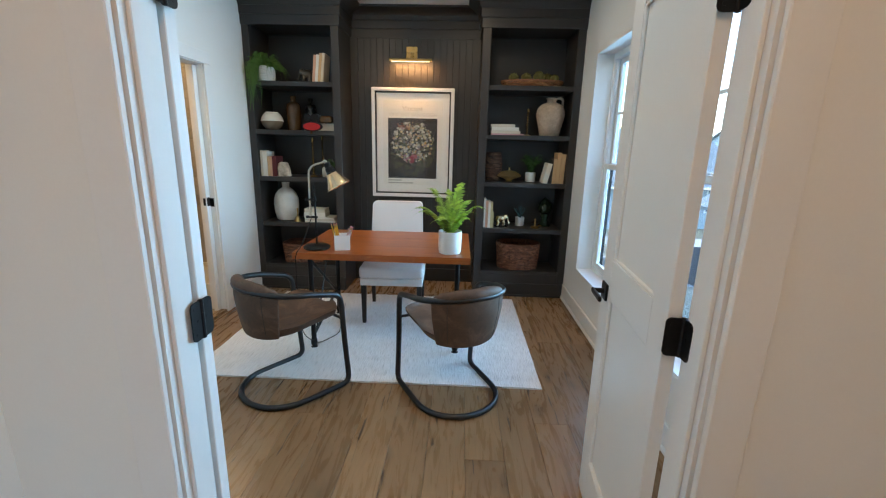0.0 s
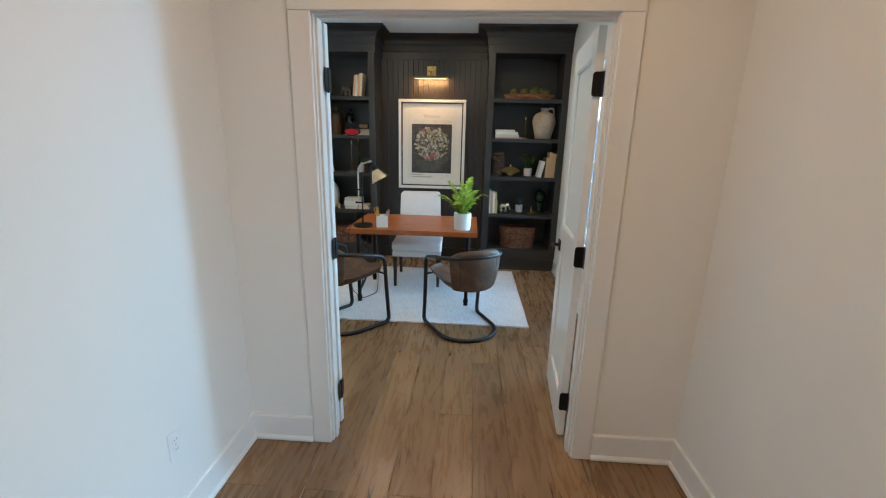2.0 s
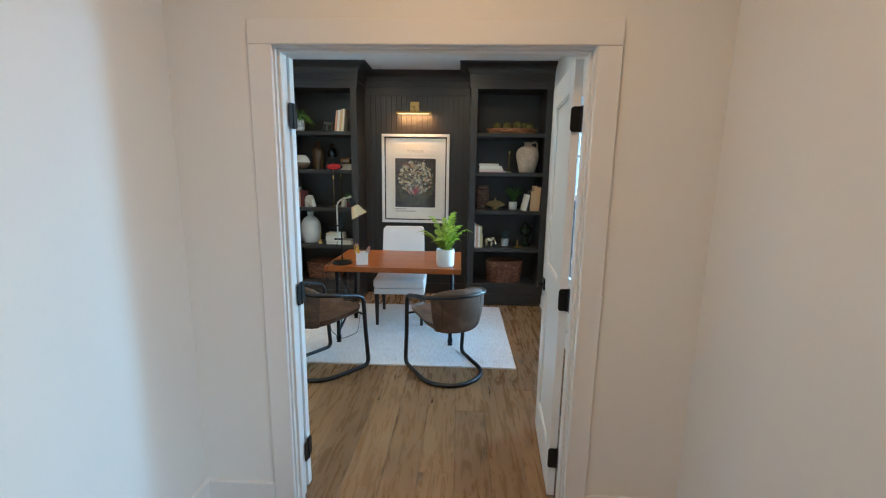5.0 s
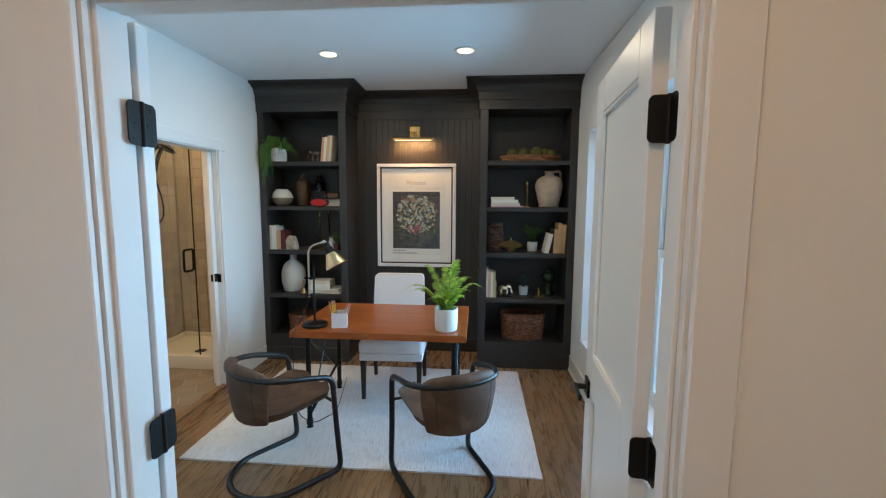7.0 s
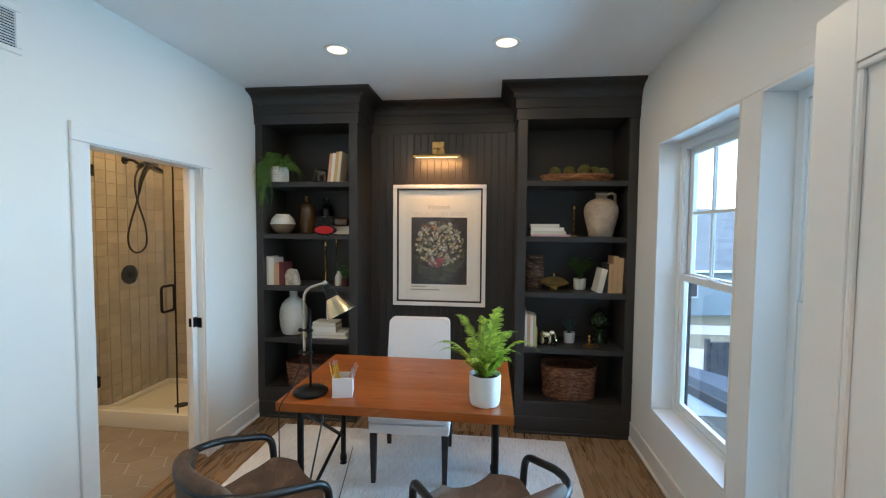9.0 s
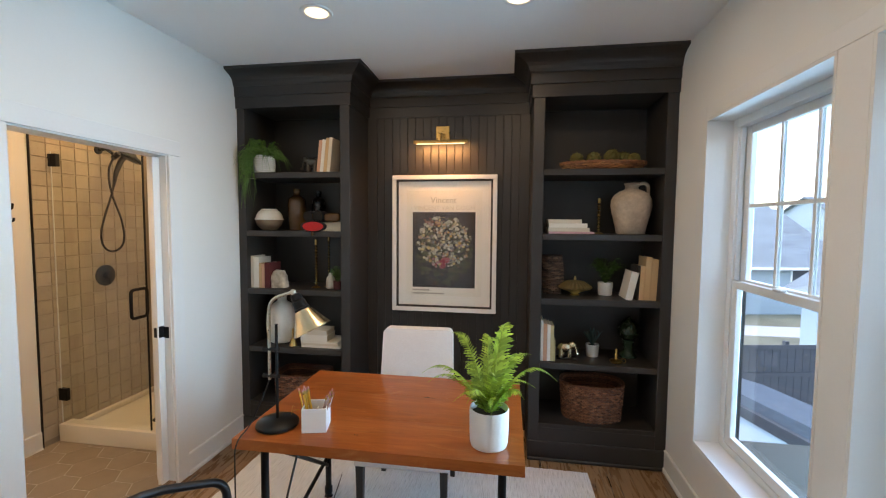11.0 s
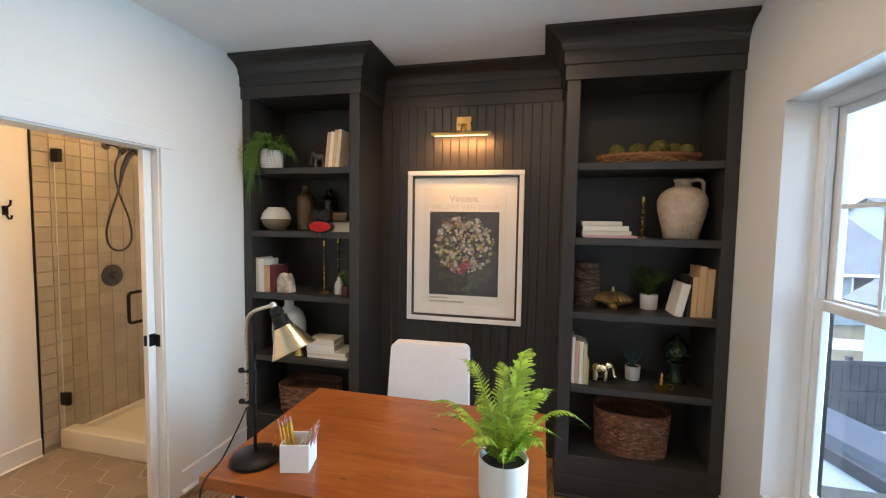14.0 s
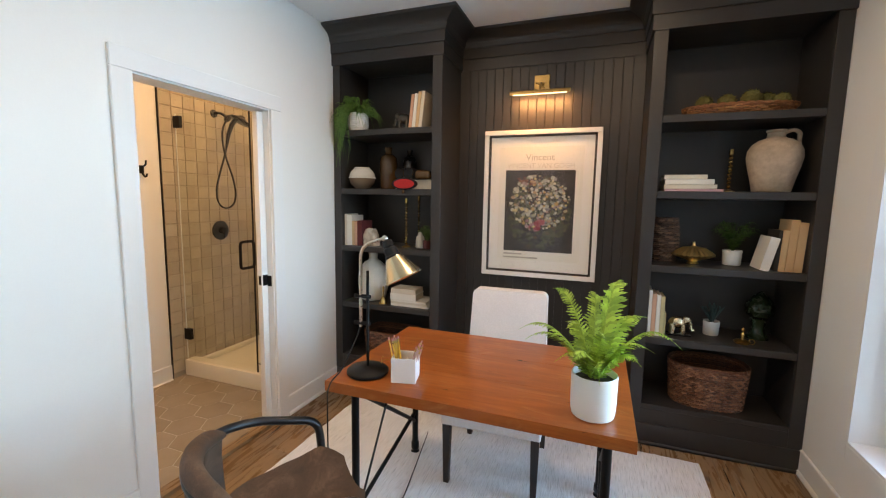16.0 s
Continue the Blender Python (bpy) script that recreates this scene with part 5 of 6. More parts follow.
def candlestick(x, y, z, h, label):
    root = thing("candlestick", x, y, z, 0, label, "candlestick", "brass candlesticks")
    part("foot", lathe([(0.036, 0.0004), (0.036, 0.004), (0.02, 0.010), (0.009, 0.016)], 24), M_BRASS, root, smooth=True)
    prof = [(0.006, 0.014)]
    nb_ = int((h - 0.05) / 0.024)
    for i in range(nb_):
        z0 = 0.018 + i * 0.024
        prof += [(0.0032, z0), (0.0038, z0 + 0.003), (0.0095, z0 + 0.007), (0.0118, z0 + 0.013), (0.0095, z0 + 0.019), (0.0038, z0 + 0.0225)]
    top = 0.018 + nb_ * 0.024
    prof += [(0.005, top), (0.012, top + 0.006), (0.011, h), (0.008, h), (0.0075, h - 0.012)]
    part("stem", lathe(prof, 16), M_DKGILT, root, "dark gilt beaded stem", True)
    return root


def potted(x, y, z, r, h, pot_m, leaf_m, label, kind, spread, height, count, seed, width=0.02):
    root = thing("potted_plant", x, y, z, 0, label, "plant")
    prof = [(r * 0.86, 0.0004), (r * 0.92, 0.004), (r, h * 0.9), (r, h), (r * 0.9, h), (r * 0.88, h * 0.85)]
    if kind == "trail":
        prof = [(r * 0.86, 0.0004)]
        for q in range(40):
            t = q / 39
            prof.append((r * (0.88 + 0.14 * math.sin(math.pi * (0.15 + 0.75 * t))) + 0.0022 * math.sin(2 * math.pi * 9 * t), 0.004 + (h - 0.004) * t))
        prof += [(r * 0.88, h), (r * 0.86, h * 0.85)]
    part("pot", lathe(prof, 28), pot_m, root, smooth=True)
    part("soil", lathe([(r * 0.89, h * 0.86), (0.001, h * 0.9)], 20, cap=False), M_SOIL, root)
    global rf
    rf = random.Random(seed)
    for i in range(count):
        az = 2 * math.pi * i / count + rf.uniform(-0.3, 0.3)
        if kind == "fern":
            pts = [(a, b, c + h * 0.88) for a, b, c in arc3(az, spread * rf.uniform(0.5, 1), height * rf.uniform(0.6, 1), height * 0.2, 0.004, 8)]
            part("frond", frond(pts, width, 14, None, 0.2, False), leaf_m, root)
        elif kind == "trail":
            r4 = i % 4
            if r4 < 2:
                az = math.radians(rf.uniform(110, 300) if rf.random() < 0.7 else rf.uniform(0, 360))
                pts = [(a, b, c + h * 0.92) for a, b, c in arc3(az, rf.uniform(0.06, 0.17), rf.uniform(0.03, 0.14), rf.uniform(0.02, 0.12), 0.02, 9)]
            elif r4 == 2:
                az = math.radians(rf.uniform(195, 262))
                L, out = rf.uniform(0.10, 0.62), rf.uniform(0.10, 0.165)
                bend = rf.uniform(-0.03, 0.03)
                pts = [(out * min(1, t * 2.4) * math.cos(az) + bend * t, min(out * min(1, t * 2.4) * math.sin(az), -0.09 * min(1, t * 2.4)) - 0.012 * t, h + 0.04 * math.sin(math.pi * min(1, t * 1.8)) - L * max(0, t - 0.3) ** 1.1) for t in [k / 12 for k in range(13)]]
            else:
                az = math.radians(rf.uniform(-60, 25) if rf.random() < 0.5 else rf.uniform(150, 240))
                pts = [(a, b, max(c + h * 0.95, 0.012)) for a, b, c in arc3(az, rf.uniform(0.12, 0.19), rf.uniform(0.0, 0.06), rf.uniform(0.08, 0.17), 0.04, 9)]
            wob = [rf.uniform(0, 6) for q in range(3)]
            pts = [(a + 0.012 * math.sin(9 * q / len(pts) + wob[0]), b + 0.008 * math.sin(8 * q / len(pts) + wob[1]), c + 0.01 * math.sin(9 * q / len(pts) + wob[2])) for q, (a, b, c) in enumerate(pts)]
            part("frond", frond(pts, width * rf.uniform(0.6, 1.1), 34, None, 0.5, False), leaf_m, root)
        else:
            bm = bmesh.new()
            L = height * rf.uniform(0.6, 1.0)
            d = Vector((math.cos(az) * spread * rf.uniform(0.2, 1), math.sin(az) * spread * rf.uniform(0.2, 1), L))
            tube([(0, 0, h * 0.85), d * 0.5 + Vector((0, 0, h * 0.85)), d * 1.0 + Vector((d.x * 0.3, d.y * 0.3, h * 0.85))], 0.006, 6, bm, radii=[0.004, 0.0085, 0.001])
            for k in range(5):
                p = d * (0.35 + 0.13 * k) + Vector((0, 0, h * 0.85))
                e = Vector((rf.uniform(-1, 1), rf.uniform(-1, 1), 0.8)) * 0.018
                tube([p, p + e * 0.6, p + e], 0.004, 5, bm, radii=[0.002, 0.005, 0.0006])
            part("stem", bm, leaf_m, root, smooth=True)
    return root


S1, S2, S3, S4, S5 = [z + 0.0006 for z in (*SHELF, DECK)]
# left bookcase
potted(-1.855, 4.245, S1, 0.078, 0.135, M_POT, M_FERN2, "trailing green fern in a ribbed white pot", "trail", 0.20, 0.17, 185, 4, 0.029)
elephant(-1.475, 4.27, S1, 0.125, 180, surface("antique_silver", (0.15, 0.125, 0.10), 0.3, 1.0, grain=60, var=0.4, bump=0.15), "small silvered elephant figurine on a plinth")
row_of_books(-1.40, 4.18, S1, [(0.024, 0.235, 0.16, PEACH, "peach cloth book"), (0.026, 0.238, 0.16, IVORY, "ivory cloth book"), (0.024, 0.25, 0.165, TAN, "tan cloth book"), (0.026, 0.252, 0.165, CREAM, "cream cloth book")], " leaning with others on the shelf", 6)
rb_ = thing("ceramic_bowl", -1.85, 4.29, S2, 0, "round white-over-brown ceramic bowl", "bowl")
part("lower_body", lathe([(0.045, 0.0004), (0.06, 0.01), (0.09, 0.04), (0.101, 0.075), (0.1015, 0.082)], 40), surface("bare_clay", (0.20, 0.14, 0.09), 0.8, grain=70), rb_, "unglazed brown lower half", True)
part("upper_body", lathe([(0.1015, 0.0825), (0.103, 0.09), (0.096, 0.12), (0.078, 0.148), (0.062, 0.158), (0.060, 0.168), (0.054, 0.168), (0.053, 0.158)], 40), surface("white_glaze", (0.66, 0.62, 0.55), 0.2, grain=60, var=0.06), rb_, "glossy white glaze", True)
for i in range(28):
    a = 2 * math.pi * i / 28
    bm = bmesh.new()
    bmesh.ops.create_icosphere(bm, subdivisions=1, radius=0.005, matrix=Matrix.Translation((0.103 * math.cos(a), 0.103 * math.sin(a), 0.088)))
    part("bead", bm, M_POT, rb_)
BOTTLE = [(0.05, 0.0004), (0.056, 0.006), (0.062, 0.12), (0.064, 0.2), (0.06, 0.238), (0.045, 0.258), (0.026, 0.268), (0.021, 0.285), (0.023, 0.300), (0.027, 0.304), (0.026, 0.318), (0.018, 0.320)]
vase("bottle", -1.675, 4.40, S2, [(r * 1.12, z * 1.04) for r, z in BOTTLE], M_AMBER, "tall brown glazed stoneware bottle", "bottle")
vase("bottle", -1.53, 4.49, S2, [(r * 0.86, z) for r, z in BOTTLE], M_DKGLAZE, "dark glazed bottle in the shade", "bottle")
flat_stack(-1.505, 4.20, S2, [(0.20, 0.29, 0.068, CREAM, "thick cream book", 0)], " lying flat under a viewer")
sv = thing("stereoscope", -1.42, 4.20, S2 + 0.070, 0, "antique stereoscope viewer with black eyepieces and red hood", "stereoscope")
bm = lathe([(0.041, -0.052), (0.041, 0.05)], 28, m=pose(-0.035, 0.0, 0.041, 90, 0, 0))
part("eyepiece", bm, M_BLACK, sv, "black eyepiece", True)
part("eyepiece", lathe([(0.041, -0.052), (0.041, 0.05)], 28, m=pose(0.038, 0.0, 0.041, 90, 0, 0)), M_BLACK, sv, "black eyepiece", True)
bm = box(0.078, 0.195, -0.04, 0.05, 0.0, 0.066, 0.028, seg=4)
part("wooden_hood", bm, M_AMBER, sv, "dark brown leather hood", True)
bm = lathe([(0.001, -0.012), (0.05, -0.012), (0.058, -0.006), (0.058, 0.006), (0.05, 0.012), (0.044, 0.012), (0.042, 0.004), (0.001, 0.004)], 40, cap=False)
bmesh.ops.scale(bm, vec=(1.75, 0.74, 1), verts=bm.verts)
bmesh.ops.transform(bm, matrix=pose(0.015, -0.066, -0.034, 90, 0, 0), verts=bm.verts)
part("hood_rim", bm, M_BLACK, sv, "dark oval rim", True)
bm = lathe([(0.05, -0.010), (0.046, 0.010), (0.001, 0.013)], 40, cap=False)
bmesh.ops.scale(bm, vec=(1.75, 0.74, 1), verts=bm.verts)
bmesh.ops.transform(bm, matrix=pose(0.015, -0.068, -0.034, 90, 0, 0), verts=bm.verts)
part("red_plate", bm, surface("red_velvet", (0.50, 0.003, 0.004), 0.5, grain=120, var=0.3), sv, "deep red oval front", True)
for sx in (-0.035, 0.038):
    part("lens_rim", lathe([(0.030, -0.054), (0.037, -0.056), (0.037, -0.046)], 28, m=pose(sx, 0.0, 0.041, 90, 0, 0) @ pose(0, 0, 0.104), cap=False), M_AMBER, sv, "brown lens rim", True)
part("grip", lathe([(0.011, -0.052), (0.013, -0.062), (0.008, -0.078), (0.012, -0.095), (0.006, -0.105)], 14, m=pose(0.005, -0.066, 0.0)), M_AMBER, sv, "turned wooden grip", True)
row_of_books(-1.952, 4.19, S3, [(0.020, 0.245, 0.17, CREAM, "cream book"), (0.046, 0.235, 0.17, IVORY, "thick ivory book"), (0.020, 0.19, 0.16, TAN, "tan book"), (0.024, 0.185, 0.16, PEACH, "peach book"), (0.042, 0.195, 0.16, RED, "dark red book")], " standing beside a stone bookend", 0)
bm = bmesh.new()
bmesh.ops.create_icosphere(bm, subdivisions=4, radius=1)
for v in bm.verts:
    sgn = lambda q: math.copysign(abs(q) ** 0.55, q)
    k = 1 + 0.12 * noise.noise(v.co * 1.8) + 0.07 * noise.noise(v.co * 5) + 0.03 * noise.noise(v.co * 13)
    v.co = Vector((sgn(v.co.x) * 0.066 * k, sgn(v.co.y) * 0.045 * k, max(-0.001, sgn(v.co.z) * 0.135 * k)))
    if v.co.x < -0.05:
        v.co.x = -0.05
    if v.co.z > 0.02 and v.co.x > 0:
        v.co.x *= 1 - 0.40 * v.co.z / 0.15
bk = part("stone_bookend", bm, M_STONE, smooth=True)
bk.matrix_basis = pose(-1.745, 4.25, S3 + 0.001)
tagged(bk, "rough cream stone bookend beside books", "bookend")
candlestick(-1.462, 4.29, S3, 0.375, "tall beaded brass candlestick")
candlestick(-1.388, 4.36, S3, 0.40, "tall beaded brass candlestick behind a plant")
vase("bottle", -1.335, 4.27, S3, [(0.03, 0.0004), (0.036, 0.01), (0.033, 0.022), (0.036, 0.034), (0.033, 0.046), (0.036, 0.058), (0.032, 0.07), (0.03, 0.085), (0.016, 0.10), (0.014, 0.12)], M_CHALK, "small ribbed white bottle", "bottle")
potted(-1.262, 4.235, S3, 0.034, 0.065, surface("burgundy_pot", (0.09, 0.018, 0.02), 0.5), M_FERN3, "small bushy plant in a burgundy pot", "fern", 0.075, 0.13, 16, 6, 0.028)
vase("vase", -1.775, 4.33, S4, [(0.085, 0.0004), (0.10, 0.01), (0.118, 0.08), (0.123, 0.16), (0.118, 0.22), (0.10, 0.27), (0.07, 0.305), (0.04, 0.322), (0.034, 0.335), (0.036, 0.375), (0.040, 0.38), (0.034, 0.38), (0.03, 0.36)], M_CHALK, "large chalky white clay vase with narrow neck")
be_ = thing("hand_bell", -1.625, 4.22, S4, 0, "small brass hand bell", "bell")
part("bell", lathe([(0.032, 0.0004), (0.028, 0.012), (0.02, 0.035), (0.016, 0.05), (0.006, 0.056)], 24), M_BRASS, be_, smooth=True)
part("handle", lathe([(0.005, 0.055), (0.008, 0.07), (0.005, 0.085), (0.009, 0.10), (0.006, 0.115), (0.010, 0.125), (0.004, 0.135)], 14), M_BRASS, be_, smooth=True)
flat_stack(-1.545, 4.19, S4, [(0.22, 0.31, 0.018, IVORY, "large pale magazine", 0), (0.21, 0.30, 0.014, CREAM, "pale magazine", 2), (0.21, 0.295, 0.014, IVORY, "pale magazine", -2), (0.16, 0.215, 0.05, IVORY, "thick ivory book", 0), (0.155, 0.205, 0.036, CREAM, "cream book", 3)], " in a flat stack")
basket("basket", -1.60, 4.34, S5, 0.19, 0.13, 0.19, 0.08, 15, M_WICKER, "rectangular dark brown wicker basket", 5.0, 0, 0.0062, 38)
# right bookcase
tray = basket("tray_basket", 0.655, 4.34, S1, 0.235, 0.12, 0.052, 0.20, 5, M_RATTAN, "shallow oval red-brown rattan tray", 2.2, 0, 0.0065, 26)
for i, (dx, dy, r) in enumerate(((-0.175, 0.0, 0.046), (-0.055, 0.02, 0.050), (0.06, -0.01, 0.054), (0.145, 0.03, 0.048), (0.20, -0.035, 0.040))):
    bm = bmesh.new()
    bmesh.ops.create_icosphere(bm, subdivisions=3, radius=r)
    for v in bm.verts:
        v.co *= 1 + 0.10 * noise.noise(v.co * 90 + Vector((i, 0, 0)))
    for k in range(60):
        ph = k * 2.399
        zz = 1 - 2 * (k + 0.5) / 60
        q = math.sqrt(1 - zz * zz)
        nrm = Vector((q * math.cos(ph), q * math.sin(ph), zz))
        s_ = nrm.orthogonal().normalized()
        u_ = nrm.cross(s_)
        base = nrm * r * 0.98
        vs = [bm.verts.new(base + s_ * r * 0.16), bm.verts.new(base - s_ * r * 0.16), bm.verts.new(nrm * r * 1.1 + u_ * r * 0.25 + Vector((0, 0, r * 0.12)))]
        bm.faces.new(vs)
    ob = part("artichoke", bm, M_ARTI)
    ob.matrix_basis = pose(0.655 + dx, 4.34 + dy, S1 + 0.034 + r * 1.12, 0, 0, 40 * i)
    tagged(ob, "dried olive-green artichoke in the tray", "artichoke", "artichokes in the tray")
flat_stack(0.285, 4.20, S2, [(0.22, 0.305, 0.014, (0.60, 0.34, 0.36), "large pink-edged book", 0), (0.20, 0.275, 0.026, CREAM, "cream book", 1), (0.19, 0.255, 0.030, IVORY, "ivory book", -2), (0.17, 0.225, 0.026, CREAM, "cream book", 1)], " in a flat stack")
candlestick(0.628, 4.27, S2, 0.245, "short beaded brass candlestick beside a jug")
jug = thing("jug", 0.845, 4.30, S2, 0, "large speckled stoneware jug with one handle", "jug")
part("body", lathe([(0.085, 0.0004), (0.092, 0.006), (0.105, 0.07), (0.124, 0.145), (0.133, 0.195), (0.130, 0.235), (0.112, 0.27), (0.08, 0.295), (0.048, 0.306), (0.042, 0.315), (0.043, 0.335), (0.05, 0.342), (0.049, 0.35), (0.038, 0.35), (0.034, 0.32)], 48), M_STONEWARE, jug, smooth=True)
part("handle", tube(fillet([(0.040, 0, 0.338), (0.075, -0.005, 0.352), (0.105, -0.01, 0.335), (0.104, -0.01, 0.272)], 0.035, 6), 0.0115, 10), M_STONEWARE, jug, smooth=True)
wv = basket("woven_vase", 0.335, 4.40, S3, 0.058, 0.058, 0.27, 0.10, 21, M_DKWICK, "dark woven vine vase", 2.0, 0, 0.0072, 9, True, -0.26, 0.09)
cl = thing("shell_box", 0.49, 4.33, S3, 0, "fluted brass shell-shaped box on a foot", "box")
bm = bmesh.new()
for prof in ([(0.03, 0.0), (0.034, 0.004), (0.022, 0.014), (0.05, 0.03), (0.10, 0.05), (0.118, 0.058)], [(0.118, 0.060), (0.10, 0.075), (0.065, 0.097), (0.02, 0.108), (0.010, 0.112), (0.009, 0.122), (0.006, 0.136), (0.001, 0.138)]):
    b2 = lathe(prof, 96)
    for v in b2.verts:
        a = math.atan2(v.co.y, v.co.x)
        r = math.hypot(v.co.x, v.co.y)
        if r > 0.035:
            v.co.z += 0.004 * math.sin(24 * a) * min(1, (r - 0.03) / 0.05)
    part("lid" if prof[0][1] > 0.05 else "bowl", b2, M_GILT, cl, smooth=True)
bm.free()
potted(0.71, 4.39, S3, 0.052, 0.092, M_POT, M_FERN3, "small grassy plant in a white pot", "fern", 0.15, 0.20, 30, 9, 0.04)
row_of_books(0.797, 4.19, S3, [(0.046, 0.195, 0.17, IVORY, "ivory book")], " leaning on its neighbours", 12)
row_of_books(0.868, 4.20, S3, [(0.018, 0.232, 0.17, BLACKC, "black book"), (0.030, 0.232, 0.17, TAN, "tan book"), (0.038, 0.292, 0.17, TAN, "tall tan book"), (0.040, 0.278, 0.17, TAN, "tall tan book")], " standing at the end of the shelf", 2)
row_of_books(0.248, 4.19, S4, [(0.018, 0.285, 0.17, IVORY, "tall white book"), (0.024, 0.262, 0.17, PEACH, "peach book"), (0.022, 0.258, 0.17, IVORY, "ivory book"), (0.022, 0.25, 0.165, (0.50, 0.42, 0.22), "mustard book"), (0.010, 0.15, 0.15, (0.4, 0.33, 0.16), "thin mustard book")], " standing upright on the shelf", 0)
elephant(0.425, 4.27, S4, 0.125, 0, M_SHADE, "brass elephant figurine on a dark plinth")
potted(0.63, 4.37, S4, 0.046, 0.088, M_POT, M_TEAL, "blue-green succulent in a white pot", "stem", 0.07, 0.13, 7, 12)
fi = thing("finial", 0.885, 4.40, S4, 0, "dark green glazed artichoke finial on a stand", "finial")
part("stand", lathe([(0.06, 0.0004), (0.062, 0.012), (0.045, 0.03), (0.032, 0.06), (0.040, 0.10), (0.045, 0.125), (0.02, 0.13)], 32), M_GREENGL, fi, smooth=True)
bm = lathe([(0.02, 0.125), (0.055, 0.14), (0.074, 0.175), (0.066, 0.22), (0.04, 0.262), (0.012, 0.288), (0.001, 0.292)], 32)
for k in range(90):
    ph = k * 2.399
    t = (k + 0.5) / 90
    z_ = 0.14 + 0.14 * t
    r_ = 0.076 * math.sin(math.pi * min(1, 0.32 + 0.68 * t)) + 0.002
    nrm = Vector((math.cos(ph), math.sin(ph), 0))
    s_ = Vector((-math.sin(ph), math.cos(ph), 0))
    b_ = nrm * r_ + Vector((0, 0, z_))
    bm.faces.new([bm.verts.new(b_ + s_ * 0.011 - nrm * 0.003), bm.verts.new(b_ - s_ * 0.011 - nrm * 0.003), bm.verts.new(b_ + nrm * 0.004 + Vector((0, 0, 0.02)))])
part("artichoke", bm, M_GREENGL, fi, "overlapping glazed scales")
sb = thing("brass_burner", 0.765, 4.24, S4, 0, "small round brass chamberstick", "chamberstick")
part("dish", lathe([(0.036, 0.0004), (0.044, 0.008), (0.045, 0.014), (0.036, 0.02), (0.014, 0.026)], 28), M_BRASS, sb, smooth=True)
part("stem", lathe([(0.010, 0.025), (0.007, 0.04), (0.012, 0.055), (0.005, 0.07), (0.010, 0.085), (0.003, 0.10)], 14), M_BRASS, sb, smooth=True)
part("ring_handle", tube([(0.048 + 0.016 * math.cos(a), 0, 0.014 + 0.016 * math.sin(a)) for a in [2 * math.pi * i / 16 for i in range(16)]], 0.003, 6, closed=True), M_BRASS, sb)
basket("basket", 0.625, 4.345, S5, 0.195, 0.14, 0.255, 0.10, 21, M_WICKER, "large oval brown wicker basket", 2.4, 0, 0.0066, 44)

# ---- bathroom behind the side doorway ----
M_TILE = random_tint("glazed_tile", [(0.0, (0.41, 0.355, 0.275)), (0.5, (0.455, 0.40, 0.315)), (1.0, (0.50, 0.445, 0.355))], 0.22, 0.4, 60, 0.004)
M_GROUT = surface("grout", (0.35, 0.30, 0.235), 0.9)
M_HEXGROUT = surface("pale_grout", (0.50, 0.46, 0.40), 0.9)
M_HEX = random_tint("hexagon_tile", [(0.0, (0.26, 0.205, 0.155)), (1.0, (0.32, 0.26, 0.20))], 0.5, 0.1)
M_PAN = surface("shower_pan", (0.76, 0.72, 0.62), 0.35, grain=120, var=0.03, bump=0.05)
TY0 = 3.663                     # where the wall tiles begin
bm = box(BX - 0.16, BX, 1.2, Y1, 0, H)
box(BX, XL - 0.13, 1.08, 1.2, 0, H, bm=bm)
setting("wall_bath", bm, M_WALL, "white painted bathroom wall", "wall")
setting("wall_shower_side", box(-2.27, -2.15, 3.765, Y1, 0, H), M_WALL, "white wall beside the shower", "wall")
setting("floor_bath", box(BX, XL - 0.067, 1.2, Y1, -0.12, 0.0165), M_HEXGROUT, "pale grout under hexagon tiles", "floor")
setting("baseboard_bath", moulding([(BX, 1.2), (BX, TY0 - 0.012)], BASE), M_TRIM, "white bathroom baseboard", "baseboard")
setting("trim_tile_edge", box(BX, BX + 0.012, TY0 - 0.008, TY0, 0, 2.6), M_BLACK, "thin black metal tile edging", "trim")
setting("trim_threshold", box(XL - 0.066, XL + 0.002, BY0, BY1, -0.01, 0.0215), M_FLOOR, "oak threshold board", "trim")
bm = box(XL - 0.13, XL, BY0 - 0.015, BY0, 0, 2.035)
box(XL - 0.13, XL - 0.085, BY1, BY1 + 0.015, 0, 2.035, bm=bm)
box(XL - 0.045, XL, BY1, BY1 + 0.015, 0, 2.035, bm=bm)
box(XL - 0.13, XL, BY0 - 0.015, BY1 + 0.015, 2.0351, 2.05, bm=bm)
setting("door_frame_bath", bm, M_TRIM, "white split jamb of the pocket door", "door frame")
pd = thing("pocket_door", XL - 0.065, BY1 - 0.045, 0.012, 0, "white pocket door pushed into the wall, black edge pull", "door")
part("leaf", box(-0.0175, 0.0175, 0, 0.055, 0, 2.015, 0.002), M_TRIM, pd)
part("edge_pull", box(-0.010, 0.010, -0.002, 0.001, 0.93, 0.99, 0.001), M_BLACK, pd, "black metal edge pull")
part("flush_pull", box(0.0172, 0.0195, 0.006, 0.048, 0.925, 0.995, 0.001), M_BLACK, pd, "black metal flush pull")
tagged(part("strike_plate", box(XL - 0.045, XL - 0.012, BY1 - 0.0025, BY1 - 0.0005, 0.93, 1.0, 0.0005), M_BLACK), "small black strike plate on the jamb", "strike plate")

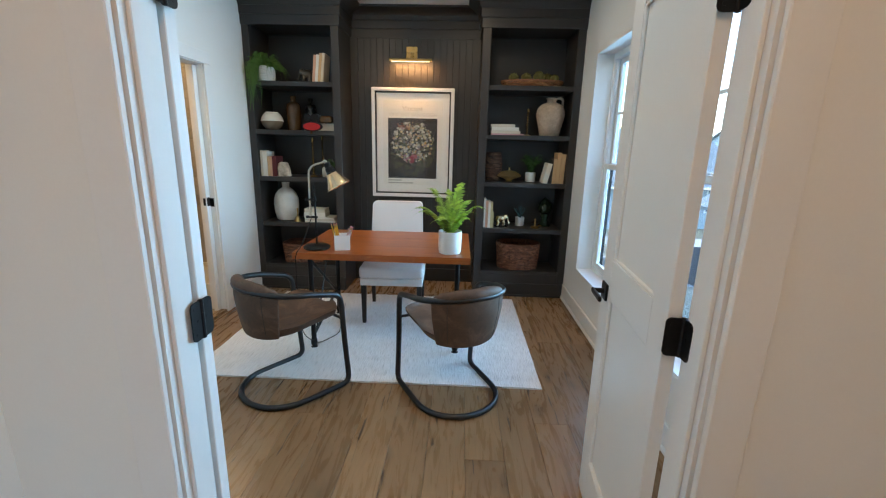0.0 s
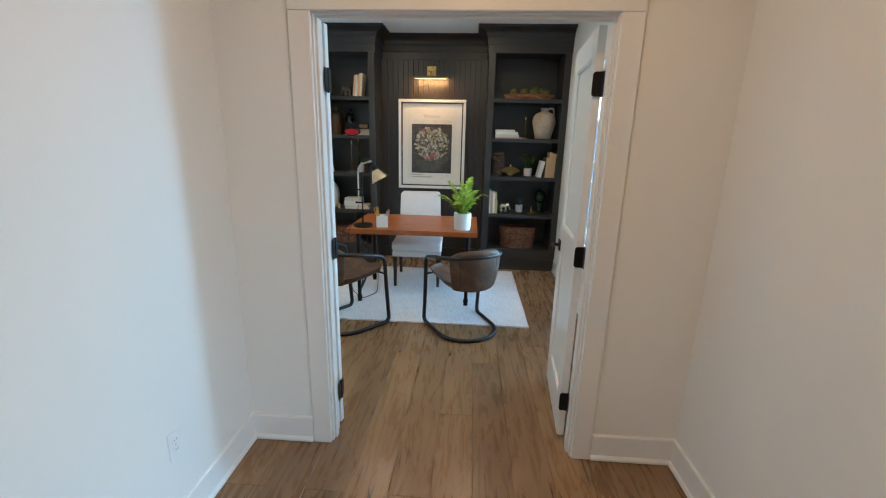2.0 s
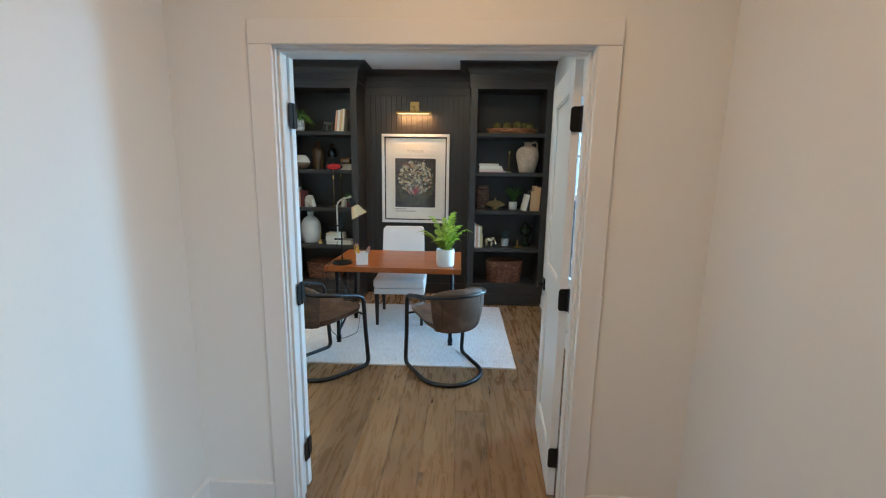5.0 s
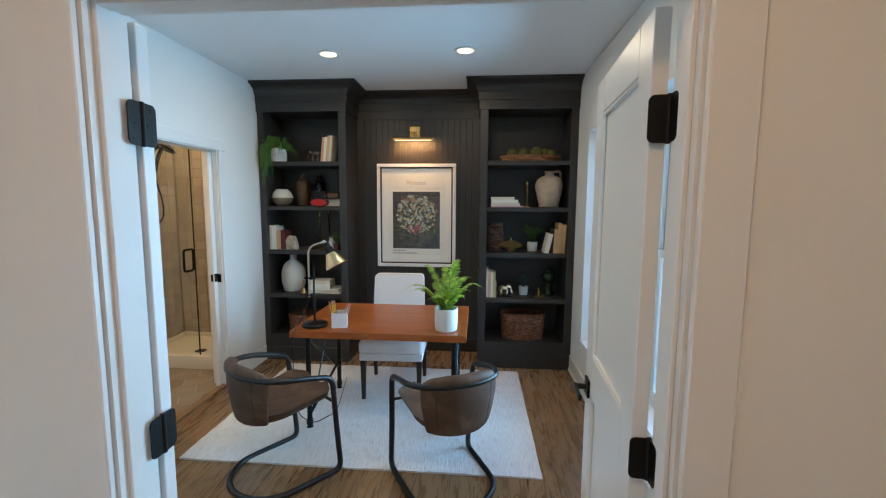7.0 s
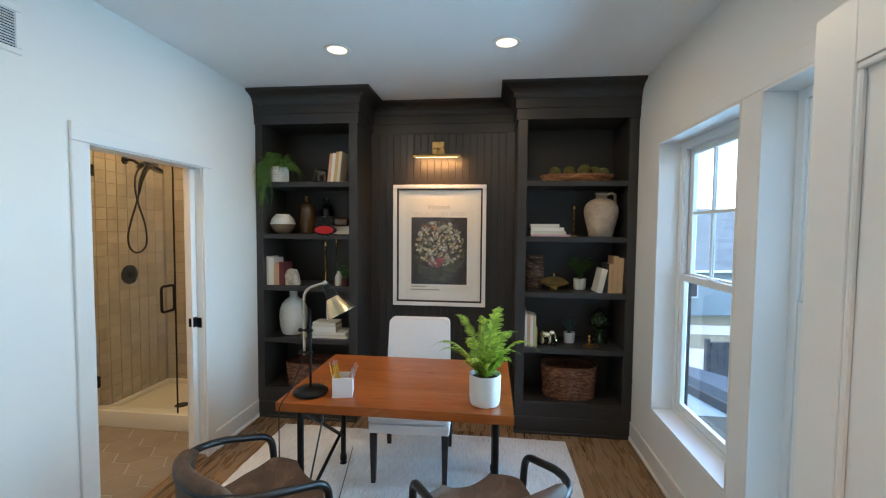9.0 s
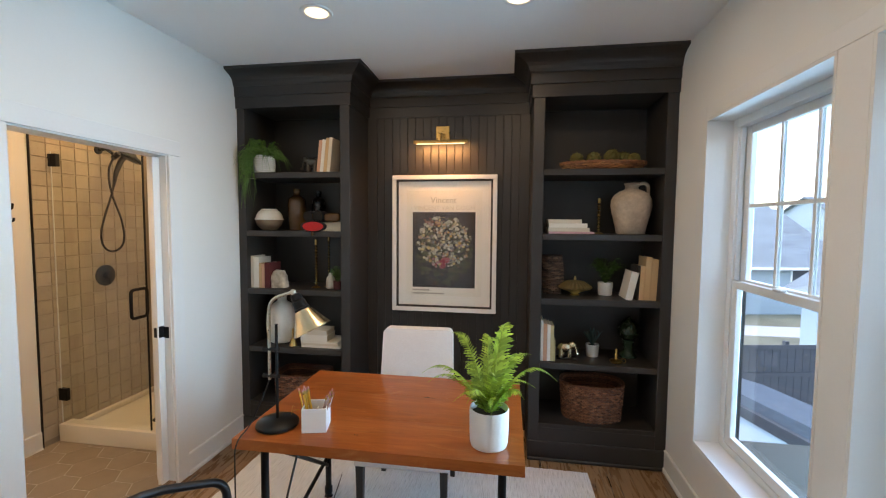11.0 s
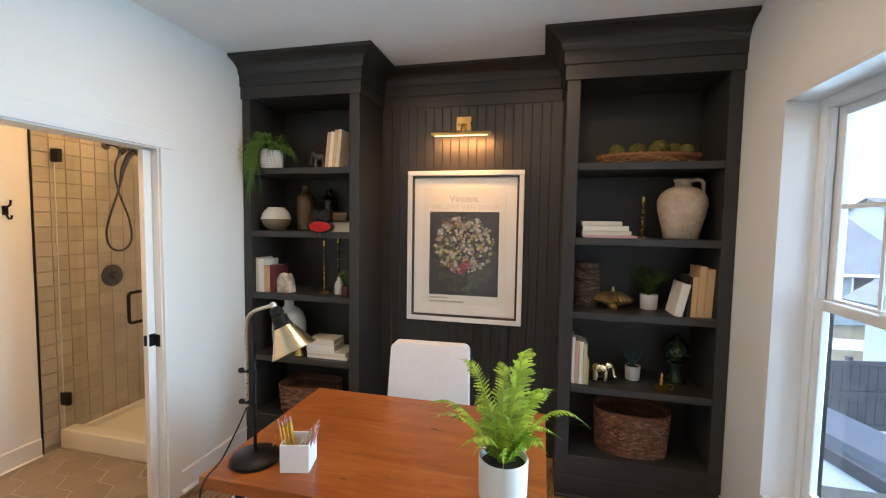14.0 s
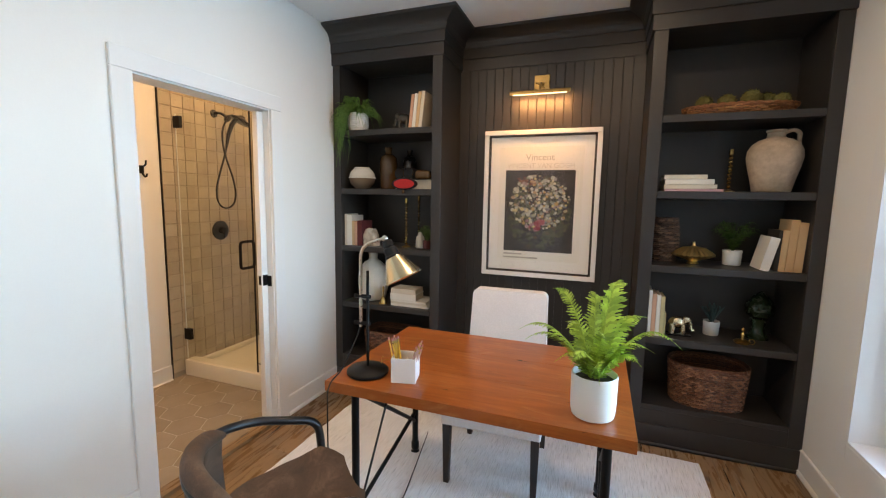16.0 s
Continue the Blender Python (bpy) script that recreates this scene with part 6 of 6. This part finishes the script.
# shower pan with kerb
bm = box(BX + 0.012, -2.28, 3.765, 3.865, 0.017, 0.147, 0.008, seg=2)
box(BX + 0.012, -2.28, 3.865, Y1 - 0.012, 0.017, 0.075, bm=bm)
box(BX + 0.012, BX + 0.05, 3.865, Y1 - 0.012, 0.075, 0.115, 0.006, bm=bm)
box(BX + 0.05, -2.28, Y1 - 0.05, Y1 - 0.012, 0.075, 0.115, 0.006, bm=bm)
tagged(part("shower_pan", bm, M_PAN, smooth=True), "cream acrylic shower pan with raised kerb", "shower pan")
dr = thing("shower_drain", -2.70, 4.10, 0.0752, 0, "round dark shower drain", "drain")
part("cover", lathe([(0.055, 0), (0.055, 0.003), (0.048, 0.004)], 24), M_BLACK, dr)

sd = thing("shower_door", BX + 0.012, 3.79, 0.148, 0, "frameless clear glass shower door with black hardware", "shower door")
pn = part("pane", box(0.012, 0.748, -0.004, 0.004, 0.004, 1.99), M_SHOWERGLASS, sd, "clear glass")
pn.visible_shadow = False
part("edge_seal", box(0.749, 0.756, -0.005, 0.005, 0.004, 1.99), M_BLACK, sd, "dark edge seal")
part("edge_seal", box(0.004, 0.011, -0.003, 0.003, 0.004, 1.99), M_VINYL, sd, "clear wall seal")
for z in (0.218, 1.927):
    for a, b in ((-0.013, 0.012), (0.014, 0.066)):
        part("hinge", box(a, b, -0.015, 0.015, z - 0.045, z + 0.045, 0.003), M_BLACK, sd, "square black glass hinge")
hx = 0.690
for sy in (-1, 1):
    pts = fillet([(hx, sy * 0.004, 0.82), (hx, sy * 0.065, 0.82), (hx, sy * 0.065, 1.02), (hx, sy * 0.004, 1.02)], 0.035, 6)
    part("handle", tube(pts, 0.011, 12), M_BLACK, sd, "black D-shaped pull", True)

sh = thing("hand_shower", BX + 0.012, 4.155, 2.21, 0, "black hand shower on a bent arm with looped hose", "shower head")
part("flange", lathe([(0.034, 0), (0.032, 0.008), (0.015, 0.013)], 24, m=pose(0, 0, 0.0, 0, 90, 0)), M_BLACK, sh, smooth=True)
part("arm", tube(fillet([(0, 0, 0), (0.08, 0, 0.005), (0.14, 0.02, -0.045)], 0.05), 0.012, 12), M_BLACK, sh, smooth=True)
part("diverter", lathe([(0.016, -0.035), (0.022, -0.02), (0.022, 0.02), (0.016, 0.035)], 16, m=pose(0.14, 0.02, -0.045, 0, 60, 0)), M_BLACK, sh, smooth=True)
part("spray_face", lathe([(0.020, 0.055), (0.034, 0.04), (0.084, 0.018), (0.088, 0.006), (0.084, -0.003), (0.074, -0.006), (0.0, -0.006)], 32, m=pose(0.16, 0.125, -0.055, -22, 18, 0), cap=False), M_BLACK, sh, "round black spray face", True)
part("hand_grip", tube([(0.155, 0.10, -0.03), (0.145, 0.055, -0.085), (0.135, 0.02, -0.18), (0.13, 0.0, -0.29)], 0.016, 12, radii=[0.022, 0.020, 0.017, 0.010]), M_BLACK, sh, smooth=True)
hose = [(0.13, 0.0, -0.29), (0.125, -0.02, -0.37), (0.118, -0.075, -0.53), (0.112, -0.108, -0.66), (0.11, -0.095, -0.755), (0.11, -0.045, -0.808), (0.11, 0.03, -0.808), (0.11, 0.085, -0.76), (0.112, 0.098, -0.68), (0.118, 0.07, -0.55), (0.125, -0.005, -0.38), (0.13, -0.04, -0.25), (0.135, -0.04, -0.14), (0.14, 0.0, -0.065)]
part("hose", tube(fillet(hose, 0.045, 4), 0.0078, 10), M_BLACK, sh, "dark flexible hose", True)
vv = thing("shower_valve", BX + 0.012, 4.172, 1.202, 0, "round dark shower valve plate on tiles", "shower valve")
part("plate", lathe([(0.085, 0), (0.085, 0.006), (0.08, 0.010)], 32, m=pose(0, 0, 0, 0, 90, 0)), M_BLACK, vv, smooth=True)
part("knob", lathe([(0.028, 0.008), (0.028, 0.045), (0.024, 0.05)], 20, m=pose(0, 0, 0, 0, 90, 0)), M_BLACK, vv, smooth=True)
part("lever", box(0.04, 0.052, -0.006, 0.006, -0.07, 0.0, 0.003), M_BLACK, vv)
hk = thing("robe_hook", BX, 3.516, 1.69, 0, "black double robe hook on the bathroom wall", "hook")
part("plate", box(0, 0.008, -0.016, 0.016, -0.03, 0.03, 0.002), M_BLACK, hk)
part("hook", tube(fillet([(0.006, 0, 0.02), (0.05, 0, 0.03), (0.055, 0, 0.065)], 0.02), 0.0065, 8), M_BLACK, hk)
part("hook", tube(fillet([(0.006, 0, -0.02), (0.035, 0, -0.055), (0.055, 0, -0.05), (0.06, 0, -0.03)], 0.015), 0.0065, 8), M_BLACK, hk)
# unseen lamps without fixtures, assumed for the bathroom's warm light
lamp("bath_assumed_lamp", "AREA", look((-2.6, 2.6, H - 0.02), (-2.6, 2.6, 0)), BATHW, (1.0, 0.69, 0.39), 0.35)
lamp("shower_assumed_lamp", "AREA", look((-2.65, 4.15, H - 0.02), (-2.65, 4.15, 0)), BATHW * 0.6, (1.0, 0.69, 0.39), 0.14)

# ---- outside ----
GZ = -3.1
M_GRASS = surface("dry_lawn", (0.19, 0.185, 0.12), 0.95, grain=30, var=0.4, bump=0.6, broad=0.5, dist=0.02)
M_CONC = surface("concrete", (0.38, 0.385, 0.37), 0.85, grain=25, var=0.12, bump=0.2, broad=0.4)
M_ROOF = surface("grey_shingles", (0.17, 0.20, 0.21), 0.9, grain=3, var=0.35, bump=0.9, broad=0.6, dist=0.03, stretch=(1, 1, 7))
M_SHINGLE = surface("blue_grey_strip_shingles", (0.055, 0.078, 0.10), 0.8, grain=5, var=0.35, bump=0.8, broad=1.2, dist=0.02, stretch=(22, 1.5, 6))
M_FASCIA = surface("pale_blue_trim", (0.62, 0.70, 0.74), 0.5, grain=40, var=0.05, bump=0.05)
M_SIDING = surface("pale_siding", (0.30, 0.37, 0.40), 0.7, grain=30, var=0.06, bump=0.1, broad=0.5)
M_FENCE = surface("dark_fence", (0.05, 0.055, 0.062), 0.7, grain=30, var=0.2, bump=0.2)
M_DWIN = surface("dark_window", (0.03, 0.04, 0.05), 0.12, grain=10, var=0.2, bump=0.0)
setting("ground", box(-300, 600, -400, 500, GZ - 0.3, GZ), M_GRASS, "dry green-brown lawn reaching the horizon", "ground")
setting("road", box(2.5, 60, 4.0, 18.5, GZ - 0.02, GZ + 0.012), M_CONC, "pale concrete drive and street", "road")
setting("pavement", box(-20, 80, 21.0, 23.0, GZ - 0.02, GZ + 0.014), M_CONC, "pale concrete pavement", "pavement")
setting("wall_outside", box(XR + 0.2, XR + 0.24, -0.5, 9.0, GZ, -0.02), M_SIDING, "pale siding under the windows", "wall")


def gable_house(x, y, w, d, hw, hr, rz, label, roof=None):
    """w along local x, d along y, ridge along x."""
    root = thing("house", x, y, GZ, rz, label, "house", "houses across the street")
    part("wall", box(-w / 2, w / 2, -d / 2, d / 2, 0, hw), M_SIDING, root, "pale lap siding")
    bm = bmesh.new()
    o = 0.45
    v = [bm.verts.new(p) for p in ((-w / 2 - o, -d / 2 - o, hw - 0.25), (w / 2 + o, -d / 2 - o, hw - 0.25), (w / 2 + o, 0, hw + hr), (-w / 2 - o, 0, hw + hr), (-w / 2 - o, d / 2 + o, hw - 0.25), (w / 2 + o, d / 2 + o, hw - 0.25))]
    bm.faces.new((v[0], v[1], v[2], v[3]))
    bm.faces.new((v[3], v[2], v[5], v[4]))
    rf = part("roof", bm, roof or M_ROOF, root, "grey shingle roof")
    so = rf.modifiers.new("thick", "SOLIDIFY")
    so.thickness = 0.18
    for sx in (-1, 1):
        bm = bmesh.new()
        a = [bm.verts.new((sx * w / 2, yy, zz)) for yy, zz in ((-d / 2, hw), (d / 2, hw), (0, hw + hr - 0.2))]
        bm.faces.new(a)
        so = part("gable", bm, M_SIDING, root).modifiers.new("thick", "SOLIDIFY")
        so.thickness = 0.1
    part("gutter", box(-w / 2 - o, w / 2 + o, -d / 2 - o - 0.1, -d / 2 - o, hw - 0.36, hw - 0.22, 0.02), M_VINYL, root)
    for i in range(3):
        xx = -w / 2 + w * (i + 0.5) / 3
        win = part("window", box(xx - 0.55, xx + 0.55, -d / 2 - 0.05, -d / 2, 1.0, 2.5, 0.01), M_VINYL, root, "white framed window")
        part("pane", box(xx - 0.47, xx + 0.47, -d / 2 - 0.055, -d / 2 - 0.045, 1.08, 2.42), M_DWIN, win, "dark pane")
        win = part("window", box(-w / 2 - 0.05, -w / 2, -d / 2 + d * (i + 0.5) / 3 - 0.45, -d / 2 + d * (i + 0.5) / 3 + 0.45, 1.0, 2.4, 0.01), M_VINYL, root, "white framed window")
    return root


for args in HOUSES:
    gable_house(*args)

# porch roof below the windows
bm = bmesh.new()
v = [bm.verts.new(p) for p in PORCH]
bm.faces.new(v)
porch = tagged(part("porch_roof", bm, M_SHINGLE), "blue-grey shingled lower roof below the windows", "roof")
tagged(part("porch_wall", box(2.74, 2.9, 4.5, 9.4, GZ, -0.9), M_SIDING), "pale siding wall under the lower roof", "wall", kind="structure")
for nm_, m_, x0_, x1_, dz0, dz1, lb_ in (("drip_edge", M_FENCE, -0.05, 0.0, -0.10, 0.015, "dark drip edge"), ("fascia", M_FASCIA, -0.012, 0.03, -0.42, -0.101, "pale fascia board")):
    bm = bmesh.new()
    q_ = [[bm.verts.new((x + xx, y, z + zz)) for xx, zz in ((x0_, dz0), (x1_, dz0), (x1_, dz1), (x0_, dz1))] for x, y, z in (PORCH[1], PORCH[0])]
    bm.faces.new(q_[0])
    bm.faces.new(q_[1])
    for k in range(4):
        bm.faces.new((q_[0][k], q_[0][(k + 1) % 4], q_[1][(k + 1) % 4], q_[1][k]))
    part(nm_, bm, m_, porch, lb_)
so = porch.modifiers.new("thick", "SOLIDIFY")
so.thickness = 0.12
fence = thing("fence", 7.1, 13.0, GZ, 10.6, "dark timber yard fence panels beside the drive", "fence")
for i in range(12):
    part("board", box(-1.2 + i * 0.2, -1.2 + i * 0.2 + 0.19, 0, 0.03, 0.08, 1.7), M_FENCE, fence)
for x in (-1.25, 0.0, 1.25):
    part("post", box(x - 0.05, x + 0.05, 0.031, 0.13, 0, 1.8), M_FENCE, fence)
for z in (0.12, 0.9, 1.62):
    part("rail", box(-1.2, 1.2, -0.035, -0.001, z, z + 0.11), M_FENCE, fence)

# ---- floor planks and tiles ----
floor_ob = bpy.data.objects["floor"]
rng = random.Random(5)
PW = 0.19
plank_meshes = {}


def plank(x0, x1, y0, y1):
    key = (round(x1 - x0, 3), round(y1 - y0, 2))
    if key not in plank_meshes:
        w, l = key[0], y1 - y0
        bm = bmesh.new()
        b = 0.0013
        lo = [bm.verts.new((sx * w / 2, sy * l / 2, -0.018)) for sx, sy in ((-1, -1), (1, -1), (1, 1), (-1, 1))]
        mi = [bm.verts.new((sx * w / 2, sy * l / 2, -b)) for sx, sy in ((-1, -1), (1, -1), (1, 1), (-1, 1))]
        hi = [bm.verts.new((sx * (w / 2 - b), sy * (l / 2 - b), 0)) for sx, sy in ((-1, -1), (1, -1), (1, 1), (-1, 1))]
        for a, c in ((lo, mi), (mi, hi)):
            for k in range(4):
                bm.faces.new((a[k], a[(k + 1) % 4], c[(k + 1) % 4], c[k]))
        bm.faces.new(hi)
        bm.faces.new(lo)
        ob = part("plank", bm, M_FLOOR, floor_ob)
        plank_meshes[key] = ob.data
    else:
        ob = new("plank", plank_meshes[key])
        ob.parent = floor_ob
    ob.matrix_basis = pose((x0 + x1) / 2, (y0 + y1) / 2, 0)


x = XL + 0.0
while x < XR - 0.01:
    x1 = min(x + PW, XR)
    lo = Y0 if (x1 < HXL or x > HXR) else -2.6
    y = lo - rng.choice((0.0, 0.3, 0.6, 0.9))
    while y < Y1:
        L = rng.choice((1.2, 1.6, 1.9, 2.2, 2.5))
        a, b = max(y, lo), min(y + L, Y1)
        if b - a > 0.05:
            plank(x + 0.0004, x1 - 0.0004, round(a, 2) + 0.0004, round(b, 2) - 0.0004)
        y += L
    x = x1
setting("floor_foyer", box(HXL - 0.13, 4.2, HB, -2.602, -0.018, 0.0), M_FLOOR, "brown oak floor of the foyer", "floor")
setting("floor_foyer_side", box(XR + 0.001, 4.2, -2.6, HE, -0.018, 0.0), M_FLOOR, "brown oak floor of the foyer", "floor")

# shower wall tiles
TS = 0.1015
bm = box(-0.0481, 0.0481, -0.0481, 0.0481, -0.004, 0.004, 0.0022)
tile_mesh = None
n_tile = 0
for wall_name, org, rot, cols in (("tiled_wall_side", (BX + 0.002, TY0), (0, 90, 0), 11), ("tiled_wall_end", (BX + 0.012, Y1 - 0.002), (90, 0, 0), 9)):
    side = wall_name.endswith("side")
    if side:
        slab = box(BX, BX + 0.004, TY0, Y1, 0, 2.62)
    else:
        slab = box(BX + 0.004, -2.27, Y1 - 0.004, Y1, 0, 2.62)
    wall_ob = setting(wall_name, slab, M_GROUT, "handmade beige glazed square tiles with pale grout", "tiled wall")
    for r in range(26):
        for c in range(cols):
            u = (c + 0.5) * TS - (0.0 if c else 0.0)
            z = 0.06 + (r + 0.5) * TS
            if z > 2.6:
                continue
            if side:
                if TY0 + u > Y1 - 0.03:
                    continue
                m = pose(BX + 0.007, TY0 + u, z, rng.uniform(-1.4, 1.4), 90 + rng.uniform(-1.4, 1.4), 0)
            else:
                if BX + u > -2.30:
                    continue
                m = pose(BX + 0.012 + u, Y1 - 0.007, z, 90 + rng.uniform(-1, 1), rng.uniform(-1, 1), 0)
            if tile_mesh is None:
                ob = part("tile", bm, M_TILE, wall_ob)
                tile_mesh = ob.data
            else:
                ob = new("tile", tile_mesh)
                ob.parent = wall_ob
            ob.matrix_basis = m
# hexagon floor tiles
bath_floor = bpy.data.objects["floor_bath"]
HR = 0.125
hex_mesh = None
for j in range(-1, 10):
    for i in range(-1, 14):
        cx = BX - 0.02 + j * HR * 1.5
        cy = 1.9 + i * HR * math.sqrt(3) + (HR * math.sqrt(3) / 2 if j % 2 else 0)
        if cx > XL - 0.12 or cy > 3.93 or cy < 1.9:
            continue
        if hex_mesh is None:
            bm = lathe([(HR - 0.0035, -0.005), (HR - 0.0035, -0.001), (HR - 0.005, 0.0)], 6)
            ob = part("tile", bm, M_HEX, bath_floor)
            hex_mesh = ob.data
        else:
            ob = new("tile", hex_mesh)
            ob.parent = bath_floor
        ob.matrix_basis = pose(cx, cy, 0.0185)
